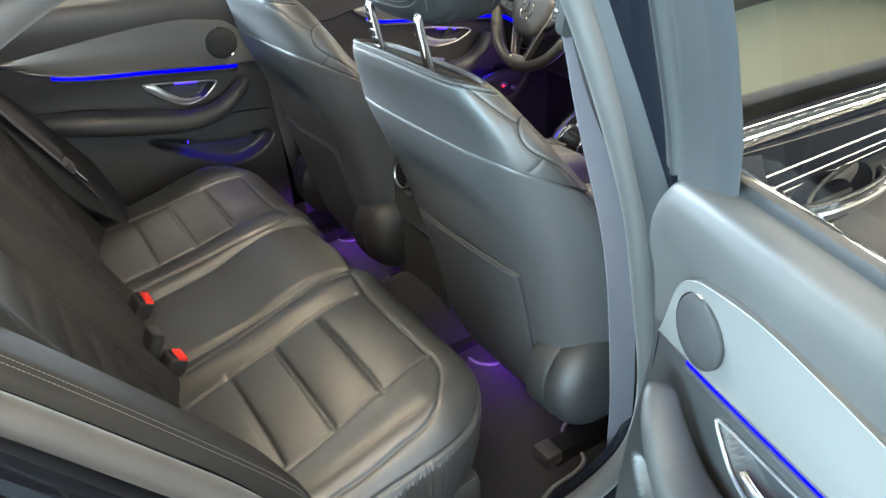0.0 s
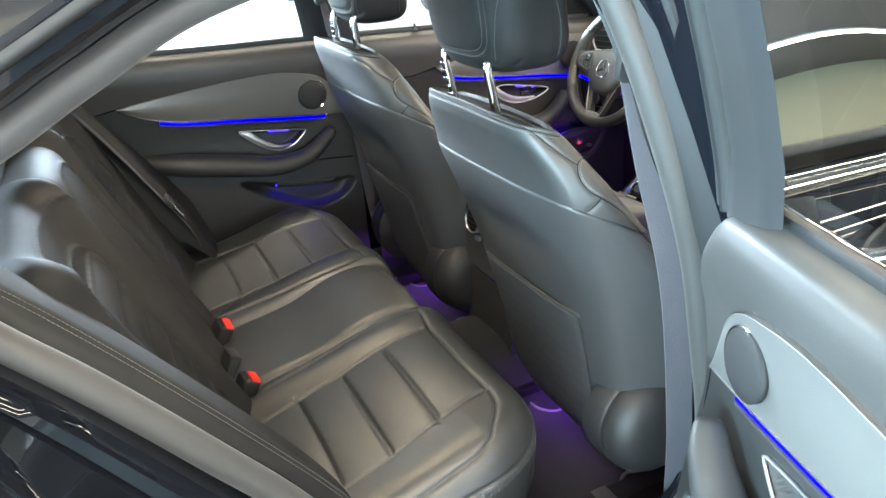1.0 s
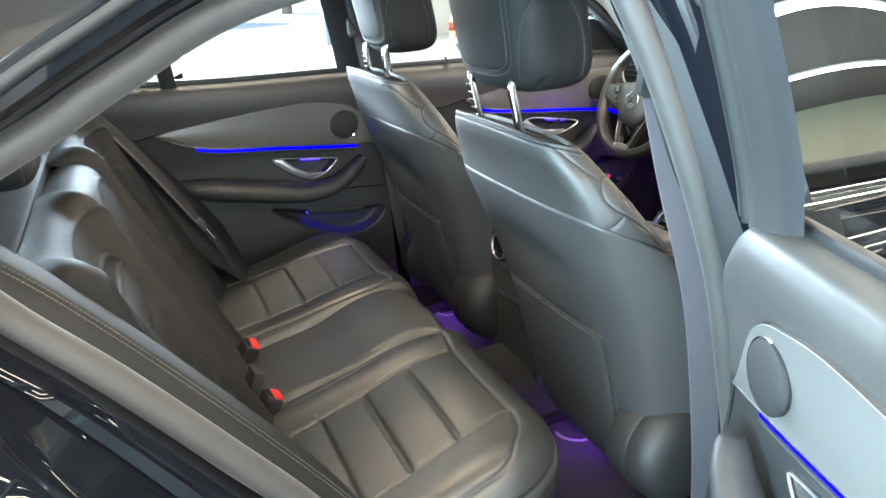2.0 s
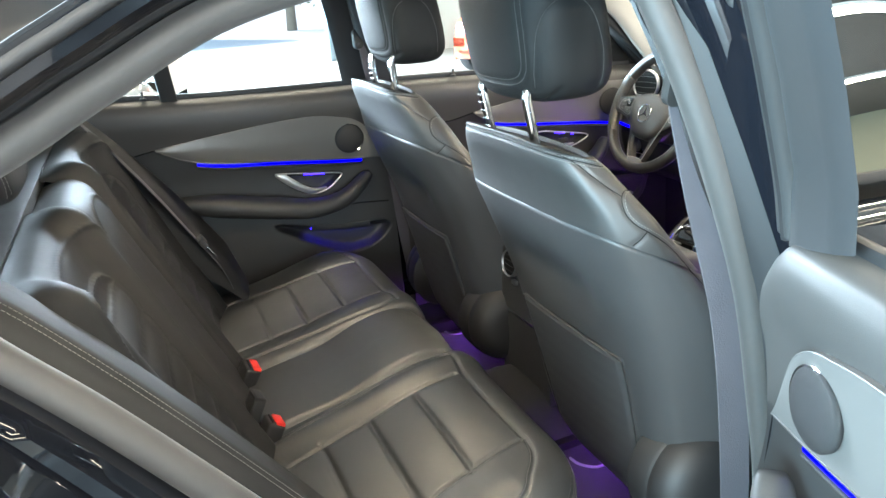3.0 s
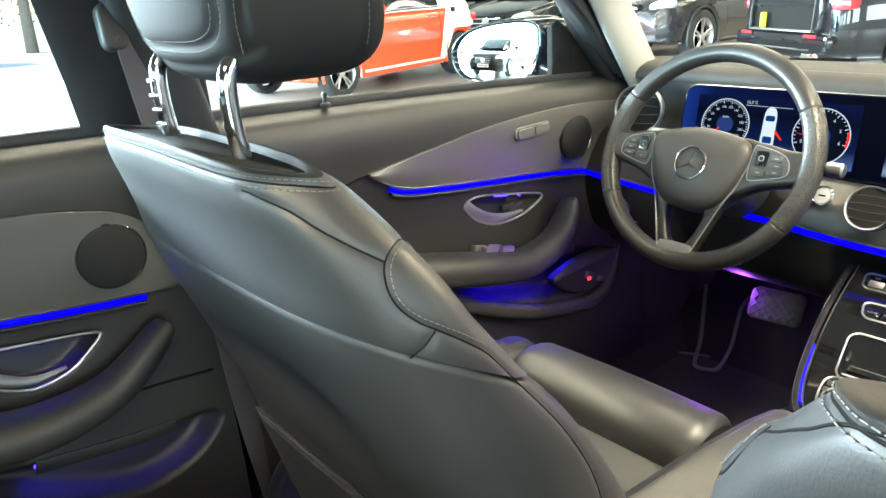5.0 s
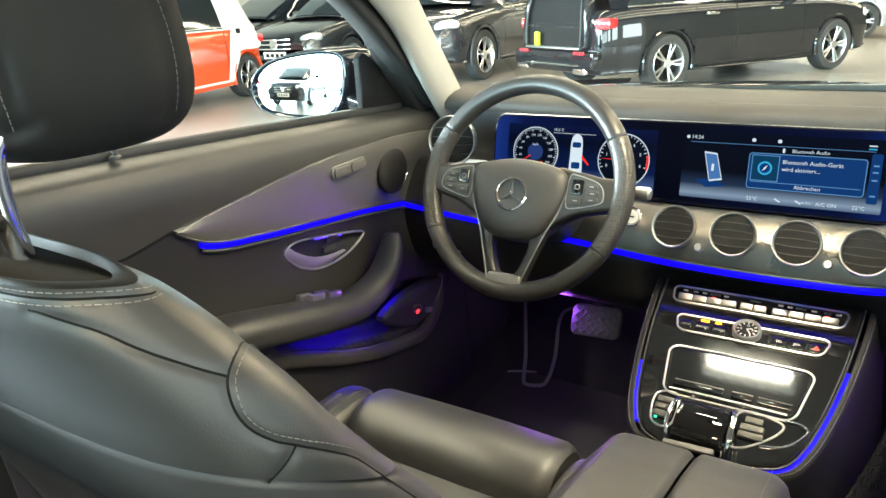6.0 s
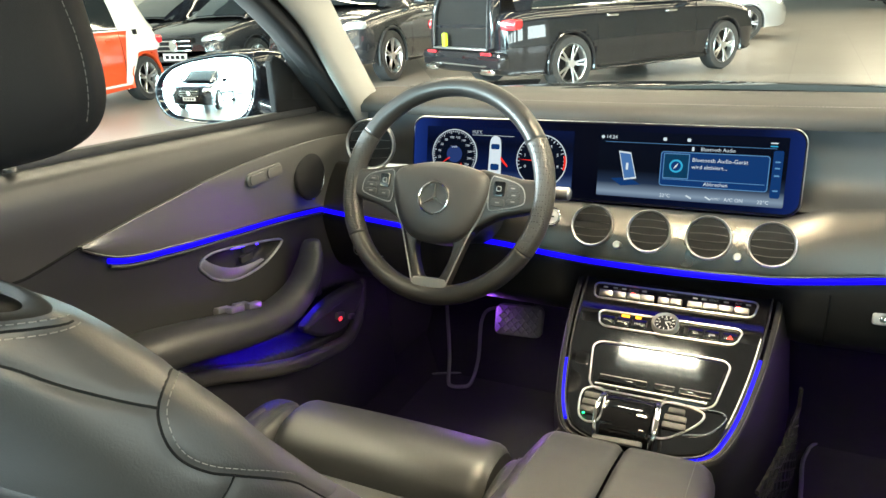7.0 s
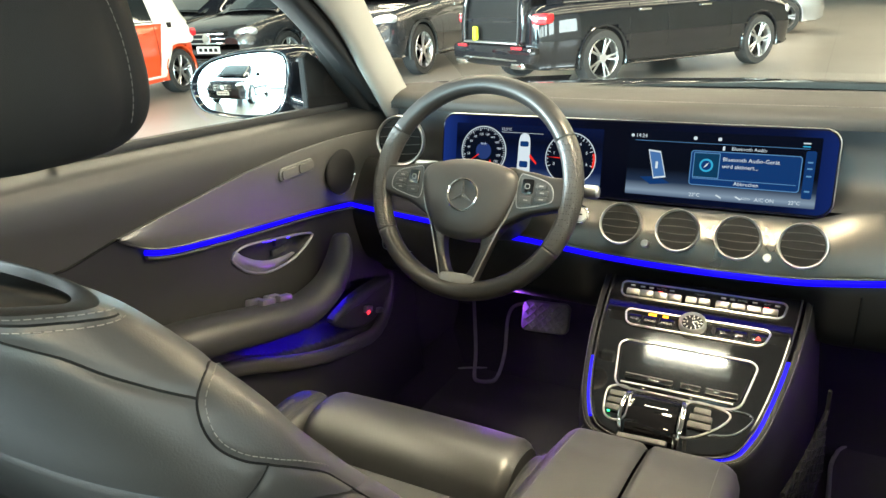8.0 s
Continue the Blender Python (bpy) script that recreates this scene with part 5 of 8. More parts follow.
    glazing(th, m, [(-0.764, y, float(SILL(y))) for y in (0.16, 0.6, 1.05)], [(-0.645, 0.13, 1.35), (-0.64, 0.45, 1.36), (-0.70, 1.0, 1.10)])
    outer_skin(th, m, 0.125, 1.21)
    # outside grip over a shallow bowl
    mo = axes((-0.905, 0.30, 0.962), (0, 1, 0), (0.14, 0, 0.99), (-0.99, 0, 0.14))
    bowl = []
    for r in np.linspace(0, 1, 9):
        bowl.append([(0.075 * r * math.cos(t), 0.038 * r * math.sin(t), 0.004 - 0.016 * (1 - r * r)) for t in np.linspace(0, 2 * math.pi, 40, endpoint=False)])
    add("grip_bowl", grid(np.array(bowl)[::-1], closed_u=True), PAINT, th, m=m @ mo)
    grip = spline([(-0.095, 0, 0.002), (-0.07, 0, 0.022), (0, 0, 0.030), (0.07, 0, 0.022), (0.095, 0, 0.002)], 30)
    add("outside_grip", sweep(grip, rrect(0.010, 0.026, 0.005, 4), up=(0, 1, 0)), PAINT, th, "black painted door handle", m=m @ mo)
    add("grip_insert", sweep(grip + V3((0, 0, 0.006)), rrect(0.003, 0.006, 0.001, 2), up=(0, 1, 0)), CHROME, th, "chrome handle line", m=m @ mo)
    return th


front_door(Matrix.Identity(4), "door_3", "closed driver door with black lining, grey trim and blue light strip")
front_door(Matrix.Diagonal((-1, 1, 1, 1)), "door_4", "closed front passenger door in gloss black paint")


# ---- dashboard ----
dash = thing("dashboard", (0, 1.25, 0.6), "black leather dashboard with a grey woven metal band", "dashboard")
XS = np.linspace(-0.735, 0.735, 110)


def belt_row(pts_of_x, mat, name, label="", n=40, xs=XS, flip=False):
    rows = []
    for x in xs:
        q = spline([(0, y, z) for y, z in pts_of_x(x)], n)
        q[:, 0] = x
        rows.append(q)
    return add(name, grid(rows, flip=flip), mat, dash, label, angle=180)


def bow(x):
    """How far the dash falls away towards its ends."""
    return 0.05 * (x / 0.735) ** 2


belt_row(lambda x: [(1.062 + bow(x), 1.008), (1.056 + bow(x), 1.018), (1.060 + bow(x), 1.030), (1.085 + bow(x), 1.038), (1.16, 1.040), (1.30, 1.034), (1.42, 1.018), (1.56, 0.985), (1.66, 0.93)],
         DASHTOP, "top_pad", "black leather dash top pad, tinted as if warmly lit", flip=True)
belt_row(lambda x: [(1.085 + bow(x), 1.012), (1.092 + bow(x), 0.96), (1.082 + bow(x), 0.91), (1.030 + bow(x), 0.884)], LEATHER, "upper_face", "black leather dash face", flip=True)
seam = [(x, 1.088 + bow(x), 1.0405) for x in XS]
add("stitching", stitches(seam, [(0, -0.3, 1)] * len(seam), 0.006), THREAD, dash, "pale grey thread stitching", smooth=False)


def band_pts(x):
    b = bow(x)
    d = 0.010 * np.cos(np.clip(x / 0.30, -1, 1) * math.pi / 2)
    lift = 0.016 * max(0, (abs(x) - 0.15) / 0.5) ** 1.2
    lift += 0.010 * np.clip((x - 0.15) / 0.2, 0, 1)
    low = 0.017 * np.clip((0.215 - x) / 0.06, 0, 1) * np.clip((x + 0.56) / 0.06, 0, 1)
    return [(1.012 + b, 0.892 + lift - low), (0.998 + b, 0.886 + lift - low), (0.980 + b, 0.862 + lift - 0.6 * low), (0.966 + b, 0.832 + lift), (0.958 + b, 0.806 + lift - d), (0.960 + b, 0.802 + lift - d)]


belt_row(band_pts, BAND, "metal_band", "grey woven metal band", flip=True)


def band_low(x):
    return band_pts(x)[-1]


edge = np.array([(x, band_low(x)[0] - 0.001, band_low(x)[1]) for x in XS])
add("band_edge", tube(edge, 0.0022, 8), KEY_SILVER, dash, "thin silver edge of the band")
add("light_strip", sweep(edge + V3((0, 0.003, -0.0085)), rrect(0.008, 0.010, 0.003, 3), up=(0, 0, 1)), BLUE_LED, dash, "glowing blue ambient light strip")
bay = lambda x: 0.075 * math.exp(-(x / 0.175) ** 10)
belt_row(lambda x: [(band_low(x)[0] + 0.008, band_low(x)[1] - 0.012), (band_low(x)[0] + 0.004 + 0.2 * bay(x), band_low(x)[1] - 0.022), (0.968 + bow(x) + 0.7 * bay(x), 0.745), (0.985 + bow(x) + bay(x), 0.69), (1.03 + bow(x) + bay(x), 0.655), (1.12 + 0.3 * bay(x), 0.625), (1.30, 0.60)],
         LOWER, "lower_panel", "black soft lower dash", flip=True)
# glove box lid, its joint and lock plate
for x in (0.235, 0.700):
    add("joint", tube([(x, band_low(x)[0] + 0.001, 0.775), (x, 0.966 + bow(x), 0.745), (x, 0.983 + bow(x), 0.69), (x, 1.028 + bow(x), 0.655)], 0.0018, 6), BLACKOUT, dash)
add("lock_plate", slab(rrect(0.080, 0.020, 0.004), 0.004, 0.0015, axes((0.335, 0.978, 0.742), (1, 0.04, 0), (0, 0.30, 0.95), (0, -0.95, 0.30))), SATIN, dash, "silver glove box latch")
add("lock_core", lathe([(0.006, 0), (0.006, 0.003), (0.004, 0.004), (0, 0.004)], 16, axes((0.310, 0.974, 0.743), (1, 0, 0), (0, 0.30, 0.95), (0, -0.95, 0.30))), CHROME, dash)


def vent(x, y, z, r, tilt, label, mat_ring=None, yaw=0):
    """A round air outlet with a ring, four blades with bright edges."""
    th = thing("air_vent", (x, y, z), label, "air vent", "round air vents")
    m = Matrix.Translation((x, y, z)) @ pose(0, 0, 0, 90 + tilt, 0, yaw)
    add("ring", lathe([(r * 0.885, -0.012), (r * 0.89, 0.000), (r * 0.915, 0.005), (r * 0.965, 0.006), (r, 0.003), (r, -0.008)], 48, m, cap=False), SATIN, th, "chrome ring", angle=60)
    tub = lathe([(r * 0.88, 0.002), (r * 0.82, -0.03), (0.0, -0.03)][::-1], 40, m)
    add("duct", tub, BLACKOUT, th)
    for k in (-0.54, -0.18, 0.18, 0.54):
        w = r * 0.84 * math.sqrt(1 - k * k)
        add("blade", rbox((0, 0, 0), (2 * w, 0.004, 0.014), 0.0015), BLACKOUT, th, m=m @ Matrix.Translation((0, r * k, -0.005)) @ pose(0, 0, 0, 12, 0, 0))
        bowed = [(w * 0.99 * a, r * k - 0.0018 * a * a * (1 if k >= 0 else -1), 0.0035) for a in np.linspace(-1, 1, 14)]
        add("blade_edge", tube(bowed, 0.0006, 6), KEY_SILVER, th, "thin silver blade edge", m=m)
    return th


for x in (-0.137, -0.042, 0.052, 0.146):
    vent(x, 0.966, 0.851 - 0.016 * (x + 0.137), 0.036, -26, "round chrome air vent in the dashboard band")
vent(-0.595, 1.005, 0.962, 0.050, -6, "large round chrome air vent beside the driver door", yaw=14)
vent(0.595, 1.005, 0.962, 0.050, -6, "large round chrome air vent beside the passenger door", yaw=-14)
for x in (-0.090, 0.099):
    k = thing("vent_knob", (x, 0.955, 0.825), "small chrome air flow knob", "knob", "vent knobs")
    add("stem", lathe([(0.0065, -0.004), (0.0068, 0.010), (0.0055, 0.014), (0, 0.014)], 18, Matrix.Translation((x, 0.956, 0.823)) @ pose(0, 0, 0, 66, 0, 0)), SATIN, k)
btn = thing("start_button", (-0.212, 0.98, 0.855), "round silver engine start button", "button")
mb = Matrix.Translation((-0.212, 0.975, 0.856)) @ pose(0, 0, 0, 62, 0, 0)
add("bezel", lathe([(0.0175, -0.004), (0.0175, 0.003), (0.0155, 0.005), (0.0135, 0.003)], 32, mb), CHROME, btn)
add("cap", lathe([(0.0135, 0.0), (0.0125, 0.004), (0, 0.005)], 32, mb), material("pale_button", (0.6, 0.6, 0.6), 0.35, metal=0.6, var=0.05), btn)
add("printed_mark", slab(rrect(0.011, 0.003, 0.001), 0.0006, 0.0002), BLACKOUT, btn, m=mb @ Matrix.Translation((0, 0, 0.0046)))

# ---- twin screen ----
panel = thing("screen_panel", (-0.165, 1.06, 0.86), "wide glass screen panel with two lit blue displays", "screen")
PM = axes((-0.170, 1.0437, 0.943), (1, 0, 0), (0, 0.19, 0.982), (0, -0.982, 0.19))
add("housing", slab(rrect(0.7015, 0.1415, 0.025, 10), 0.014, 0.003), SATIN, panel, "thin silver frame", m=PM @ Matrix.Translation((0, 0, -0.0125)))
add("glass", slab(rrect(0.6985, 0.1385, 0.024, 10), 0.003, 0.001), SCREEN_GLASS, panel, "gloss black glass", m=PM)


def lit(name, colour, strength):
    m_ = glow(name, colour, strength)
    m_.node_tree.nodes["Principled BSDF"].inputs["Roughness"].default_value = 0.12
    m_.node_tree.nodes["Principled BSDF"].inputs["Specular IOR Level"].default_value = 0.0
    m_.node_tree.nodes["Principled BSDF"].inputs["IOR"].default_value = 1.0
    m_.node_tree.nodes["Principled BSDF"].inputs["Base Color"].default_value = (0.0006, 0.0006, 0.0008, 1)
    return m_


def shaded_screen(name, stops, strength, axis=1, lo=-0.06, hi=0.06):
    """A lit display whose own picture runs from dark to light."""
    mt = lit(name, stops[0][1], strength)
    nt = mt.node_tree
    tc = nt.nodes.new("ShaderNodeTexCoord")
    sp = nt.nodes.new("ShaderNodeSeparateXYZ")
    mr = nt.nodes.new("ShaderNodeMapRange")
    mr.inputs[1].default_value, mr.inputs[2].default_value = lo, hi
    cr = nt.nodes.new("ShaderNodeValToRGB")
    for p, c in stops[1:-1]:
        cr.color_ramp.elements.new(p).color = (*c, 1)
    for e, (p, c) in ((cr.color_ramp.elements[0], stops[0]), (cr.color_ramp.elements[-1], stops[-1])):
        e.position, e.color = p, (*c, 1)
    nt.links.new(tc.outputs["Object"], sp.inputs[0])
    nt.links.new(sp.outputs[axis], mr.inputs[0])
    nt.links.new(mr.outputs[0], cr.inputs[0])
    nt.links.new(cr.outputs[0], nt.nodes["Principled BSDF"].inputs["Emission Color"])
    return mt


def on_panel(name, outline, mat, parent, z=0.0034, label="", dx=0.0, dy=0.0, thick=0.0004):
    ob = add(name, slab(outline, thick, thick * 0.4), mat, parent, label, smooth=False)
    dx += 0.022 if parent.name.startswith("centre_display") else 0
    ob.matrix_basis = PM @ Matrix.Translation((dx, dy, z))
    return ob


NAVY = shaded_screen("display_navy", [(0.0, (0.012, 0.030, 0.09)), (0.10, (0.20, 0.26, 0.36)), (0.24, (0.014, 0.026, 0.06)), (0.42, (0.0007, 0.0018, 0.006)), (1.0, (0.0006, 0.002, 0.009))], 0.55)
CLUSTER = shaded_screen("display_cluster", [(0.0, (0.08, 0.13, 0.30)), (0.30, (0.003, 0.009, 0.05)), (0.7, (0.0007, 0.002, 0.012)), (1.0, (0.002, 0.006, 0.04))], 0.55)
HALO = shaded_screen("panel_halo", [(0.0, (0.010, 0.030, 0.20)), (0.09, (0.002, 0.006, 0.05)), (0.44, (0.0006, 0.0012, 0.007)), (0.53, (0.0006, 0.0012, 0.006)), (0.90, (0.001, 0.004, 0.03)), (1.0, (0.005, 0.018, 0.13))], 0.5, axis=0, lo=-0.35, hi=0.35)
WHITE = lit("display_white", (0.80, 0.88, 1.0), 0.42)
PALE = lit("display_pale_blue", (0.16, 0.38, 0.75), 0.35)
BOXB = lit("display_box_blue", (0.006, 0.040, 0.17), 0.45)
BLACKD = lit("display_black", (0.001, 0.002, 0.006), 1.0)
REDD = lit("display_red", (0.9, 0.03, 0.02), 0.5)
CYAND = lit("display_cyan", (0.05, 0.42, 0.75), 0.45)
GREEND = lit("display_green", (0.05, 0.8, 0.25), 0.3)
on_panel("panel_glow", rrect(0.693, 0.133, 0.022, 10), HALO, panel, 0.0029, label="blue-lit edge of the glass")
right = on_panel("centre_display", rrect(0.302, 0.112, 0.002), NAVY, panel, label="lit navy infotainment display", dx=0.173, dy=-0.001)
left = on_panel("instrument_display", rrect(0.294, 0.108, 0.002), CLUSTER, panel, label="lit blue instrument display", dx=-0.171, dy=-0.002)


def text_on(body, size, dx, dy, parent, mat=None, align="CENTER", z=0.0046):
    ob = lettering("word", body, size, mat or WHITE, parent, None, align)
    dx += 0.022 if parent.name.startswith("centre_display") else 0
    ob.matrix_basis = PM @ Matrix.Translation((dx, dy, z)) @ Matrix.Diagonal((1, 1, 0.3, 1))
    return ob


# infotainment page
bx, by = 0.1915, -0.004
on_panel("message_frame", rrect(0.170, 0.058, 0.005), PALE, right, 0.0040, dx=bx, dy=by)
on_panel("message_box", rrect(0.1675, 0.0555, 0.004), BOXB, right, 0.0044, dx=bx, dy=by)
ax_, ay_ = bx - 0.059, by + 0.005
on_panel("album_frame", rrect(0.042, 0.042, 0.001), PALE, right, 0.0048, dx=ax_, dy=ay_)
on_panel("album", rrect(0.0395, 0.0395, 0.001), lit("album_teal", (0.004, 0.04, 0.10), 0.5), right, 0.0052, dx=ax_, dy=ay_)
on_panel("album_ring", rrect(0.022, 0.022, 0.0109, 10), CYAND, right, 0.0056, dx=ax_, dy=ay_)
on_panel("album_core", rrect(0.016, 0.016, 0.0079, 10), BOXB, right, 0.0060, dx=ax_, dy=ay_)
on_panel("album_needle", V3([(-0.004, -0.005), (0.001, -0.001), (0.004, 0.005), (-0.001, 0.001)]), WHITE, right, 0.0064, dx=ax_, dy=ay_)
text_on("Bluetooth Audio-Gerät", 0.0092, bx - 0.034, by + 0.0165, right, align="LEFT", z=0.0050)
text_on("wird aktiviert...", 0.0092, bx - 0.034, by + 0.0050, right, align="LEFT", z=0.0050)
on_panel("button_line", rrect(0.160, 0.0010, 0.0004), PALE, right, 0.0048, dx=bx, dy=by - 0.0175)
text_on("Abbrechen", 0.0086, bx + 0.006, by - 0.0225, right, z=0.0050)
text_on("Bluetooth Audio", 0.0080, bx + 0.005, by + 0.0345, right)
on_panel("link_mark", rrect(0.0035, 0.007, 0.001), WHITE, right, 0.0042, dx=bx - 0.034, dy=by + 0.0345)
text_on("14:24", 0.0090, 0.011, 0.045, right, align="LEFT")
on_panel("clock_mark", rrect(0.0055, 0.0055, 0.0027), WHITE, right, 0.0042, dx=0.006, dy=0.045)
for dx in (0.111, 0.150):
    on_panel("status_mark", rrect(0.006, 0.0055, 0.002), WHITE, right, 0.0042, dx=dx, dy=0.045)
on_panel("rule", rrect(0.274, 0.0007, 0.0003), PALE, right, 0.0042, dx=0.148, dy=0.037)
for dy in (0.0455, 0.0405):
    on_panel("status_bar", rrect(0.011, 0.0020, 0.0006), CYAND if dy < 0.043 else WHITE, right, 0.0042, dx=0.280, dy=dy)
on_panel("side_menu", rrect(0.015, 0.076, 0.003), BOXB, right, 0.0042, dx=0.288, dy=-0.004)
for dy in (0.016, 0.006, -0.006, -0.030):
    on_panel("menu_mark", rrect(0.008, 0.0025, 0.001), PALE, right, 0.0046, dx=0.288, dy=dy)
for body, dx in (("22°C", 0.118), ("A/C ON", 0.2275), ("22°C", 0.272)):
    text_on(body, 0.0084, dx, -0.0500, right)
text_on("AUTO", 0.0052, 0.199, -0.0500, right)
for dx in (0.1565, 0.187):
    on_panel("climate_mark", V3([(-0.005, 0.002), (0.004, -0.003), (0.005, -0.001), (-0.003, 0.0035)]), WHITE, right, 0.0042, dx=dx, dy=-0.0500)
phone = [(-0.013, 0.024), (0.008, 0.022), (0.020, -0.022), (-0.001, -0.026)]
on_panel("phone_shape", V3(phone), WHITE, right, 0.0042, dx=0.048, dy=-0.002)
on_panel("phone_face", V3(phone) * 0.88, lit("phone_blue", (0.08, 0.2, 0.5), 0.4), right, 0.0046, dx=0.0485, dy=-0.002)
on_panel("phone_mark", rrect(0.004, 0.012, 0.001), WHITE, right, 0.0050, dx=0.051, dy=-0.004)
on_panel("phone_shade", V3([(-0.012, 0.003), (0.020, 0.006), (0.040, -0.005), (0.006, -0.009)]), BOXB, right, 0.0042, dx=0.036, dy=-0.029)


def dial(dx, dy, r, numbers, parent, start=215, sweep_deg=250, red_from=None, needle=200):
    d = on_panel("dial_rim", [(r * math.cos(t), r * math.sin(t)) for t in np.linspace(0, 2 * math.pi, 64, endpoint=False)], WHITE, parent, 0.0040, dx=dx, dy=dy)
    on_panel("dial_face", [(r * 0.965 * math.cos(t), r * 0.965 * math.sin(t)) for t in np.linspace(0, 2 * math.pi, 64, endpoint=False)], BLACKD, parent, 0.0044, dx=dx, dy=dy)
    on_panel("dial_core", [(r * 0.34 * math.cos(t), r * 0.34 * math.sin(t)) for t in np.linspace(0, 2 * math.pi, 40, endpoint=False)], lit("dial_core_blue", (0.01, 0.02, 0.08), 1.0), parent, 0.0048, dx=dx, dy=dy)
    n = len(numbers)
    ticks = []
    for i in range((n - 1) * 4 + 1):
        a = radians(start - sweep_deg * i / ((n - 1) * 4))
        l = 0.12 if i % 4 == 0 else 0.06
        c, s = math.cos(a), math.sin(a)
        w = 0.0006
        q = [(c * r * 0.94 - s * w, s * r * 0.94 + c * w, 0), (c * r * (0.94 - l) - s * w, s * r * (0.94 - l) + c * w, 0), (c * r * (0.94 - l) + s * w, s * r * (0.94 - l) - c * w, 0), (c * r * 0.94 + s * w, s * r * 0.94 - c * w, 0)]
        ticks.append((q, [(0, 1, 2, 3)]))
    tk = add("dial_scale", join(*ticks), WHITE, parent, smooth=False)
    tk.matrix_basis = PM @ Matrix.Translation((dx, dy, 0.0050))
    for i, nme in enumerate(numbers):
        a = radians(start - sweep_deg * i / (n - 1))
        if nme:
            text_on(nme, r * (0.17 if n < 8 else 0.13), dx + r * 0.68 * math.cos(a), dy + r * 0.68 * math.sin(a), parent, z=0.0050)
    a = radians(needle)
    c, s = math.cos(a), math.sin(a)
    on_panel("needle", V3([(c * r * 0.25 - s * 0.0012, s * r * 0.25 + c * 0.0012), (c * r * 0.92, s * r * 0.92), (c * r * 0.25 + s * 0.0012, s * r * 0.25 - c * 0.0012)]), REDD, parent, 0.0054, dx=dx, dy=dy)
    return d


dial(-0.258, 0.000, 0.0475, ["", "20", "40", "60", "80", "100", "120", "140", "160", "180", "200", "220"], left, needle=215)
dial(-0.083, -0.004, 0.048, ["0", "1", "2", "3", "4", "5", "6"], left, start=200, sweep_deg=215, needle=178)
arc = [(0.0470 * math.cos(t), 0.0470 * math.sin(t)) for t in np.linspace(radians(15), radians(-18), 14)] + [(0.0430 * math.cos(t), 0.0430 * math.sin(t)) for t in np.linspace(radians(-18), radians(15), 14)]
on_panel("red_sector", V3(arc), REDD, left, 0.0052, dx=-0.083, dy=-0.004)
on_panel("ready_mark", rrect(0.012, 0.012, 0.0059, 8), GREEND, left, 0.0054, dx=-0.083, dy=-0.006)
text_on("km/h", 0.006, -0.258, 0.014, left, z=0.0054)
on_panel("warning_mark", V3([(-0.004, -0.003), (0.004, -0.003), (0, 0.004)]), REDD, left, 0.0054, dx=-0.243, dy=-0.020)
car_top = spline([(-0.011, -0.046, 0), (-0.012, 0, 0), (-0.010, 0.034, 0), (0, 0.042, 0), (0.010, 0.034, 0), (0.012, 0, 0), (0.011, -0.046, 0)], 40, closed=True)[:, :2]
on_panel("car_picture", car_top, WHITE, left, 0.0040, dx=-0.174, dy=-0.004)
for dy, h in ((0.018, 0.010), (-0.020, 0.012)):
    on_panel("car_picture_glass", rrect(0.017, h, 0.003), BOXB, left, 0.0044, dx=-0.174, dy=dy)
on_panel("car_picture_door", V3([(0.012, 0.004), (0.026, -0.012), (0.025, -0.015), (0.011, -0.002)]), REDD, left, 0.0044, dx=-0.174, dy=-0.004)
text_on("15,5°C", 0.0075, -0.212, 0.0435, left)
on_panel("rule", rrect(0.085, 0.0007, 0.0003), WHITE, left, 0.0042, dx=-0.180, dy=0.038)
hood = np.array([(x, 1.063 + bow(x), 1.0195) for x in np.linspace(-0.53, 0.19, 40)])
add("hood_light", sweep(hood, rrect(0.004, 0.006, 0.001, 2), up=(0, 0, 1)), BLUE_LED, dash, "blue light line above the screens")

# ---- steering wheel ----
wheel = thing("steering_wheel", (-0.367, 0.90, 0.80), "black leather steering wheel with silver-rimmed spokes", "steering wheel")
MW = axes((-0.363, 0.846, 0.909), (1, 0, 0), (0, 0.40, 0.9165), (0, -0.9165, 0.40))
RW = 0.177
ang = np.linspace(0, 2 * math.pi, 160, endpoint=False)


def rim_piece(a0, a1, mat, name, n=60, grow=0.0):
    t = np.linspace(radians(a0), radians(a1), n)
    p = np.stack([RW * np.cos(t), RW * np.sin(t) + 0.018, 0 * t], 1)
    prof = spline([(0.0165, 0, 0), (0.011, 0.0135, 0), (0, 0.0165, 0), (-0.011, 0.0135, 0), (-0.0165, 0, 0), (-0.011, -0.013, 0), (0, -0.0155, 0), (0.011, -0.013, 0)], 24, closed=True)[:, :2] * (1 + grow)
    return add(name, sweep(p, prof, up=(0, 0, 1)), mat, wheel, m=MW, angle=180)


rim_piece(30, 150, LEATHER_W, "rim_top")
rim_piece(210, 330, LEATHER_W, "rim_bottom")
rim_piece(-30.3, 30.3, LEATHER_P, "rim_grip", grow=0.03)
rim_piece(149.7, 210.3, LEATHER_P, "rim_grip", grow=0.03)
hub = spline([(0.070, 0.052, 0), (0, 0.064, 0), (-0.070, 0.052, 0), (-0.088, 0.030, 0), (-0.076, -0.020, 0), (-0.048, -0.062, 0), (0, -0.074, 0), (0.048, -0.062, 0), (0.076, -0.020, 0), (0.088, 0.030, 0)], 72, closed=True)[:, :2]
rings = []
for s, z in ((1.0, -0.03), (1.0, 0.010), (0.985, 0.017), (0.94, 0.022), (0.80, 0.027), (0.5, 0.031), (0.2, 0.032), (0.02, 0.032)):
    rings.append(np.column_stack([hub * s, np.full(len(hub), z)]))
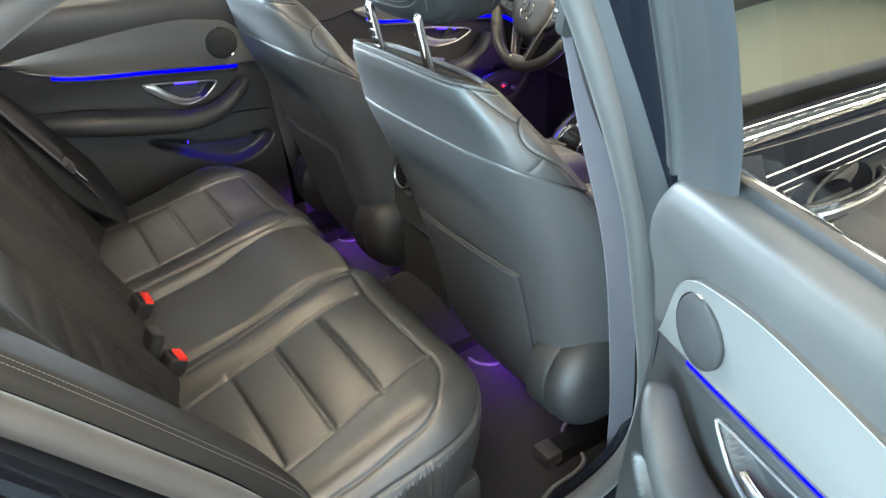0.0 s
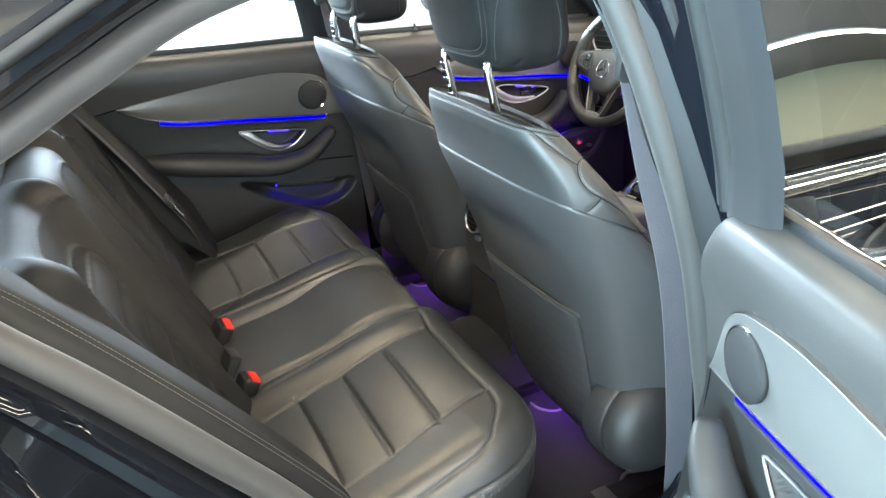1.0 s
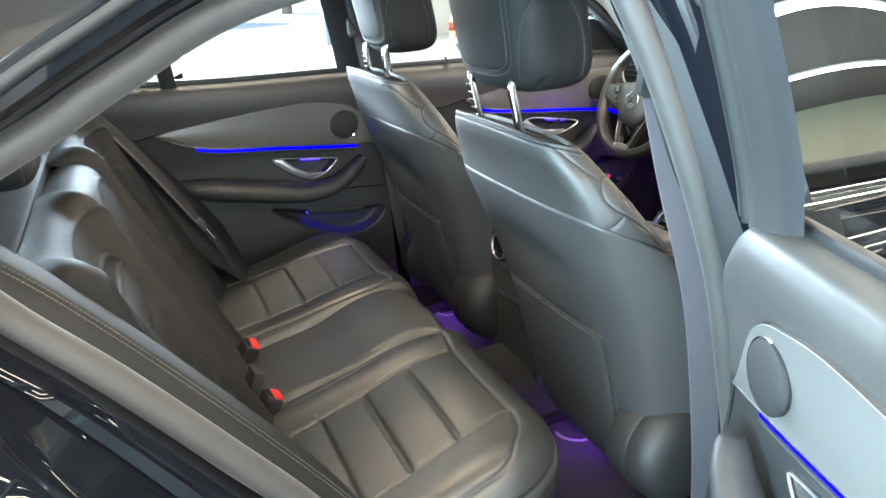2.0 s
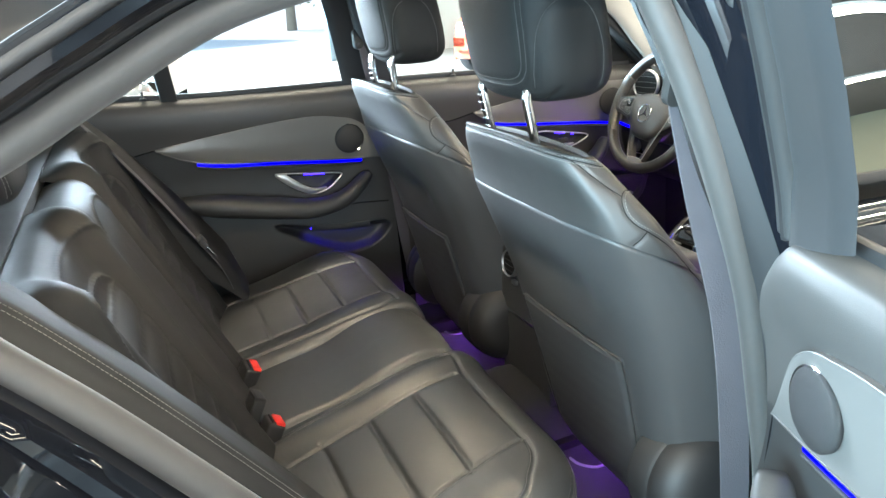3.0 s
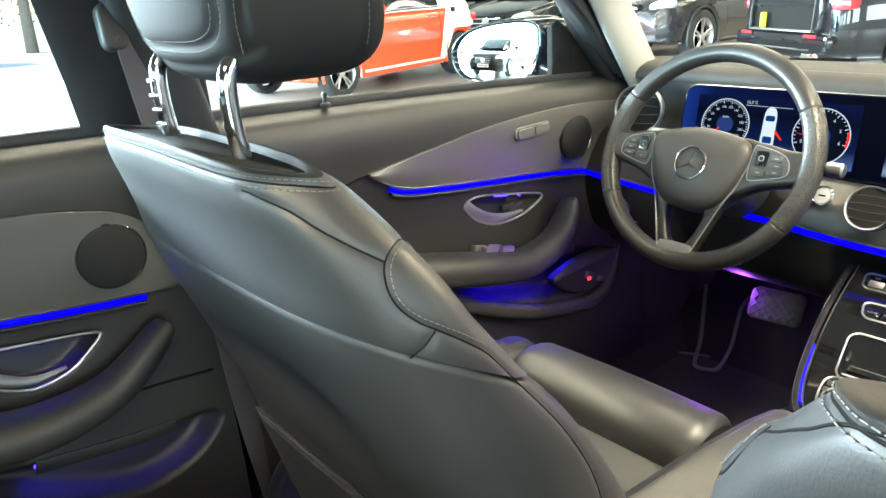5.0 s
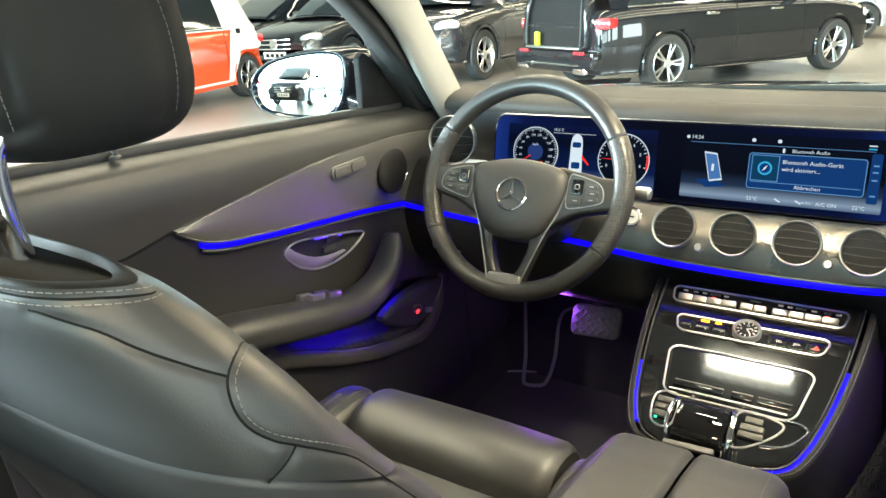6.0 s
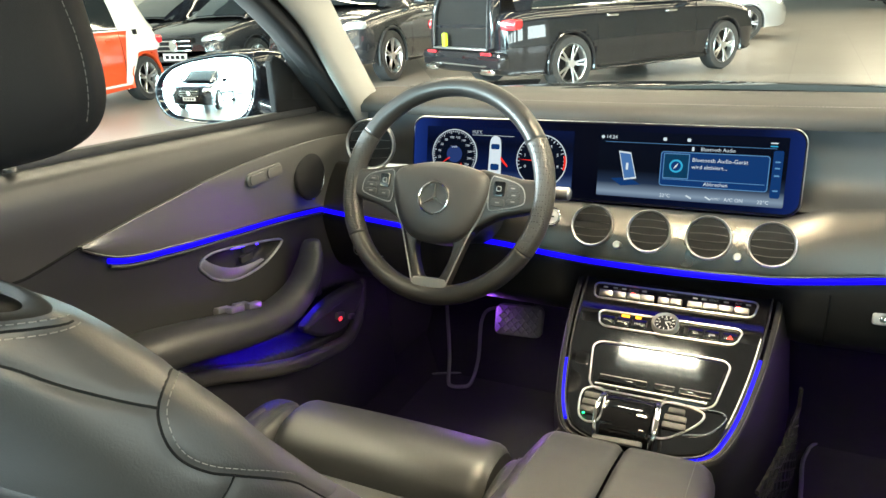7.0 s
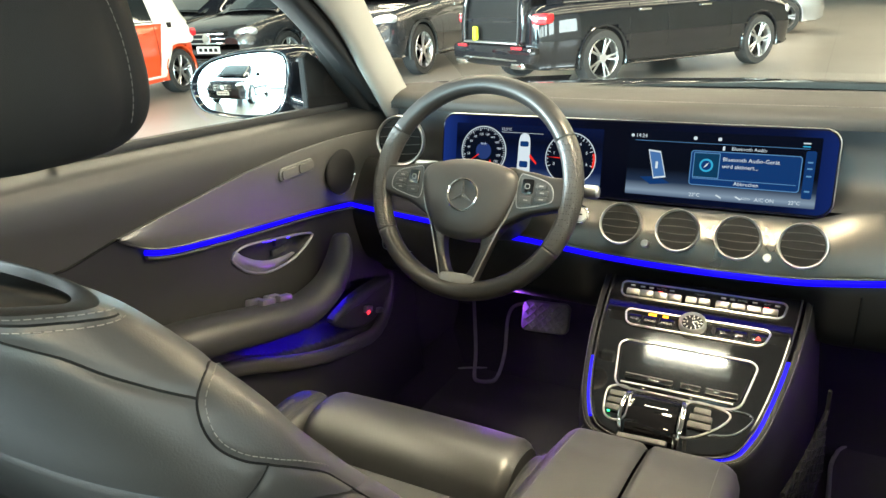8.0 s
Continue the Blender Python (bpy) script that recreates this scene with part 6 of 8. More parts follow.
add("airbag_cover", grid(rings, closed_u=True, cap=True), HUB, wheel, "smooth black airbag cover", m=MW, angle=180)
add("badge_ring", tube(np.stack([0.0265 * np.cos(ang), 0.0265 * np.sin(ang), 0 * ang + 0.0335], 1)[::3], 0.0019, 8, closed=True), CHROME, wheel, "chrome badge ring", m=MW)
star = []
for k in range(3):
    a = math.pi / 2 + k * 2 * math.pi / 3
    c, s = math.cos(a), math.sin(a)
    star.append(([(c * 0.0255, s * 0.0255, 0.033), (-s * 0.0036, c * 0.0036, 0.033), (s * 0.0036, -c * 0.0036, 0.033), (0, 0, 0.0365)], [(0, 1, 3), (0, 3, 2)]))
add("badge_star", join(*star), CHROME, wheel, "three chrome badge bars", m=MW, smooth=False)
for s in (-1, 1):
    sp = spline([(s * 0.055, 0.048, 0), (s * 0.100, 0.051, 0), (s * 0.138, 0.045, 0), (s * 0.170, 0.040, 0), (s * 0.173, 0.000, 0), (s * 0.150, -0.010, 0), (s * 0.110, -0.020, 0), (s * 0.080, -0.036, 0), (s * 0.055, -0.045, 0)], 50, closed=True)[:, :2]
    arm = add("spoke", slab(sp, 0.026, 0.008), LEATHER_W, wheel, "black spoke", m=MW @ Matrix.Translation((0, 0, -0.014)))
    kp = spline([(s * 0.091, 0.043, 0), (s * 0.100, 0.0445, 0), (s * 0.132, 0.037, 0), (s * 0.146, 0.027, 0), (s * 0.150, 0.010, 0), (s * 0.142, 0.001, 0), (s * 0.100, -0.010, 0), (s * 0.090, -0.006, 0), (s * 0.088, 0.020, 0)], 48, closed=True)
    add("key_frame", tube(kp + V3((0, 0, 0.0132)), 0.0010, 6, closed=True), ALU, arm, "silver key frame", m=MW)
    add("key_pad", slab(kp[:, :2], 0.003, 0.001), HARD, arm, m=MW @ Matrix.Translation((0, 0, 0.0105)))
    for dx, dy, w, h, mt in ((0.1055, 0.0255, 0.019, 0.024, PIANO), (0.129, 0.0275, 0.019, 0.009, HARD), (0.1315, 0.0165, 0.021, 0.009, HARD), (0.105, 0.003, 0.022, 0.013, HARD), (0.131, 0.006, 0.022, 0.009, HARD)):
        key = add("key", slab(rrect(w, h, 0.003), 0.003, 0.001), mt, arm, m=MW @ Matrix.Translation((s * dx, dy, 0.013)))
        mk_ = rrect(0.009, 0.009, 0.003) if mt is PIANO else rrect(0.007, 0.002, 0.0006)
        add("key_mark", slab(mk_, 0.0006, 0.0002), THREAD, arm, m=MW @ Matrix.Translation((s * dx, dy, 0.0157)))
        if mt is PIANO:
            add("key_mark", slab(rrect(0.006, 0.006, 0.002), 0.0006, 0.0002), PIANO, arm, m=MW @ Matrix.Translation((s * dx, dy, 0.0162)))
    leg = spline([(s * 0.064, -0.045, 0), (s * 0.056, -0.068, 0), (s * 0.044, -0.103, 0), (s * 0.031, -0.142, 0), (s * 0.026, -0.152, 0), (s * 0.004, -0.152, 0), (s * 0.004, -0.136, 0), (s * 0.016, -0.129, 0), (s * 0.027, -0.107, 0), (s * 0.034, -0.078, 0), (s * 0.030, -0.055, 0)], 48, closed=True)[:, :2]
    add("lower_spoke", slab(leg, 0.020, 0.005), LEATHER_W, wheel, m=MW @ Matrix.Translation((0, 0, -0.010)))
    inlay = spline([(s * 0.089, 0.040, 0.010), (s * 0.088, 0.022, 0.011), (s * 0.078, -0.020, 0.012), (s * 0.062, -0.054, 0.011), (s * 0.045, -0.101, 0.011), (s * 0.031, -0.142, 0.011)], 50)
    add("spoke_inlay", tube(inlay, 0.0016, 6), ALU, wheel, "satin silver spoke line", m=MW)
add("spoke_plate", slab(spline([(-0.031, -0.133, 0), (-0.018, -0.130, 0), (0.018, -0.130, 0), (0.031, -0.133, 0), (0.028, -0.149, 0), (0, -0.154, 0), (-0.028, -0.149, 0)], 40, closed=True)[:, :2], 0.012, 0.004), ALU, wheel, "satin silver lower plate", m=MW @ Matrix.Translation((0, 0, 0.000)))
add("column", lathe([(0.055, 0), (0.06, 0.05), (0.065, 0.16), (0.05, 0.19)], 32, MW @ pose(0, 0, -0.20)), HARD, wheel)
for s, length in ((-1, 0.10), (1, 0.11)):
    st_ = spline([(s * 0.05, 0.02, -0.06), (s * 0.12, 0.03, -0.055), (s * (0.13 + length * 0.45), 0.034, -0.050)], 20)
    stalk = add("stalk", tube(st_, 0.0085, 10), HARD, wheel, "black column stalk", m=MW)
    add("stalk_cap", lathe([(0.010, 0), (0.011, 0.004), (0.011, 0.022), (0.008, 0.025), (0, 0.025)], 20, MW @ axes(st_[-1], (0, 1, 0), (0, 0, 1), (s, 0, 0))), SATIN, stalk, "silver stalk cap")
pad_ = add("shift_paddle", slab(rrect(0.05, 0.022, 0.008), 0.005, 0.002), SATIN, wheel, "silver shift paddle", m=MW @ Matrix.Translation((-0.105, 0.050, -0.024)))

# light switch, knee panel, pedal
lsw = thing("light_switch", (-0.600, 1.02, 0.76), "round black headlamp switch on the lower dash", "switch")
ml = Matrix.Translation((-0.600, 1.010, 0.752)) @ pose(0, 0, 0, 84, 0, 8)
add("plate", slab(rrect(0.105, 0.052, 0.010), 0.005, 0.002), PIANO, lsw, m=ml)
add("plate_edge", tube([Vector((a_, b_, 0.005)) for a_, b_ in rrect(0.105, 0.052, 0.010)], 0.0012, 6, closed=True), SATIN, lsw, m=ml)
add("knob", lathe([(0.020, 0.004), (0.020, 0.014), (0.016, 0.018), (0, 0.018)], 28, ml @ Matrix.Translation((-0.026, 0, 0))), HARD, lsw)
add("knob_grip", rbox((-0.026, 0, 0.020), (0.007, 0.034, 0.010), 0.003), HARD, lsw, m=ml)
pedal = thing("brake_pedal", (-0.325, 1.12, 0.50), "wide rubber brake pedal with a diamond tread", "pedal")
mp = axes((-0.322, 1.105, 0.578), (1, 0, 0.05), (0, 0.34, 0.94), (0, -0.94, 0.34))
add("pad", slab(rrect(0.105, 0.066, 0.014), 0.012, 0.005), RUBBER_P, pedal, m=mp)
for s in (-1, 1):
    for k in np.linspace(-0.07, 0.07, 9):
        p0, p1 = [], []
        a0, a1 = (k - 0.028, -0.028 * s), (k + 0.028, 0.028 * s)
        t = np.linspace(0, 1, 12)
        q = [(a0[0] + (a1[0] - a0[0]) * u, a0[1] + (a1[1] - a0[1]) * u) for u in t]
        q = [w for w in q if abs(w[0]) < 0.047]
        if len(q) > 2:
            add("tread_rib", tube([(w[0], w[1], 0.0125) for w in q], 0.0022, 5), RUBBER_P, pedal, m=mp)
add("lever", rbox((-0.322, 1.20, 0.62), (0.018, 0.14, 0.02), 0.004, pose(0, 0, 0, 35, 0, 0)), BLACKOUT, pedal)


# ---- centre console ----
console = thing("centre_console", (0, 0.6, 0.30), "centre console with gloss black panel and leather armrest", "console")
CM = axes((0.002, 0.834, 0.6775), (1, 0, 0), (0, 0.933, 0.360), (0, -0.360, 0.933))   # x across, y up the slope
half = [(0.153, 0.180), (0.150, 0.12), (0.141, 0.03), (0.128, -0.05), (0.114, -0.105), (0.094, -0.142), (0.052, -0.158), (0.0, -0.161)]
outline = spline([(a, b, 0) for a, b in half] + [(-a, b, 0) for a, b in half[-2::-1]], 90)[:, :2]
add("gloss_panel", slab(outline, 0.012, 0.004), PIANO, console, "gloss black panel", m=CM @ Matrix.Translation((0, 0, -0.012)), smooth=False)
rim3 = np.column_stack([outline, np.zeros(len(outline))])
add("panel_edge", tube(rim3 * V3((1.006, 1.006, 1)) + V3((0, 0, -0.0025)), 0.0012, 6), HARD, console, "thin dark edge", m=CM)
low = rim3 * V3((1.036, 1.032, 1)) + V3((0, 0, -0.009))
for part_ in (low[14:42], low[57:70]):
    add("light_strip", sweep(part_, rrect(0.010, 0.005, 0.002, 3), up=(0, 0, 1)), BLUE_LED, console, "blue ambient light line", m=CM)
flank = []
for k, (f, z) in enumerate(((1.05, -0.006), (1.09, -0.004), (1.13, -0.014), (1.18, -0.05), (1.23, -0.12), (1.32, -0.30))):
    q = rim3 * V3((f, 1 + min(f - 1, 0.22) * 0.6, 1)) + V3((0, 0, z))
    flank.append(q)
add("flank", grid(flank), LOWER, console, "black leather console flank", m=CM, angle=180)
st = rim3 * V3((1.11, 1.06, 1)) + V3((0, 0, -0.003))
add("stitching", stitches(st, [(0, 0, 1)] * len(st)), THREAD, console, "pale grey thread stitching", m=CM, smooth=False)


def framed(name, cx, cy, w, h, r, label, th=console, bulge=0.0, taper=0.0):
    o = rrect(w, h, r, 6)
    o[:, 0] *= 1 + taper * o[:, 1] / h
    o[:, 1] += cy - bulge * (o[:, 0] / (w / 2)) ** 2
    o[:, 0] += cx
    ring_ = np.column_stack([o, np.full(len(o), 0.0018)])
    return add(name, tube(ring_, 0.0016, 8, closed=True), SATIN, th, label, m=CM)


# two rows of keys in chrome frames
climate = thing("climate_panel", CM @ Vector((0, 0.15, 0)), "chrome-framed row of climate keys on the console", "control panel")
framed("frame", 0.0, 0.1455, 0.264, 0.037, 0.011, "chrome frame", climate, taper=0.05)
for x0, x1 in ((-0.122, -0.028), (-0.022, 0.018), (0.026, 0.122)):
    n = max(1, round((x1 - x0) / 0.024))
    for i in range(n):
        a, b = x0 + (x1 - x0) * i / n, x0 + (x1 - x0) * (i + 1) / n
        add("rocker", rbox(((a + b) / 2, 0.1365, 0.004), (b - a - 0.0006, 0.0125, 0.008), 0.0025, pose(0, 0, 0, 24, 0, 0)), KEY_SILVER, climate, "silver rocker key", m=CM)
for body, x in (("AUTO", -0.066), ("MENU", -0.002), ("SYNC", 0.066), ("A/C", 0.104)):
    lettering("word", body, 0.0062, THREAD, climate, CM @ Matrix.Translation((x, 0.156, 0.0012)))
for x in (-0.115, -0.098, -0.083, -0.048, 0.036, 0.050, 0.085, 0.119):
    add("key_mark", slab(rrect(0.008, 0.0035, 0.001), 0.0008, 0.0003), THREAD, climate, m=CM @ Matrix.Translation((x, 0.156, 0.0008)))
for x in (-0.066, 0.104):
    add("lamp", slab(rrect(0.007, 0.002, 0.0008), 0.0010, 0.0003), glow("red_key_lamp", (1.0, 0.05, 0.04), 4.0), climate, "small red lamp", m=CM @ Matrix.Translation((x, 0.1475, 0.0012)))
audio = thing("audio_panel", CM @ Vector((0, 0.09, 0)), "chrome-framed row of radio keys with a small clock", "control panel")
framed("frame", 0.003, 0.080, 0.222, 0.036, 0.012, "chrome frame", audio, taper=0.09)
for body, x in (("NAVI", -0.093), ("RADIO", -0.067), ("MEDIA", -0.040), ("TEL", 0.048)):
    key = add("key", slab(rrect(0.024, 0.020, 0.004), 0.003, 0.001), PIANO, audio, m=CM @ Matrix.Translation((x, 0.076, 0)))
    lettering("word", body, 0.0062, THREAD, key, CM @ Matrix.Translation((x, 0.076, 0.0034)))
for x in (0.073, 0.100):
    key = add("key", slab(rrect(0.023, 0.020, 0.004), 0.003, 0.001), PIANO, audio, m=CM @ Matrix.Translation((x, 0.076, 0)))
    if x > 0.09:
        add("hazard_mark", slab(V3([(-0.005, -0.004), (0.005, -0.004), (0, 0.005)]), 0.0008, 0.0002), RED, key, m=CM @ Matrix.Translation((x, 0.076, 0.003)))
    else:
        add("key_mark", slab(rrect(0.009, 0.003, 0.001), 0.0008, 0.0003), THREAD, key, m=CM @ Matrix.Translation((x, 0.076, 0.003)))
for i in range(2):
    add("lamp", slab(rrect(0.013 if i == 0 else 0.009, 0.004, 0.001), 0.0010, 0.0003), glow("amber_lamp", (1.0, 0.36, 0.02), 2.5), audio, "amber airbag lamp", m=CM @ Matrix.Translation((-0.066 + 0.021 * i, 0.0915, 0.0012)))
clock = thing("console_clock", CM @ Vector((0, 0.083, 0)), "small round analogue clock with a chrome bezel", "clock")
add("bezel", lathe([(0.0215, 0), (0.0215, 0.010), (0.0195, 0.012), (0.0170, 0.008)], 40, CM @ Matrix.Translation((0.0, 0.083, 0)), cap=False), SATIN, clock, angle=50)
add("face", lathe([(0.0170, 0.008), (0.0, 0.008)], 40, CM @ Matrix.Translation((0.0, 0.083, 0))), material("clock_face", (0.02, 0.02, 0.022), 0.45, spec=0.15, var=0.1), clock)
for k in range(12):
    a = k * math.pi / 6
    add("hour_mark", rbox((0, 0.0135, 0), (0.0012, 0.004, 0.0008), 0.0002), WHITE_P, clock, m=CM @ Matrix.Translation((0, 0.083, 0.0088)) @ pose(0, 0, 0, 0, 0, math.degrees(a)))
for body, dx, dy in (("12", 0, 0.0085), ("3", 0.0085, 0), ("9", -0.0085, 0)):
    lettering("word", body, 0.0058, WHITE_P, clock, CM @ Matrix.Translation((dx, 0.083 + dy, 0.0086)))
for l, deg in ((0.008, -72), (0.012, 144 - 288)):
    add("hand_bar", rbox((0, l / 2, 0), (0.0012, l, 0.0006), 0.0002), WHITE_P, clock, m=CM @ Matrix.Translation((0, 0.083, 0.0095)) @ pose(0, 0, 0, 0, 0, deg))
# roller lid in a tapered chrome frame
framed("lid_frame", 0.003, -0.021, 0.198, 0.098, 0.018, "chrome lid frame", taper=0.16)
lid_o = rrect(0.190, 0.090, 0.015, 8)
lid_o[:, 0] *= 1 + 0.16 * lid_o[:, 1] / 0.098
add("lid", slab(lid_o, 0.004, 0.0018), PIANO, console, "gloss black roller lid", m=CM @ Matrix.Translation((0.003, -0.021, -0.001)), smooth=False)
for x, w in ((-0.040, 0.074), (0.022, 0.030), (0.066, 0.046)):
    add("tray_key", slab(rrect(w, 0.011, 0.003), 0.004, 0.0015), PIANO, console, m=CM @ Matrix.Translation((x, -0.049, 0.0025)))
    add("tray_key_edge", slab(rrect(w * 0.96, 0.0012, 0.0004), 0.0008, 0.0003), ALU, console, m=CM @ Matrix.Translation((x, -0.044, 0.0062)))
add("tray_lip", tube([(x, -0.060 - 0.10 * x * x, 0.0035) for x in np.linspace(-0.080, 0.084, 30)], 0.0014, 6), SATIN, console, "thin silver lip", m=CM)
# arched hand rest and touch pad
knob = thing("touch_controller", CM @ Vector((0, -0.1, 0)), "gloss black arched hand rest over a silver touch controller", "controller")
arch_o = spline([(-0.164, -0.004, 0), (-0.166, 0.012, 0), (-0.161, 0.027, 0), (-0.147, 0.038, 0), (-0.127, 0.042, 0), (-0.107, 0.038, 0), (-0.094, 0.028, 0), (-0.090, 0.018, 0)], 36)
in_o = spline([(-0.090, 0.018, 0), (-0.097, 0.024, 0), (-0.112, 0.031, 0), (-0.130, 0.033, 0), (-0.142, 0.028, 0), (-0.148, -0.004, 0)], 18)[1:]
prof_r = np.concatenate([arch_o, in_o])
rest = [[((0.034 + 0.004 * (p[1] < 0.015)) * a, p[0], p[1] - 0.002 * abs(a) ** 5) for p in prof_r] for a in np.linspace(-1, 1, 15)]
add("hand_rest", grid(rest, closed_u=True, cap=True, flip=True), PIANO, knob, "gloss black rest", m=CM @ Matrix.Translation((-0.014, 0, 0)), angle=40)
for s in (-1, 1):
    blade = [(s * 0.0365 - 0.014 + s * 0.006 * math.sin(math.pi * k / 35) ** 2, p[0], p[1] + 0.0005) for k, p in enumerate(arch_o)]
    add("rest_edge", sweep(blade, rrect(0.004, 0.006, 0.0015, 3), up=(s, 0, 0)), CHROME, knob, "chrome side blade", m=CM)
for pts, label in (([(-0.094, -0.075), (-0.064, -0.070), (-0.058, -0.118), (-0.072, -0.132), (-0.090, -0.120)], "dark driving mode keys"), ([(0.026, -0.072), (0.080, -0.076), (0.076, -0.100), (0.040, -0.132), (0.020, -0.128)], "dark option keys")):
    o = spline([(a, b, 0.001) for a, b in pts], 50, closed=True)
    add("pad_frame", tube(o, 0.0016, 8, closed=True), SATIN, knob, "chrome frame", m=CM)
    c = o.mean(0)
    for k in (-0.66, 0.0, 0.66):
        w = 0.028 if pts[0][0] < 0 else 0.036 - 0.012 * abs(k - 0.4)
        add("pad_key", rbox((c[0], c[1] - k * 0.020, 0.003), (w, 0.010, 0.006), 0.002, pose(0, 0, 0, 9, 0, 0)), HARD, knob, label, m=CM)
add("eco_lamp", slab(rrect(0.004, 0.003, 0.001), 0.0008, 0.0002), glow("green_lamp", (0.05, 1.0, 0.3), 2.0), knob, "tiny green lamp", m=CM @ Matrix.Translation((-0.082, -0.122, 0.0062)))
side = spline([(0.080, -0.070, 0.001), (0.108, -0.072, 0.001), (0.112, -0.085, 0.001), (0.092, -0.112, 0.001), (0.060, -0.122, 0.001)], 30)
add("side_key", tube(side, 0.0016, 6), CHROME, knob, "chrome outline", m=CM)
# armrest pads with the joint between them
for s in (-1, 1):
    rows = []
    for y in np.linspace(0.20, 0.640, 40):
        zt = float(np.interp(y, [0.20, 0.40, 0.55, 0.64], [0.722, 0.706, 0.682, 0.660]))
        r = []
        for u in np.linspace(0, 1, 24):
            x = 0.0018 + (0.116 - 0.0018) * u
            e = max(0, (0.010 - (x - 0.0018)) / 0.010)
            o = max(0, (x - 0.086) / 0.030)
            nose = max(0, (y - 0.620) / 0.020)
            r.append((s * x, y, zt - 0.008 * e ** 2 - 0.030 * (1 - math.sqrt(max(0, 1 - o * o))) - 0.012 * nose ** 2))
        r.append((s * 0.118, y, zt - 0.30))
        rows.append(r)
    pad = add("armrest_pad", grid(rows, flip=s < 0), SEAT_LEATHER, console, "black leather armrest pad", angle=60)
    line = [(s * 0.092, y, float(np.interp(y, [0.20, 0.40, 0.55, 0.64], [0.722, 0.706, 0.682, 0.660])) - 0.0002) for y in np.linspace(0.22, 0.634, 60)]
    add("stitching", stitches(line, [(0, 0, 1)] * 60), THREAD, pad, "pale grey thread stitching", smooth=False)
add("catch_plate", slab(rrect(0.066, 0.009, 0.003), 0.004, 0.0015), HARD, console, "dark armrest catch in a silver rim", m=axes((-0.012, 0.636, 0.6585), (1, 0.06, 0), (-0.06, 0.93, 0.36), (0, -0.36, 0.93)))
add("rear_face", rbox((0, 0.198, 0.53), (0.225, 0.02, 0.37), 0.006), HARD, console, "black rear console face")
for x in (-0.052, 0.052):
    vent(x, 0.184, 0.684, 0.034, -8, "round chrome rear air vent between the front seats")
for x in (-0.052, 0.052):
    add("vent_wheel", rbox((x + 0.02, 0.184, 0.640), (0.020, 0.010, 0.012), 0.003), SATIN, console, "silver vent wheel")
add("rear_trim", rbox((0, 0.186, 0.555), (0.20, 0.006, 0.008), 0.002), CHROME, console, "chrome line on the rear face")
# net on the passenger side flank
net = thing("storage_net", (0.17, 0.8, 0.5), "black elastic storage net on the console flank", "net")
NET = [V3(q) for q in ((0.166, 0.73, 0.560), (0.212, 0.93, 0.590), (0.218, 0.93, 0.480), (0.176, 0.73, 0.460))]


def net_at(u, v):
    a, b, c, d = NET
    return a * (1 - u) * (1 - v) + b * u * (1 - v) + c * u * v + d * (1 - u) * v + V3((0.004 * math.sin(9 * v) * math.sin(math.pi * u), 0, 0))


for i in range(-6, 9):
    for k in (-1, 1):
        run = [net_at((i + 7 * t if k > 0 else i + 7 - 7 * t) / 8.0, t) for t in np.linspace(0, 1, 40) if 0 <= (i + 7 * t if k > 0 else i + 7 - 7 * t) <= 8]
        if len(run) > 3:
            add("cord", tube(run, 0.0017, 5), BLACKOUT, net)
add("net_edge", tube([net_at(t, 0) + V3((0, 0, 0.012 * math.sin(math.pi * t) * -1)) for t in np.linspace(0, 1, 20)], 0.0035, 8), BLACKOUT, net, "elastic top hem")
add("net_hook", rbox(tuple(net_at(1, 0) + V3((0, 0.01, 0.012))), (0.006, 0.010, 0.04), 0.003), BLACKOUT, net)

# ---- floor mats ----
def floor_mat(name, pts, z, label):
    th = thing(name, (*pts[0], z), label, "floor mat", "floor mats")
    o = spline([(a, b, 0) for a, b in pts], 120, closed=True)
    add("mat_top", slab(o[:, :2], 0.009, 0.003), CARPET, th, m=Matrix.Translation((0, 0, z)))
    add("binding", tube(o + V3((0, 0, z + 0.008)), 0.0045, 8, closed=True), MAT_BIND, th, "grey sewn binding")
    return th


floor_mat("floor_mat", [(0.17, -0.05), (0.17, 0.14), (0.185, 0.185), (0.225, 0.195), (0.255, 0.23), (0.255, 0.30), (0.50, 0.30), (0.50, 0.23), (0.53, 0.20), (0.60, 0.19), (0.615, 0.10), (0.61, -0.05)], 0.272, "dark purple-lit carpet mat in the rear footwell")
floor_mat("floor_mat", [(-0.17, -0.05), (-0.17, 0.14), (-0.185, 0.185), (-0.225, 0.195), (-0.255, 0.23), (-0.255, 0.30), (-0.50, 0.30), (-0.50, 0.23), (-0.53, 0.20), (-0.60, 0.19), (-0.615, 0.10), (-0.61, -0.05)], 0.272, "dark purple-lit carpet mat in the rear footwell")
driver_mat = floor_mat("floor_mat", [(-0.17, 0.70), (-0.17, 1.24), (-0.25, 1.33), (-0.50, 1.335), (-0.60, 1.32), (-0.672, 1.26), (-0.700, 1.10), (-0.66, 0.70)], 0.272, "dark carpet mat under the pedals")
slot = spline([(-0.676, 1.47, 0.410), (-0.620, 1.36, 0.318), (-0.584, 1.275, 0.292), (-0.568, 1.252, 0.288), (-0.540, 1.256, 0.288), (-0.522, 1.278, 0.291), (-0.535, 1.36, 0.318), (-0.560, 1.45, 0.388), (-0.535, 1.475, 0.415), (-0.45, 1.48, 0.420)], 90)
add("binding", tube(slot, 0.005, 8), MAT_BIND, driver_mat, "grey sewn binding of the footrest slot")
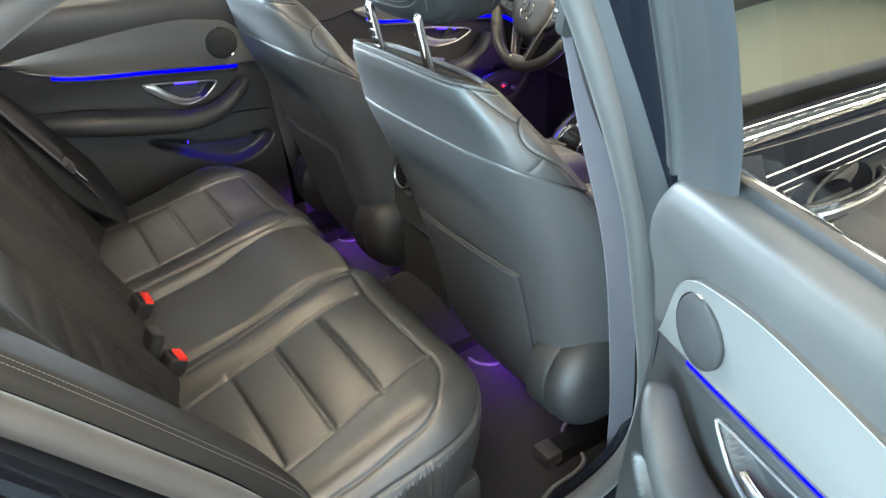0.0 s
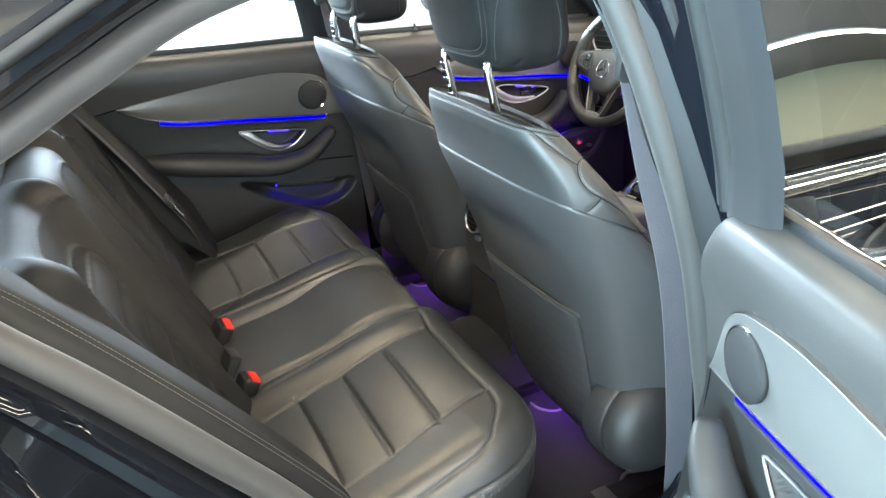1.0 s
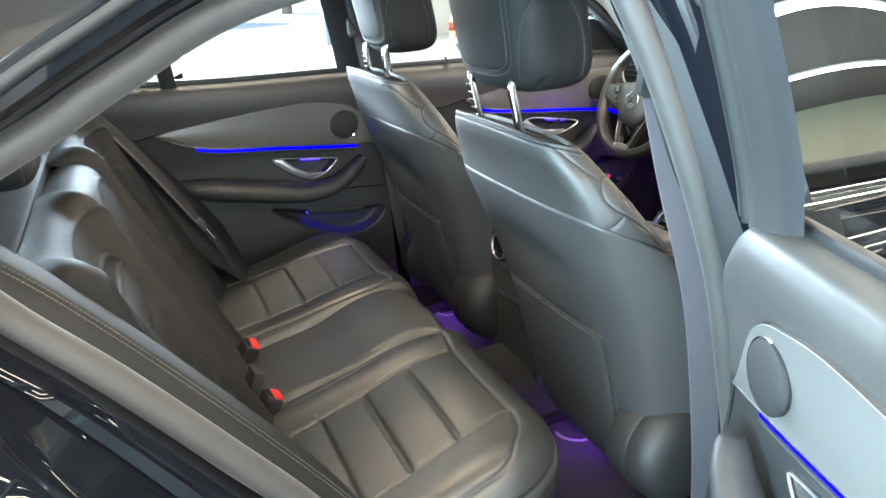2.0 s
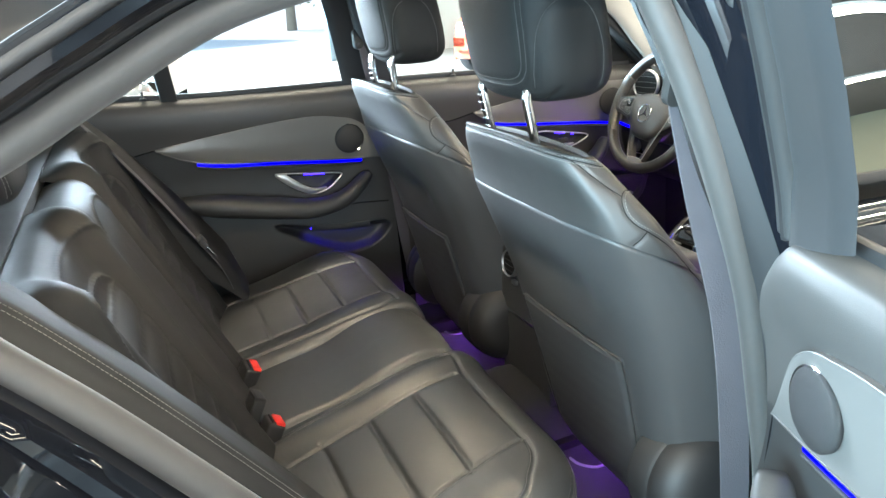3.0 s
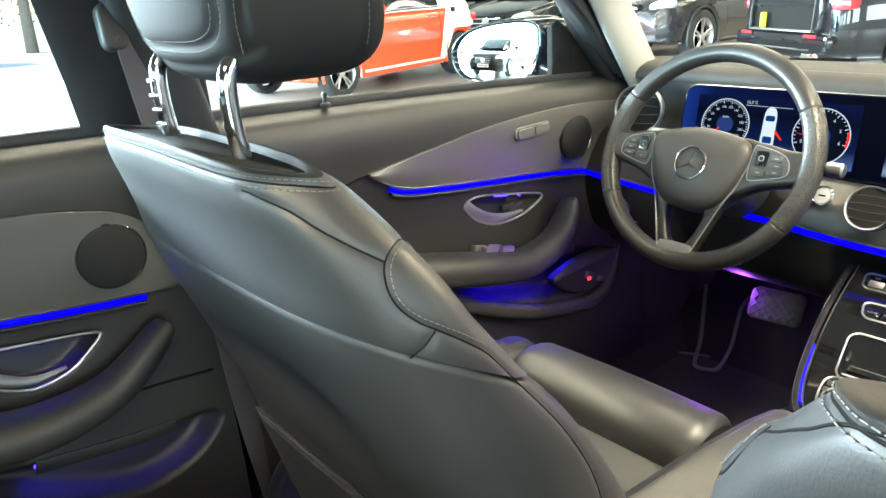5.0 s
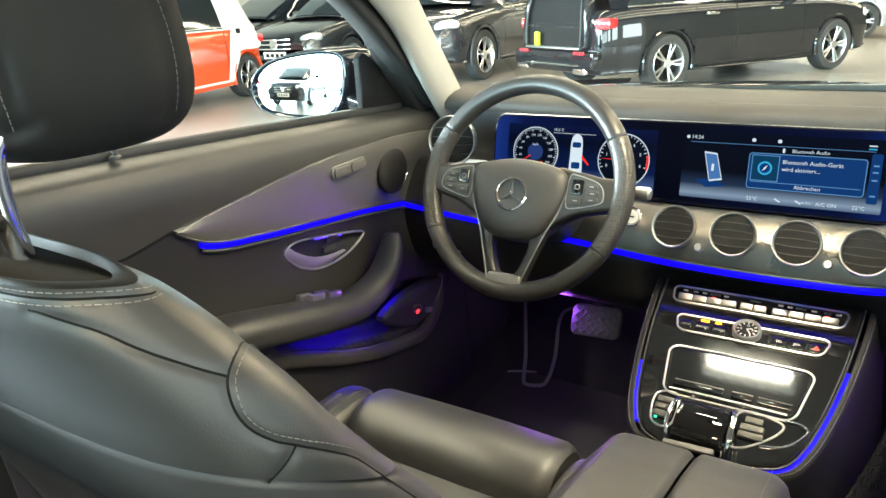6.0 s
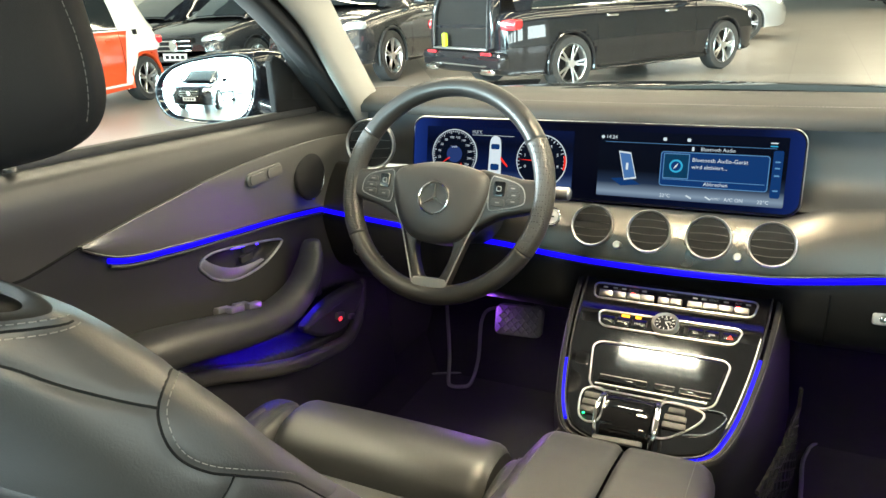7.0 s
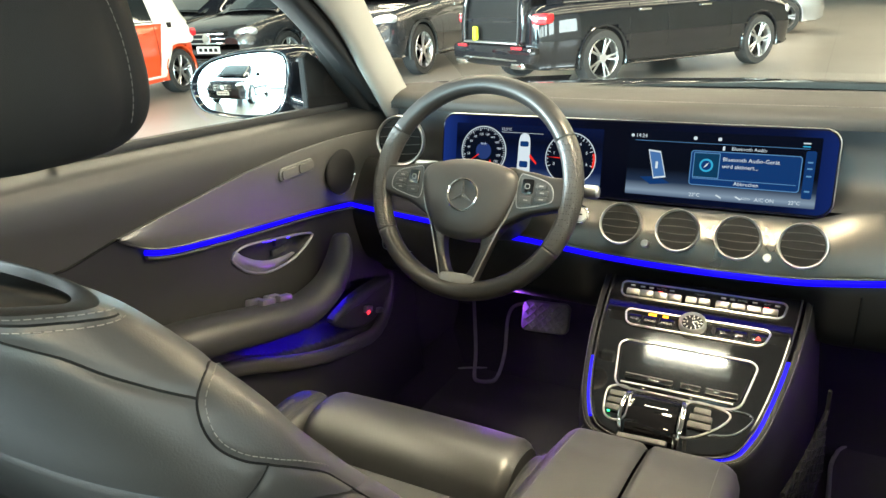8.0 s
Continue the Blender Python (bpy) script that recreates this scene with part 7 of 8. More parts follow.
floor_mat("floor_mat", [(0.238, 0.70), (0.243, 1.00), (0.245, 1.15), (0.252, 1.28), (0.30, 1.34), (0.52, 1.34), (0.60, 1.24), (0.62, 1.00), (0.60, 0.70)], 0.272, "dark carpet mat in the passenger footwell")
wall_f = add("firewall", grid([[(x, y, z) for x in np.linspace(-0.72, 0.72, 20)] for y, z in ((1.30, 0.27), (1.42, 0.33), (1.52, 0.45), (1.56, 0.62), (1.58, 0.9))], flip=True), CARPET)
tagged(wall_f, "dark carpeted toe board of the car", "car floor", kind="structure")
for x in (0.20, -0.52):
    led = thing("seat_lamp", (x, 0.27, 0.30), "small violet courtesy lamp under the front seat", "lamp", "courtesy lamps")
    add("lens", rbox((x, 0.262, 0.312), (0.010, 0.055, 0.008), 0.003, pose(0, 0, 0, 0, 0, 20)), PURPLE_LED, led)
    add("body", rbox((x - 0.012, 0.285, 0.300), (0.05, 0.075, 0.026), 0.008), BLACKOUT, led)

for s in (-1, 1):
    kick = add("kick_panel", grid([[(s * x, y, z) for y in (1.125, 1.25, 1.40, 1.60)] for x, z in ((0.735, 0.24), (0.725, 0.40), (0.72, 0.55), (0.74, 0.98))], flip=s > 0), CARPET)
    tagged(kick, "dark carpeted side wall of the footwell", "car floor", kind="structure")

# ---- unseen roof lamps, fixtures added for the warm cabin fill ----
def unseen_roof_lamp(y, z):
    th = thing("unseen_roof_lamp", (0, y, z), "unseen warm roof lamp added over the cabin", "lamp", "roof lamps")
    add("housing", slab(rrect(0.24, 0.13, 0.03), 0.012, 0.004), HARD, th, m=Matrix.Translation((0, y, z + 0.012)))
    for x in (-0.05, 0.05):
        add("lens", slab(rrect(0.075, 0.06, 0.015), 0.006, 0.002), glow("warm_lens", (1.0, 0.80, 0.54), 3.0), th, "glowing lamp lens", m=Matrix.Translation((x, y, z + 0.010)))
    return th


unseen_roof_lamp(0.72, 1.352)
unseen_roof_lamp(-0.28, 1.373)


# ---- pillars, glass and outside of the car ----
def pillars(sign):
    m = Matrix.Diagonal((sign, 1, 1, 1))
    a_p = thing("trim", (sign * 0.68, 1.1, 1.0), "beige cloth covered windscreen pillar", "pillar", kind="structure")
    path = spline([(0.715, 1.255, 0.955), (0.705, 1.18, 1.01), (0.683, 1.055, 1.13), (0.655, 0.915, 1.255), (0.615, 0.70, 1.365), (0.59, 0.55, 1.39)], 40)
    prof = spline([(0.052, 0.0, 0), (0.030, 0.022, 0), (-0.02, 0.026, 0), (-0.055, 0.012, 0), (-0.060, -0.012, 0), (0.0, -0.02, 0)], 28, closed=True)[:, :2]
    add("cover", sweep(path, prof * np.array([[-1, 1]]), up=(-1, 0.25, 0.15)), BEIGE, a_p, m=m, angle=180)
    add("outer_frame", sweep(path + V3((0.045, -0.055, -0.005)), rrect(0.055, 0.05, 0.012, 4), up=(-1, 0, 0)), RUBBER, a_p, "black pillar seal", m=m)
    add("outer_paint", sweep(path + V3((0.075, -0.005, 0.01)), rrect(0.10, 0.05, 0.016, 4), up=(-1, 0, 0)), PAINT, a_p, m=m)
    # middle pillar with its belt anchor
    b_p = thing("trim", (sign * 0.70, 0.12, 0.9), "grey cloth middle pillar with belt anchor", "pillar", kind="structure")
    cols = []
    for z in np.linspace(0.36, 1.37, 40):
        xo = float(np.interp(z, [0.36, 0.7, 0.95, 1.1, 1.25, 1.37], [0.735, 0.745, 0.732, 0.698, 0.655, 0.610]))
        yr = float(np.interp(z, [0.36, 0.5, 0.74, 0.92, 1.08, 1.24, 1.37], [0.190, 0.190, 0.160, 0.128, 0.080, 0.034, -0.002]))
        w = float(np.interp(z, [0.36, 0.7, 1.0, 1.2, 1.37], [0.10, 0.09, 0.075, 0.068, 0.075]))
        cols.append([(xo + 0.045, yr + 0.018, z), (xo + 0.018, yr + 0.003, z), (xo - 0.010, yr, z), (xo - 0.024, yr + 0.010, z), (xo - 0.028, yr + w * 0.5, z), (xo - 0.024, yr + w, z), (xo + 0.01, yr + w + 0.012, z), (xo + 0.05, yr + w + 0.01, z)])
    rows = [spline(c, 30) for c in cols]
    add("cover", grid(rows, flip=True), GREY_TRIM, b_p, "grey soft pillar cover", m=m, angle=180)
    add("pillar_steel", grid([[(c[0][0], c[0][1], c[0][2]), (c[0][0] + 0.05, c[0][1] + 0.02, c[0][2]), (c[0][0] + 0.055, c[0][1] + 0.08, c[0][2]), c[-1]] for c in cols], flip=False), PAINT, b_p, "black painted pillar steel", m=m)
    ma = axes((0.668, 0.045, 1.190), (0, 1, 0), (0.2, 0, 0.98), (-0.98, 0, 0.2))
    add("belt_anchor", slab(rrect(0.030, 0.055, 0.012), 0.016, 0.005), HARD, b_p, "black belt anchor", m=m @ ma)
    belt = spline([(0.655, 0.062, 1.185), (0.672, 0.085, 1.05), (0.698, 0.125, 0.85), (0.71, 0.15, 0.6), (0.70, 0.17, 0.42)], 40)
    add("webbing", sweep(belt, rrect(0.046, 0.0024, 0.001, 2), up=(-1, 0.3, 0)), BELT, b_p, "grey belt webbing", m=m)
    # rear quarter pillar inside
    c_p = thing("trim", (sign * 0.66, -0.85, 1.1), "grey cloth rear roof pillar", "pillar", kind="structure")
    rows = []
    for t in np.linspace(0, 1, 12):
        rows.append([(0.735 - 0.13 * t, -0.735 - 0.02 * t + 0.20 * t * t, 1.10 + 0.24 * t), (0.70 - 0.12 * t, -0.85 + 0.12 * t, 1.10 + 0.25 * t), (0.66 - 0.10 * t, -1.05 + 0.10 * t, 1.08 + 0.26 * t), (0.62 - 0.06 * t, -1.22 + 0.12 * t, 1.06 + 0.28 * t)])
    add("cover", grid([spline(r, 20) for r in rows], flip=True), GREY_TRIM, c_p, m=m, angle=180)
    # painted body behind the rear door and the front wing
    rows = []
    for z in np.linspace(0.30, 1.08, 24):
        r = []
        for y in np.linspace(-2.4, float(np.interp(z, [0.30, 0.50, 0.635, 0.763, 0.869, 0.985, 1.08], [-0.42, -0.44, -0.50, -0.575, -0.65, -0.74, -0.84])), 40):
            arch = (y + 1.13) ** 2 + (z - 0.30) ** 2
            x = outer_x(z) - 0.10 * max(0, (-y - 1.5) / 0.9) ** 2 + 0.012 * math.exp(-(math.sqrt(arch) - 0.37) ** 2 / 0.004)
            r.append((x, y, z))
        rows.append(r)
    wing = thing("body_panel", (sign * 0.9, -1.3, 0.4), "gloss black painted rear wing", "car body", kind="structure")
    add("skin", grid(rows), PAINT, wing, m=m, angle=180)
    shoulder = []
    for y in np.linspace(-2.3, -0.74, 30):
        k = np.clip((y + 2.3) / 1.5, 0, 1)
        shoulder.append([(outer_x(1.08) - 0.10 * max(0, (-y - 1.5) / 0.9) ** 2, y, 1.08), (0.81, y, 1.10), (0.755, y, 1.11 + 0.03 * k), (0.70, y, 1.13 + 0.16 * max(0, (y + 1.45) / 0.7)), (0.62, y, 1.13 + 0.28 * max(0, (y + 1.45) / 0.7))])
    add("shoulder", grid([spline(s_, 16) for s_ in shoulder], flip=False), PAINT, wing, m=m, angle=180)
    fw = thing("body_panel", (sign * 0.9, 1.8, 0.4), "gloss black painted front wing", "car body", kind="structure")
    rows = [[(outer_x(min(z, 1.04)) - 0.16 * max(0, (y - 1.6) / 0.8) ** 2, y, z - 0.10 * max(0, (y - 1.3) / 1.1)) for y in np.linspace(1.22, 2.4, 30)] for z in np.linspace(0.32, 1.02, 20)]
    add("skin", grid(rows), PAINT, fw, m=m, angle=180)
    sill = thing("body_panel", (sign * 0.86, 0, 0.3), "black painted door sill with a step plate", "car body", kind="structure")
    add("sill", sweep([(0.82, -0.42, 0.31), (0.82, 0.3, 0.31), (0.82, 1.25, 0.31)], rrect(0.12, 0.16, 0.03, 5), up=(0, 0, 1)), PAINT, sill, m=m)
    add("step_plate", rbox((0.795, -0.10, 0.3915), (0.055, 0.42, 0.004), 0.001), SATIN, sill, "brushed silver step plate", m=m)
    return b_p


pillars(1)
pillars(-1)
lid_rows = []
for y in np.linspace(1.62, 2.75, 24):
    k = (y - 1.62) / 1.13
    lid_rows.append([(x, y - 0.10 * (x / 0.8) ** 2 * k, 0.975 - 0.14 * k ** 1.5 + 0.02 * (1 - (x / 0.8) ** 2)) for x in np.linspace(-0.80, 0.80, 30)])
bonnet = add("bonnet", grid(lid_rows), PAINT)
tagged(bonnet, "gloss black painted bonnet", "car body", kind="structure")
cowl = add("cowl", sweep([(x, 1.66 - 0.05 * (x / 0.75) ** 2, 0.978) for x in np.linspace(-0.75, 0.75, 24)], rrect(0.09, 0.022, 0.008, 3), up=(0, 0, 1)), RUBBER)
tagged(cowl, "black plastic windscreen cowl", "car body", kind="structure")
ws = []
for t in np.linspace(0, 1, 14):
    ws.append([(x * (0.735 - 0.14 * t) / 0.735, 1.66 - 0.05 * (x / 0.735) ** 2 * (1 - t) - 0.86 * t - 0.05 * (x / 0.735) ** 2 * t, 0.98 + 0.41 * t ** 0.92 + 0.0 * x) for x in np.linspace(-0.735, 0.735, 20)])
screen = add("window_1", grid(ws), GLASS)
screen.visible_shadow = False
tagged(screen, "clear curved windscreen", "windscreen", kind="structure")
rw = []
for t in np.linspace(0, 1, 10):
    rw.append([(x * (0.60 + 0.06 * (1 - t)), -1.62 + 0.52 * t, 1.10 + 0.27 * t) for x in np.linspace(-1, 1, 12)])
back_glass = add("window_2", grid(rw, flip=True), TINTED)
back_glass.visible_shadow = True
tagged(back_glass, "unseen rear windscreen tinted to cut light", "windscreen", kind="structure")
# tail and nose panels that close the body
for end, top, word in ((-1, 1.065, "tail"), (1, 0.90, "nose")):
    shut = add("body_panel", grid([[(a * (0.80 + 0.08 * math.sin(math.pi * (z - 0.30) / (top - 0.30))), end * (2.31 + 0.10 * math.sin(math.pi * (z - 0.30) / (top - 0.30)) * (1 - 0.7 * a * a)), z) for a in np.linspace(-1, 1, 24)]
                                   for z in np.linspace(0.30, top, 16)]), PAINT, angle=180)
    tagged(shut, "gloss black painted %s panel of the car" % word, "car body", kind="structure")
boot = add("boot_lid", grid([[(x, y, 1.10 - 0.06 * max(0, (-y - 1.6)) ** 2 + 0.01 * (1 - x * x)) for x in np.linspace(-0.72, 0.72, 16)] for y in np.linspace(-2.3, -1.60, 12)]), PAINT)
tagged(boot, "gloss black painted boot lid", "car body", kind="structure")
under = add("underbody", grid([[(x, y, 0.20) for x in (-0.85, 0, 0.85)] for y in (-2.2, 0, 2.4)], flip=True), BLACKOUT)
tagged(under, "dark underbody of the car", "car body", kind="structure")
for x in (-0.78, 0.78):
    for y in (-1.13, 1.80):
        w = thing("road_wheel", (x, y, 0), "black tyre with a silver alloy rim", "wheel", "wheels of the black saloon")
        mwx = axes((x, y, 0.335), (0, 1, 0), (0, 0, 1), (1 if x > 0 else -1, 0, 0)) if x > 0 else axes((x, y, 0.335), (0, 0, 1), (0, 1, 0), (-1, 0, 0))
        add("tyre", lathe([(0.23, -0.10), (0.32, -0.11), (0.335, -0.09), (0.335, 0.09), (0.32, 0.11), (0.23, 0.10)], 40, mwx), RUBBER, w)
        add("rim", lathe([(0.23, 0.08), (0.20, 0.06), (0.05, 0.07), (0, 0.07)], 40, mwx), SATIN, w)

# door mirror on the driver side
mirror = thing("door_mirror", (-0.86, 1.10, 1.0), "gloss black door mirror with bright glass", "car mirror")
sh_m = []
face = spline([(-1.162, 0, 1.060), (-1.145, 0, 1.005), (-1.08, 0, 0.985), (-0.975, 0, 0.984), (-0.935, 0, 1.02), (-0.920, 0, 1.09), (-0.935, 0, 1.128), (-1.02, 0, 1.130), (-1.12, 0, 1.108)], 64, closed=True)
fc = face.mean(0)
for s, dy in ((0.93, 0.004), (0.96, -0.006), (1.0, -0.008), (1.05, 0.004), (1.09, 0.03), (1.08, 0.07), (0.95, 0.12), (0.65, 0.15), (0.2, 0.16)):
    q = fc + (face - fc) * s
    q[:, 1] = 1.050 + dy + 0.257 * (q[:, 0] + 1.04) + 0.034 * (q[:, 2] - 1.06)
    sh_m.append(q)
add("housing", grid(sh_m, closed_u=True, cap=True), PAINT, mirror, "gloss black housing", angle=180)
MIRR = material("mirror_glass", (0.95, 0.97, 0.98), 0.015, metal=1.0, var=0.0)
g0 = fc + (face - fc) * 0.90
gl_rows = []
for s in np.linspace(1, 0.001, 14):
    q = fc + (g0 - fc) * s
    q[:, 1] = 1.049 - 0.42 * (0.012 - (q[:, 0] - fc[0]) ** 2 - (q[:, 2] - fc[2]) ** 2) + 0.257 * (q[:, 0] + 1.04) + 0.034 * (q[:, 2] - 1.06)
    gl_rows.append(q)
add("mirror_glass", grid(gl_rows, closed_u=True, cap=False, flip=True), MIRR, mirror, "bright mirror glass", angle=180)
add("foot", sweep(spline([(-0.775, 1.10, 1.005), (-0.84, 1.10, 1.003), (-0.93, 1.11, 1.02)], 12), rrect(0.06, 0.035, 0.012, 4), up=(0, 0, 1)), PAINT, mirror)


# ---- the showroom ----
def tiled(name, base, size, joint, rough):
    m = material(name, base, rough, var=0.10, var_scale=0.5, rough_var=0.02)
    nt = m.node_tree
    b = nt.nodes["Principled BSDF"]
    tc = nt.nodes.new("ShaderNodeTexCoord")
    br = nt.nodes.new("ShaderNodeTexBrick")
    br.offset = 0.0
    br.inputs["Scale"].default_value = 1.0
    br.inputs["Brick Width"].default_value, br.inputs["Row Height"].default_value = size, size
    br.inputs["Mortar Size"].default_value = 0.006
    br.inputs["Color1"].default_value = (*base, 1)
    br.inputs["Color2"].default_value = (*[c * 0.93 for c in base], 1)
    br.inputs["Mortar"].default_value = (*joint, 1)
    nt.links.new(tc.outputs["Object"], br.inputs["Vector"])
    old = b.inputs["Base Color"].links[0].from_socket
    mx = nt.nodes.new("ShaderNodeMix")
    mx.data_type, mx.blend_type = "RGBA", "MULTIPLY"
    mx.inputs[0].default_value = 1.0
    gain = nt.nodes.new("ShaderNodeMix")
    gain.data_type, gain.blend_type = "RGBA", "DIVIDE"
    gain.inputs[0].default_value = 1.0
    gain.inputs[7].default_value = (*base, 1)
    nt.links.new(br.outputs["Color"], gain.inputs[6])
    nt.links.new(old, mx.inputs[6])
    nt.links.new(gain.outputs[2], mx.inputs[7])
    nt.links.new(mx.outputs[2], b.inputs["Base Color"])
    return m


FLOOR = tiled("grey_showroom_tiles", (0.21, 0.198, 0.182), 0.9, (0.13, 0.12, 0.11), 0.30)
WALL = material("white_render", (0.36, 0.35, 0.32), 0.8, var=0.06, var_scale=0.7, grain=0.2, grain_scale=60)
OLIVE = material("olive_wall_paint", (0.13, 0.125, 0.085), 0.8, var=0.1, var_scale=0.7)
DARK_ROOF = material("dark_ceiling_paint", (0.07, 0.068, 0.065), 0.8, var=0.1, var_scale=0.7)
YARD = material("pale_concrete_yard", (0.55, 0.55, 0.53), 0.85, var=0.12, var_scale=0.3, grain=0.5, grain_scale=20)
SLATE = material("slate_blue_metal", (0.16, 0.22, 0.26), 0.5, metal=0.2, var=0.08, var_scale=2)
SHEET = material("pale_corrugated_sheet", (0.58, 0.62, 0.60), 0.6, var=0.1, var_scale=1.0)
ground = add("ground", grid([[(x, y, 0) for x in (-13.0, 0, 12)] for y in (-13, 10, 46)]), FLOOR, smooth=False)
tagged(ground, "pale grey tiled showroom floor", "floor", kind="structure")
yard = add("pavement", grid([[(x, y, -0.012) for x in (-400, -60, -13, 60, 400)] for y in (-400, -60, 0, 60, 400)]), YARD, smooth=False)
tagged(yard, "sunlit pale concrete yard outside", "ground", kind="structure")
for n, c, s in (("wall_north", (-0.5, 46.1, 2.4), (25.2, 0.2, 4.8)), ("wall_east", (12.1, 27.75, 2.4), (0.2, 36.5, 4.8)), ("wall_east_foot", (12.1, -2.0, 0.45), (0.2, 23.0, 0.9)), ("wall_east_top", (12.1, -2.0, 3.7), (0.2, 23.0, 2.2)), ("wall_west", (-13.1, 24.7, 2.4), (0.2, 42.8, 4.8))):
    tagged(add(n, rbox(c, s, 0), OLIVE if n == "wall_east" else WALL, smooth=False), "plain painted showroom wall", "wall", kind="structure")
lintel = add("wall_lintel", rbox((-13.1, -4.9, 4.4), (0.2, 16.4, 0.8), 0), WALL, smooth=False)
tagged(lintel, "pale wall above the wide gate opening", "wall", kind="structure")
hall_ceiling = add("ceiling", rbox((-0.5, 16.5, 4.95), (25.6, 59.6, 0.3), 0), DARK_ROOF, smooth=False)
tagged(hall_ceiling, "dark painted showroom ceiling", "ceiling", kind="structure")
# gate jamb
jamb = thing("door_5", (-12.95, 3.3, 0), "slate blue steel gate jamb with a sensor box", "gate", kind="structure")
add("post", rbox((-12.98, 3.22, 2.0), (0.22, 0.10, 4.0), 0.01), SLATE, jamb)
add("post", rbox((-12.92, 3.62, 2.0), (0.16, 0.30, 4.0), 0.01), SLATE, jamb)
add("rail", rbox((-12.90, 3.40, 2.0), (0.06, 0.06, 4.0), 0.01), ALU, jamb)
add("sensor", rbox((-12.84, 3.36, 0.75), (0.05, 0.09, 0.12), 0.01), BLACKOUT, jamb, "small black sensor box")
# glazed front behind the car
for i in range(12):
    x = -13 + 25 / 11 * i
    tagged(add("window_3", rbox((x, -13.0, 2.4), (0.09, 0.12, 4.8), 0.01), SLATE, smooth=False), "slender dark mullion of the glazed front", "window frame", kind="structure")
for z in (0.05, 2.9, 4.7):
    tagged(add("window_4", rbox((-0.5, -13.0, z), (25, 0.10, 0.09), 0.01), SLATE, smooth=False), "dark transom of the glazed front", "window frame", kind="structure")
pane = add("window_5", grid([[(x, -13.0, z) for x in (-13, 12)] for z in (0, 4.8)]), GLASS, smooth=False)
pane.visible_shadow = False
tagged(pane, "large clear showroom glazing", "window", kind="structure")
edges = [-13.5] + [v for y in SIDE_WINDOWS for v in (y - 1.15, y + 1.15)] + [9.5]
for y0, y1 in zip(edges[::2], edges[1::2]):
    tagged(add("wall_pier", rbox((12.1, (y0 + y1) / 2, 1.75), (0.2, y1 - y0, 1.7), 0), WALL, smooth=False), "pale wall pier between two windows", "wall", kind="structure")
for y in SIDE_WINDOWS:
    w6 = thing("window_6", (12.1, y, 0.9), "dark framed showroom window", "window", kind="structure")
    for z in (0.93, 2.57):
        add("window_frame", rbox((12.05, y, z), (0.08, 2.3, 0.06), 0.01), SLATE, w6)
    for dy in (-1.12, -0.37, 0.37, 1.12):
        add("window_frame", rbox((12.05, y + dy, 1.75), (0.08, 0.06, 1.58), 0.01), SLATE, w6)
# neighbouring building and tree in the yard
shed = thing("neighbour_shed", (-25, -7, 0), "pale corrugated metal shed across the yard", "building")
add("wall", rbox((-25.5, -9.0, 3.0), (1.0, 22, 6.0), 0.02), SHEET, shed)
for i in range(44):
    add("rib", rbox((-24.98, 1.9 - 0.5 * i, 3.0), (0.05, 0.06, 6.0), 0.01), SHEET, shed)
add("box", rbox((-24.9, -3.6, 2.0), (0.3, 1.0, 1.3), 0.03), WHITE_P, shed, "white meter box")
LEAF = material("green_leaves", (0.07, 0.12, 0.035), 0.6, var=0.4, var_scale=3)
BARK = material("grey_bark", (0.16, 0.13, 0.10), 0.9, var=0.3, var_scale=8, grain=1.0, grain_scale=40)
tree = thing("tree", (-26.5, 5.4, 0), "slim street tree with light foliage in the yard", "tree")
add("trunk", tube([(-26.5, 5.4, -0.05), (-26.45, 5.45, 1.5), (-26.55, 5.4, 3.2), (-26.4, 5.5, 5.0)], [0.20, 0.16, 0.13, 0.07], 12), BARK, tree)
rng = np.random.default_rng(5)
for k in range(9):
    a, z0 = rng.uniform(0, 6.28), rng.uniform(1.8, 4.2)
    add("limb", tube([(-26.5, 5.4, z0), (-26.5 + 0.6 * math.cos(a), 5.4 + 0.6 * math.sin(a), z0 + 0.4), (-26.5 + 1.5 * math.cos(a), 5.4 + 1.5 * math.sin(a), z0 + 0.5)], [0.05, 0.035, 0.012], 6), BARK, tree)
lv, lf = [], []
for k in range(2600):
    a, r, z = rng.uniform(0, 6.28), 1.9 * math.sqrt(rng.uniform(0, 1)), rng.normal(3.6, 1.2)
    c = V3((-26.5 + r * math.cos(a), 5.4 + r * math.sin(a), max(0.9, z)))
    u, w = rng.normal(size=3), rng.normal(size=3)
    u /= np.linalg.norm(u)
    w -= u * (u @ w)
    w /= np.linalg.norm(w)
    n = len(lv)
    lv += [c, c + 0.06 * u + 0.03 * w, c + 0.13 * u, c + 0.06 * u - 0.03 * w]
    lf.append((n, n + 1, n + 2, n + 3))
tagged(add("crown", (lv, lf), LEAF, tree, smooth=False), kind="stuff")

# ---- cars in the hall ----
GLASSD = material("dark_tinted_car_glass", (0.012, 0.016, 0.018), 0.06, spec=0.6, coat=1.0, coat_rough=0.02, var=0.2)
TYRE = material("tyre_rubber", (0.022, 0.022, 0.023), 0.75, var=0.2, var_scale=20, grain=0.4, grain_scale=120)
ALLOY = material("bright_alloy", (0.62, 0.62, 0.63), 0.30, metal=1.0, var=0.05, var_scale=9)
LAMP = material("clear_headlamp", (0.55, 0.58, 0.60), 0.12, metal=0.6, var=0.35, var_scale=30, coat=1.0)
TAIL = material("red_tail_lamp", (0.55, 0.02, 0.03), 0.15, var=0.2, var_scale=20, coat=1.0)
WHITE_PAINT = material("white_car_paint", (0.72, 0.72, 0.70), 0.3, var=0.04, coat=1.0)
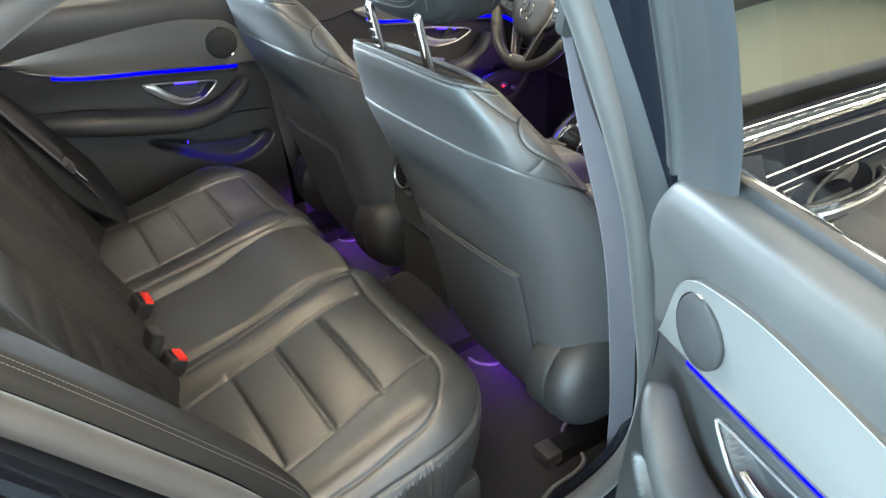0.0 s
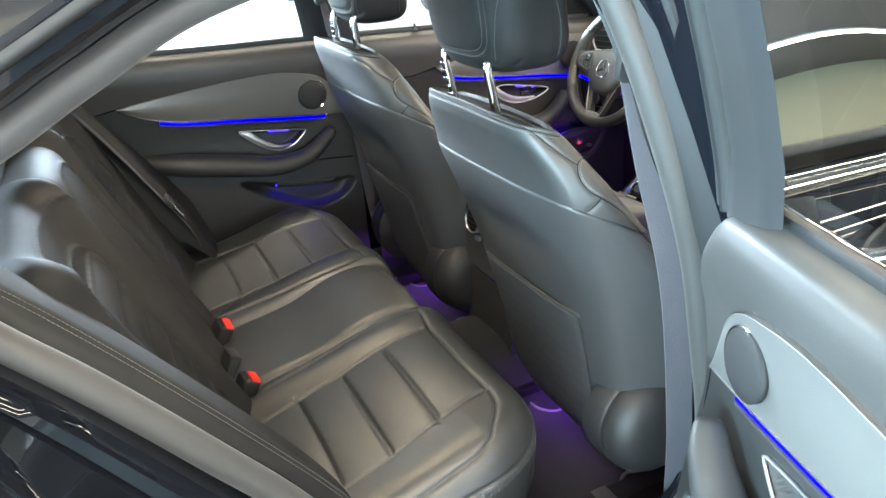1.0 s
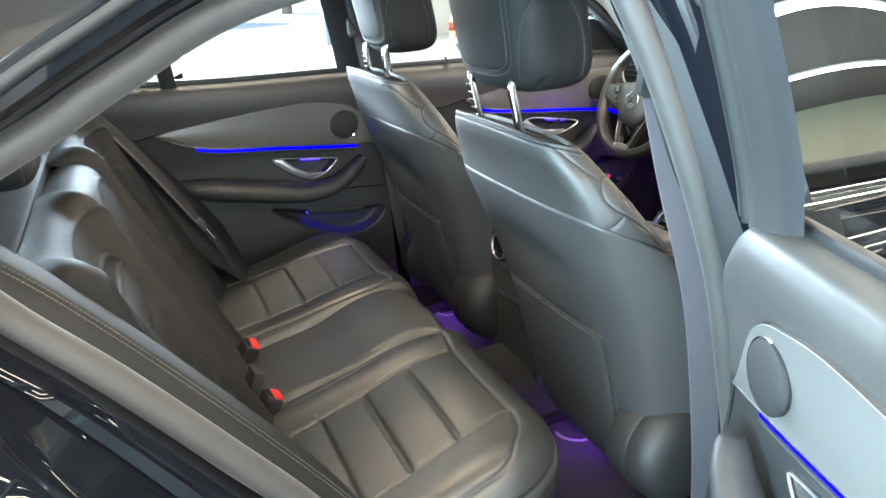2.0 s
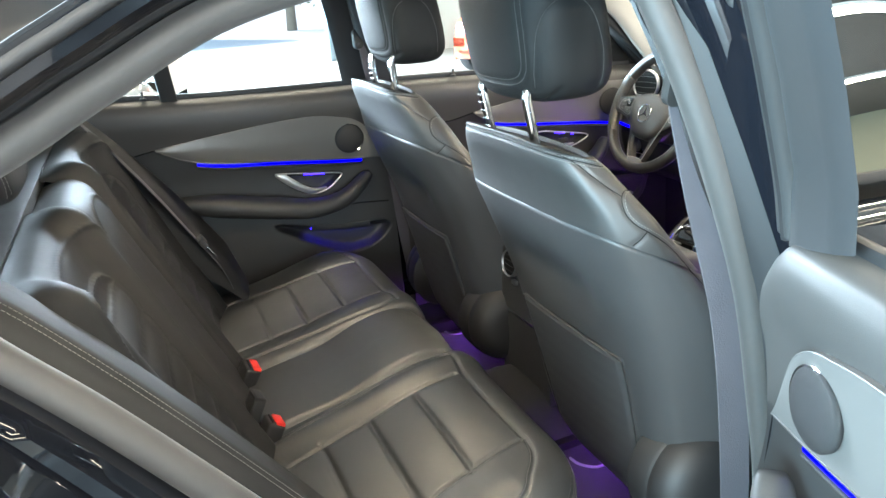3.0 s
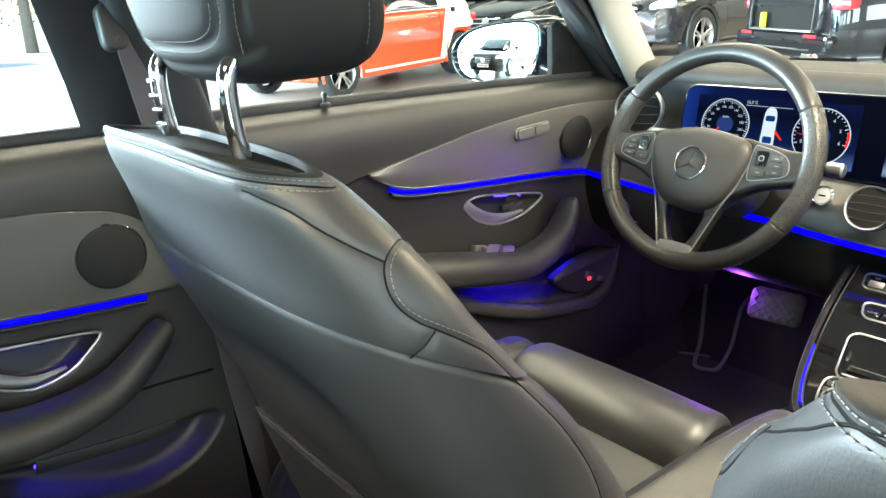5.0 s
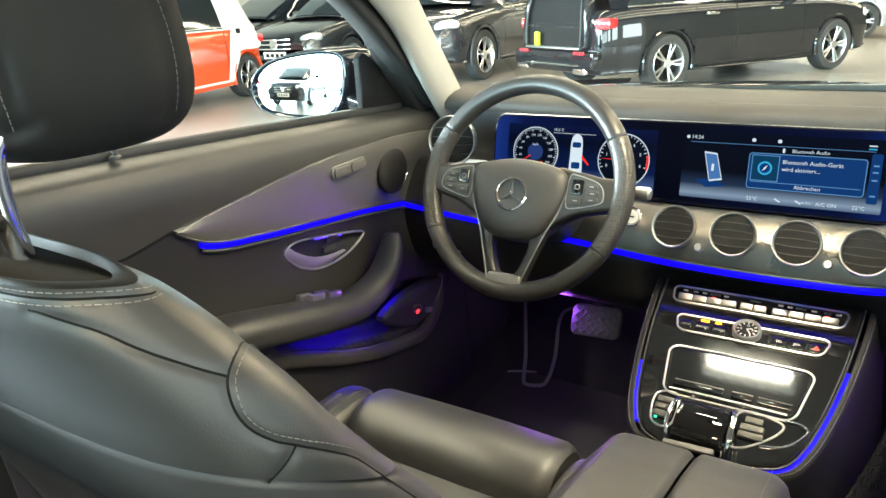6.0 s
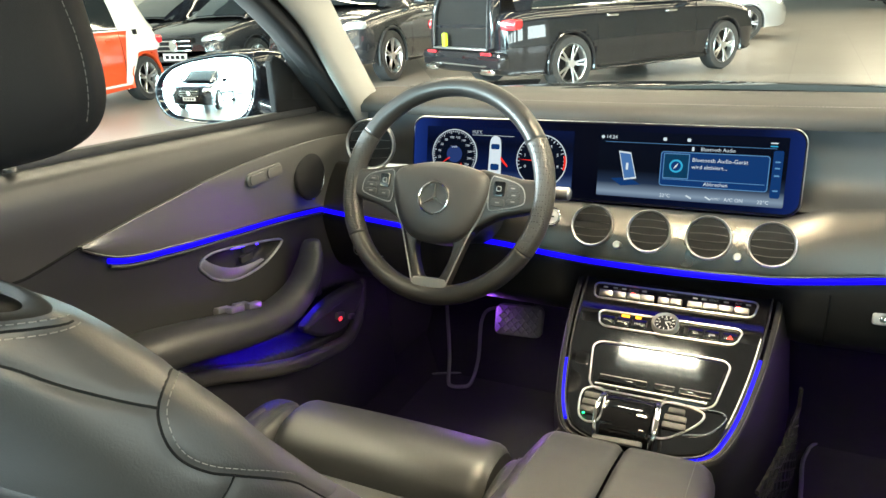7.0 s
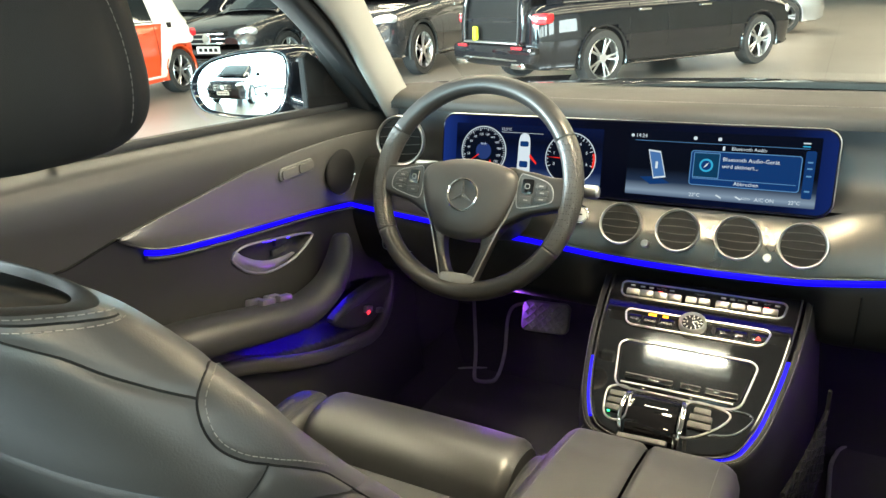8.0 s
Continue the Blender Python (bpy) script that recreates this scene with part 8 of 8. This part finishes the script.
SILVER_PAINT = material("silver_car_paint", (0.45, 0.46, 0.47), 0.3, metal=0.7, var=0.05, coat=1.0)
ORANGE_PAINT = material("orange_red_car_paint", (0.72, 0.075, 0.018), 0.28, var=0.05, coat=1.0)
GREY_PAINT = material("dark_grey_car_paint", (0.020, 0.021, 0.024), 0.25, var=0.2, coat=1.0, coat_rough=0.02)
TILE_PLATE = material("pale_plate", (0.75, 0.75, 0.72), 0.5, var=0.05)


def road_wheel(th, m, x, y, r, spokes):
    out = 1 if x > 0 else -1
    mx = m @ (axes((x, y, r), (0, 1, 0), (0, 0, 1), (1, 0, 0)) if out > 0 else axes((x, y, r), (0, 0, 1), (0, 1, 0), (-1, 0, 0)))
    w = add("wheel", lathe([(r * 0.70, -0.19), (r * 0.94, -0.20), (r, -0.17), (r, -0.03), (r * 0.95, 0.0), (r * 0.72, 0.0), (r * 0.70, -0.03)], 44, mx, cap=False), TYRE, th, "black tyre")
    add("rim", join(lathe([(r * 0.72, -0.01), (r * 0.69, 0.004), (r * 0.66, -0.01), (r * 0.64, -0.10)], 44, mx, cap=False), lathe([(0.0, -0.012), (r * 0.16, -0.012), (r * 0.18, -0.03), (r * 0.18, -0.06)], 20, mx)), ALLOY, w, "bright alloy rim", angle=50)
    add("brake_disc", lathe([(r * 0.60, -0.085), (0.0, -0.085)], 32, mx), BLACKOUT, w)
    for k in range(spokes):
        for d in (-0.16, 0.16):
            a = 2 * math.pi * k / spokes + d
            b = 2 * math.pi * k / spokes + d * 0.55
            c0, c1 = V3((r * 0.12 * math.cos(b), r * 0.12 * math.sin(b), -0.03)), V3((r * 0.67 * math.cos(a), r * 0.67 * math.sin(a), -0.014))
            add("spoke", sweep(np.linspace(c0, c1, 4), rrect(0.026, 0.022, 0.006, 2), up=(0, 0, 1)), ALLOY, w, m=mx)
    return w


def show_car(name, at, yaw, label, paint, spec, group="showroom cars"):
    """A parked car: body, roof, windows, lamps, wheels; origin midway between the axles."""
    th = thing(name, at, label, "car", group)
    m = pose(*at, 0, 0, yaw)
    W, wb, r = spec["w"], spec["wb"], spec["r"]
    st = V3(spec["body"])            # y, half width factor, top, belt, bottom
    ks = spline(st, 120)
    rows = []
    for y, f, zt, zb, z0 in ks:
        w = W * f
        h = [(0, zt), (0.50 * w, zt - 0.004), (0.80 * w, zt - 0.02), (0.90 * w, (zt + zb) / 2), (0.955 * w, zb - 0.03), (0.985 * w, zb - 0.16), (w, 0.55), (0.985 * w, 0.42), (0.965 * w, z0 + 0.06), (0.90 * w, z0), (0.0, z0)]
        q = spline([(a, y, b) for a, b in h], 52)
        for wy in (-wb / 2, wb / 2):
            d = np.sqrt((q[:, 1] - wy) ** 2 + (q[:, 2] - r) ** 2)
            k = (d < r * 1.13) & (q[:, 0] > 0.70 * W)
            q[k, 0] = 0.72 * W
        rows.append(np.concatenate([q, (q * V3((-1, 1, 1)))[-2:0:-1]]))
    add("body", grid(np.array(rows), closed_u=True, cap=True, flip=True), paint, th, m=m, angle=50)
    gh = spline(V3(spec["roof"]), 70)  # y, roof edge half width, roof height, belt half width, belt height
    rr = []
    for y, wr, zr, wbt, zbt in gh:
        h = [(0, zr + 0.012), (0.55 * wr, zr + 0.006), (0.90 * wr, zr - 0.010), (wr, zr - 0.035), (0.5 * (wr + wbt) + 0.008, (zr + zbt) / 2), (wbt, zbt - 0.01)]
        q = spline([(a, y, b) for a, b in h], 30)
        rr.append(np.concatenate([q[::-1], (q * V3((-1, 1, 1)))[1:]]))
    rr = np.array(rr)
    add("roof", grid(rr, flip=True), spec.get("cabin_paint", paint), th, m=m, angle=50)

    def side_pt(y, s, off=0.006):
        g = [np.interp(y, gh[:, 0], gh[:, i]) for i in range(5)]
        x = g[3] + (g[1] - g[3]) * s + 0.010 * math.sin(math.pi * s) + off
        return (x, y, g[4] + (g[2] - 0.04 - g[4]) * s)
    for ya, yb, la, lb in spec["windows"]:
        for s in (-1, 1):
            patch = [[side_pt(ya + la * q + (yb + lb * q - ya - la * q) * t, 0.06 + 0.84 * q) for t in np.linspace(0, 1, 14)] for q in np.linspace(0, 1, 8)]
            add("window", grid(patch, flip=False), GLASSD, th, "dark side window", m=m @ Matrix.Diagonal((s, 1, 1, 1)))
    sy = [p[0] for p in spec["windows"]] + [spec["windows"][-1][1]]
    for s in (-1, 1):
        line = [side_pt(y, 0.03, 0.009) for y in np.linspace(min(sy), max(p[1] for p in spec["windows"]), 20)]
        add("sill_line", tube(line, 0.010, 6), CHROME, th, "chrome window line", m=m @ Matrix.Diagonal((s, 1, 1, 1)))
    for ya, yb, nm in spec["screens"]:
        patch = []
        for y in np.linspace(ya, yb, 10):
            g = [np.interp(y, gh[:, 0], gh[:, i]) for i in range(5)]
            patch.append([(a * g[1] * 0.90, y, g[2] + 0.018 + 0.002 - 0.014 * a * a) for a in np.linspace(-1, 1, 12)])
        add(nm, grid(patch, flip=ya > yb), GLASSD, th, "dark glass", m=m)
    for x in (-1, 1):
        for y in (-wb / 2, wb / 2):
            road_wheel(th, m, x * (W - 0.005), y, r, spec.get("spokes", 5))
            arc = [(x * (W * 0.985), y + r * 1.14 * math.cos(t), r + r * 1.14 * math.sin(t)) for t in np.linspace(radians(-15), radians(195), 30)]
            add("arch_lip", tube(arc, 0.018, 6), spec.get("arch", paint), th, m=m)
    front, rear = st[-1][0], st[0][0]
    zl, wl = spec["lamp"]
    for s in (-1, 1):
        ms = m @ Matrix.Diagonal((s, 1, 1, 1))
        add("headlamp", moved((ellipsoid_box((0, 0, 0), (0.19, 0.10, 0.085), (0.8, 0.8), 24, 14).reshape(-1, 3), grid(ellipsoid_box((0, 0, 0), (0.19, 0.10, 0.085), (0.8, 0.8), 24, 14), closed_u=True)[1]),
                              Matrix.Translation((wl, front - spec.get("lamp_back", 0.19), zl)) @ pose(0, 0, 0, 0, -8, -38)), LAMP, th, "clear headlamp", m=ms)
        add("tail_lamp", rbox((W * 0.86, rear + 0.16, spec.get("tail", 0.86)), (0.20, 0.30, 0.13), 0.05, pose(0, 0, 0, 0, 0, 28)), TAIL, th, "red tail lamp", m=ms)
        for y in spec.get("seams", ()):
            pts = [(float(np.interp(z, [0.30, 0.42, 0.55, 0.75, 0.93], [0.966, 0.986, 1.001, 0.992, 0.962])) * W + 0.001, y, z) for z in np.linspace(0.33, spec["belt"] - 0.03, 14)]
            add("door_joint", tube(pts, 0.004, 5), BLACKOUT, th, m=ms)
        for y in spec.get("grips", ()):
            add("door_grip", rbox((W * 0.985, y, spec["belt"] - 0.11), (0.035, 0.20, 0.03), 0.012), spec.get("grip_mat", CHROME), th, m=ms)
        add("wing_mirror", rbox((W + 0.09, spec["mirror"], spec["belt"] + 0.06), (0.20, 0.10, 0.13), 0.04), paint, th, m=ms)
        add("sill_trim", tube([(W * 0.975, -wb / 2 + r + 0.12, 0.27), (W * 0.98, wb / 2 - r - 0.12, 0.27)], 0.018, 6), spec.get("sill", BLACKOUT), th, m=ms)
    gz, gw, ghh = spec["grille"]
    add("grille", rbox((0, front - 0.045, gz), (gw, 0.10, ghh), 0.04), spec.get("grille_mat", BLACKOUT), th, "dark front grille", m=m)
    if spec.get("bars"):
        for z in np.linspace(gz - ghh * 0.3, gz + ghh * 0.3, 3):
            add("grille_bar", rbox((0, front + 0.004, z), (gw * 0.94, 0.02, 0.022), 0.006), CHROME, th, m=m)
        add("grille_badge", lathe([(0.085, 0), (0.09, 0.012), (0.075, 0.016), (0.02, 0.012), (0, 0.012)], 24, m @ axes((0, front + 0.005, gz), (0, 0, 1), (1, 0, 0), (0, 1, 0))), CHROME, th, "round chrome badge")
    add("lower_intake", rbox((0, front - 0.05, 0.34), (1.3 * W, 0.10, 0.12), 0.03), BLACKOUT, th, m=m)
    plate = add("number_plate", rbox((0, front + 0.012, 0.45), (0.50, 0.015, 0.11), 0.004), TILE_PLATE, th, "pale number plate", m=m)
    for i in range(4):
        add("plate_bar", rbox((-0.17 + 0.11 * i, front + 0.021, 0.45), (0.075, 0.004, 0.055), 0.002), BLACKOUT, plate, m=m)
    return th


SALOON = dict(w=0.90, wb=2.90, r=0.335, belt=0.98, spokes=5,
              body=[(-2.42, 0.70, 0.86, 0.84, 0.42), (-2.36, 0.84, 1.02, 0.90, 0.30), (-2.1, 0.95, 1.08, 0.95, 0.24), (-1.4, 1.0, 1.08, 0.97, 0.22), (0, 1.0, 1.02, 0.98, 0.20), (1.0, 1.0, 0.98, 0.96, 0.20), (1.6, 0.98, 0.93, 0.90, 0.22), (2.15, 0.92, 0.82, 0.78, 0.24), (2.38, 0.74, 0.66, 0.60, 0.30)],
              roof=[(-1.75, 0.60, 1.06, 0.72, 1.04), (-1.2, 0.62, 1.28, 0.82, 1.02), (-0.6, 0.64, 1.42, 0.85, 1.0), (0.0, 0.65, 1.455, 0.86, 0.99), (0.5, 0.64, 1.40, 0.86, 0.98), (1.0, 0.62, 1.18, 0.84, 0.97), (1.32, 0.60, 1.0, 0.80, 0.96)],
              windows=[(-1.25, -0.42, 0.35, 0.02), (-0.36, 0.72, 0.02, -0.34)], screens=[(0.52, 1.28, "windscreen"), (-1.70, -0.85, "rear_screen")],
              seams=(-0.39, 0.82, -1.05), grips=(-0.80, 0.30), mirror=0.72, lamp=(0.70, 0.66), grille=(0.62, 0.80, 0.24), bars=True)
ESTATE = dict(SALOON, body=[(-2.46, 0.72, 0.84, 0.82, 0.42), (-2.40, 0.88, 0.98, 0.92, 0.28), (-2.1, 0.96, 1.04, 0.97, 0.24), (-1.4, 1.0, 1.05, 0.98, 0.22), (0, 1.0, 1.02, 0.98, 0.20), (1.0, 1.0, 0.98, 0.96, 0.20), (1.6, 0.98, 0.93, 0.90, 0.22), (2.15, 0.92, 0.82, 0.78, 0.24), (2.38, 0.74, 0.66, 0.60, 0.30)],
              roof=[(-2.26, 0.60, 1.36, 0.78, 1.00), (-1.9, 0.63, 1.42, 0.82, 1.0), (-1.0, 0.65, 1.46, 0.85, 1.0), (0.0, 0.66, 1.465, 0.86, 0.99), (0.5, 0.64, 1.40, 0.86, 0.98), (1.0, 0.62, 1.18, 0.84, 0.97), (1.32, 0.60, 1.0, 0.80, 0.96)],
              windows=[(-2.05, -1.30, 0.25, 0.05), (-1.22, -0.42, 0.02, 0.02), (-0.36, 0.72, 0.02, -0.34)], screens=[(0.52, 1.28, "windscreen")], wb=2.94, tail=0.84)
SUV = dict(SALOON, w=0.93, wb=2.87, r=0.365, belt=1.08, arch=HARD,
           body=[(-2.30, 0.74, 0.92, 0.88, 0.48), (-2.22, 0.90, 1.08, 1.0, 0.34), (-1.9, 0.97, 1.12, 1.06, 0.30), (-1.2, 1.0, 1.12, 1.08, 0.28), (0, 1.0, 1.10, 1.08, 0.26), (0.9, 1.0, 1.08, 1.05, 0.26), (1.6, 0.98, 1.03, 0.98, 0.28), (2.05, 0.93, 0.95, 0.88, 0.30), (2.30, 0.76, 0.76, 0.70, 0.36)],
           roof=[(-2.12, 0.58, 1.18, 0.76, 1.08), (-1.7, 0.64, 1.50, 0.84, 1.08), (-0.8, 0.67, 1.62, 0.87, 1.08), (0.0, 0.68, 1.635, 0.88, 1.08), (0.45, 0.67, 1.58, 0.88, 1.07), (0.95, 0.65, 1.30, 0.86, 1.06), (1.22, 0.62, 1.10, 0.82, 1.05)],
           lamp=(0.82, 0.68), grille=(0.72, 0.85, 0.28), mirror=0.70, tail=0.95)
SMALL = dict(SALOON, w=0.80, wb=2.50, r=0.300, belt=0.95, cabin_paint=WHITE_PAINT, spokes=5, sill=WHITE_PAINT, grip_mat=ORANGE_PAINT,
             body=[(-1.72, 0.76, 0.80, 0.78, 0.36), (-1.66, 0.90, 0.96, 0.90, 0.24), (-1.45, 0.98, 1.02, 0.95, 0.20), (-0.8, 1.0, 1.02, 0.96, 0.20), (0, 1.0, 1.0, 0.95, 0.19), (0.8, 1.0, 0.99, 0.93, 0.19), (1.25, 0.97, 0.94, 0.88, 0.20), (1.60, 0.90, 0.82, 0.76, 0.22), (1.76, 0.76, 0.62, 0.56, 0.26)],
             roof=[(-1.66, 0.56, 1.10, 0.70, 0.94), (-1.35, 0.60, 1.46, 0.76, 0.95), (-0.6, 0.62, 1.55, 0.78, 0.96), (0.1, 0.62, 1.55, 0.78, 0.96), (0.55, 0.60, 1.46, 0.78, 0.95), (0.95, 0.58, 1.18, 0.76, 0.94), (1.15, 0.56, 1.02, 0.72, 0.93)],
             windows=[(-0.78, 0.62, 0.02, -0.26)], screens=[(0.55, 1.10, "windscreen")], seams=(-0.80, 0.72), grips=(-0.60,), mirror=0.62, lamp=(0.70, 0.56), grille=(0.46, 0.72, 0.20), grille_mat=ORANGE_PAINT, bars=False, lamp_back=0.22, tail=0.80)

wagon = show_car("estate_car", (-2.42, 10.36, 0), -30.5, "gloss black estate car with its tailgate raised", PAINT, ESTATE)
mwg = pose(-2.42, 10.36, 0, 0, 0, -30.5)
# black sheet for the shade of the load bay, under the raised tailgate
bay_edge = spline([(0.575, -2.50, 0.56), (0.580, -2.49, 0.80), (0.555, -2.46, 1.05), (0.490, -2.38, 1.28), (0.42, -2.30, 1.42)], 24)
add("bay_shade_sheet", grid([[(p[0] * u, p[1] + 0.03, p[2]) for u in np.linspace(-1, 1, 9)] for p in bay_edge]), BLACKOUT, wagon, "black sheet standing for the shade in the open load bay", m=mwg)
add("load_floor", rbox((0, -2.49, 0.565), (1.12, 0.12, 0.022), 0.008), SATIN, wagon, "silver loading sill", m=mwg)
add("bumper", rbox((0, -2.47, 0.44), (1.66, 0.16, 0.20), 0.06), PAINT, wagon, m=mwg)
for s in (-1, 1):
    add("exhaust_trim", rbox((s * 0.60, -2.55, 0.315), (0.24, 0.06, 0.07), 0.025), CHROME, wagon, "chrome exhaust trim", m=mwg)
add("bumper_trim", tube([(-0.80, -2.46, 0.385), (-0.5, -2.555, 0.380), (0.5, -2.555, 0.380), (0.80, -2.46, 0.385)], 0.012, 8), CHROME, wagon, "chrome bumper strip", m=mwg)
for s in (-1, 1):
    add("reflector", rbox((s * 0.58, -2.555, 0.52), (0.20, 0.02, 0.035), 0.008), TAIL, wagon, "red reflector", m=mwg)
    add("bay_side", sweep([(s * (p[0] + 0.035), p[1] + 0.05, p[2]) for p in bay_edge], rrect(0.085, 0.16, 0.03, 4), up=(0, 1, 0)), PAINT, wagon, "black rear pillar", m=mwg, angle=180)
    add("bay_seal", tube([(s * (p[0] - 0.012), p[1] - 0.03, p[2]) for p in bay_edge], 0.010, 6), RUBBER, wagon, "rubber seal round the load bay", m=mwg)
    add("gas_strut", tube([(s * 0.56, -2.42, 1.25), (s * 0.54, -2.75, 1.62)], 0.012, 8), BLACKOUT, wagon, m=mwg)
add("tailgate", grid([[(x, -2.33 - 0.75 * t, 1.46 + 0.40 * t) for x in np.linspace(-0.60, 0.60, 8)] for t in np.linspace(0, 1, 8)]), PAINT, wagon, "raised black tailgate", m=mwg)
add("tailgate_lining", grid([[(x, -2.33 - 0.75 * t, 1.43 + 0.40 * t) for x in np.linspace(-0.57, 0.57, 8)] for t in np.linspace(0, 1, 8)], flip=True), HARD, wagon, m=mwg)
vest = thing("safety_pouch", (-3.7, 8.45, 0.72), "bright yellow-green safety pouch in the load bay", "pouch")
add("pouch", rbox((-0.30, -2.535, 0.665), (0.075, 0.05, 0.17), 0.02), material("hi_vis_yellow", (0.62, 0.72, 0.02), 0.6, var=0.1, var_scale=30), vest, m=mwg)

small = show_car("small_car", (-8.50, 5.80, 0), 192.4, "small orange-red hatchback with white roof and pillars", ORANGE_PAINT, SMALL)
msm = pose(-8.50, 5.80, 0, 0, 0, 192.4)
for s in (-1, 1):
    ms_ = msm @ Matrix.Diagonal((s, 1, 1, 1))
    arc = spline([(-0.78, 0.22, 0), (-0.82, 0.55, 0), (-0.90, 0.80, 0), (-1.02, 0.97, 0), (-1.40, 1.0, 0), (-1.55, 0.88, 0), (-1.60, 0.70, 0), (-1.45, 0.66, 0), (-1.25, 0.67, 0), (-1.05, 0.63, 0), (-0.92, 0.50, 0), (-0.89, 0.26, 0)], 70, closed=True)
    c = arc.mean(0)
    wx = lambda z: float(np.interp(z, [0.2, 0.30, 0.42, 0.55, 0.75, 0.93, 1.0], [0.955, 0.966, 0.986, 1.002, 0.992, 0.962, 0.93])) * 0.80
    rows = [[(wx(c[1] + (p[1] - c[1]) * k) + 0.008, c[0] + (p[0] - c[0]) * k, c[1] + (p[1] - c[1]) * k) for p in arc] for k in (1.0, 0.85, 0.6, 0.3, 0.02)]
    add("rear_quarter", grid(rows, closed_u=True), WHITE_PAINT, small, "white rear quarter panel", m=ms_)
    add("filler_flap", rbox((0.80 * 0.97, -1.13, 0.885), (0.012, 0.10, 0.14), 0.005), BLACKOUT, small, m=ms_)
show_car("sport_utility", (-6.32, 10.95, 0), 180, "black sport utility car with bright five-spoke rims", GREY_PAINT, SUV)
show_car("saloon_car", (-8.85, 10.95, 0), 180, "dark grey saloon car with a chrome grille", GREY_PAINT, SALOON)
show_car("saloon_car", (-11.3, 11.6, 0), 180, "black saloon car with a chrome grille", PAINT, SALOON)
show_car("saloon_car", (-2.7, 16.6, 0), -60, "silver saloon car in the row", SILVER_PAINT, SALOON)
show_car("saloon_car", (-2.9, 20.6, 0), -60, "black saloon car in the row", PAINT, SALOON)
show_car("saloon_car", (-3.1, 24.4, 0), -60, "silver saloon car in the row", SILVER_PAINT, SALOON)
show_car("saloon_car", (4.2, 31.0, 0), 90, "dark saloon car far down the hall", PAINT, SALOON)
show_car("saloon_car", (-5.25, -2.75, 0), 0, "white saloon car parked beside the gate", WHITE_PAINT, SALOON)
show_car("sport_utility", (-8.25, -2.25, 0), 0, "white sport utility car parked beside the gate", WHITE_PAINT, SUV)
show_car("saloon_car", (-11.2, -3.0, 0), 0, "white saloon car parked beside the gate", WHITE_PAINT, SALOON)
show_car("saloon_car", (-3.3, -7.6, 0), 4, "black saloon car behind, seen in the door mirror", PAINT, SALOON)

# ceiling tubes
TUBE = glow("warm_tube", (1.0, 0.88, 0.70), 6.0)
small_lamp = thing("ceiling_light", (-0.56, 2.285, 4.7), "short white ceiling light panel", "ceiling light", "ceiling lights")
add("housing", rbox((-0.56, 2.285, 4.745), (0.60, 0.16, 0.10), 0.01), WALL, small_lamp)
for x in TUBE_X:
    lampb = thing("ceiling_light", (x, 8, 4.72), "long white ceiling light strip", "ceiling light", "ceiling lights")
    add("housing", rbox((x, 8.0, 4.76), (0.30, 40, 0.07), 0.01), WALL, lampb)
    add("diffuser", rbox((x, 8.0, 4.722), (0.24, 39.8, 0.012), 0.003), TUBE, lampb, "glowing diffuser")
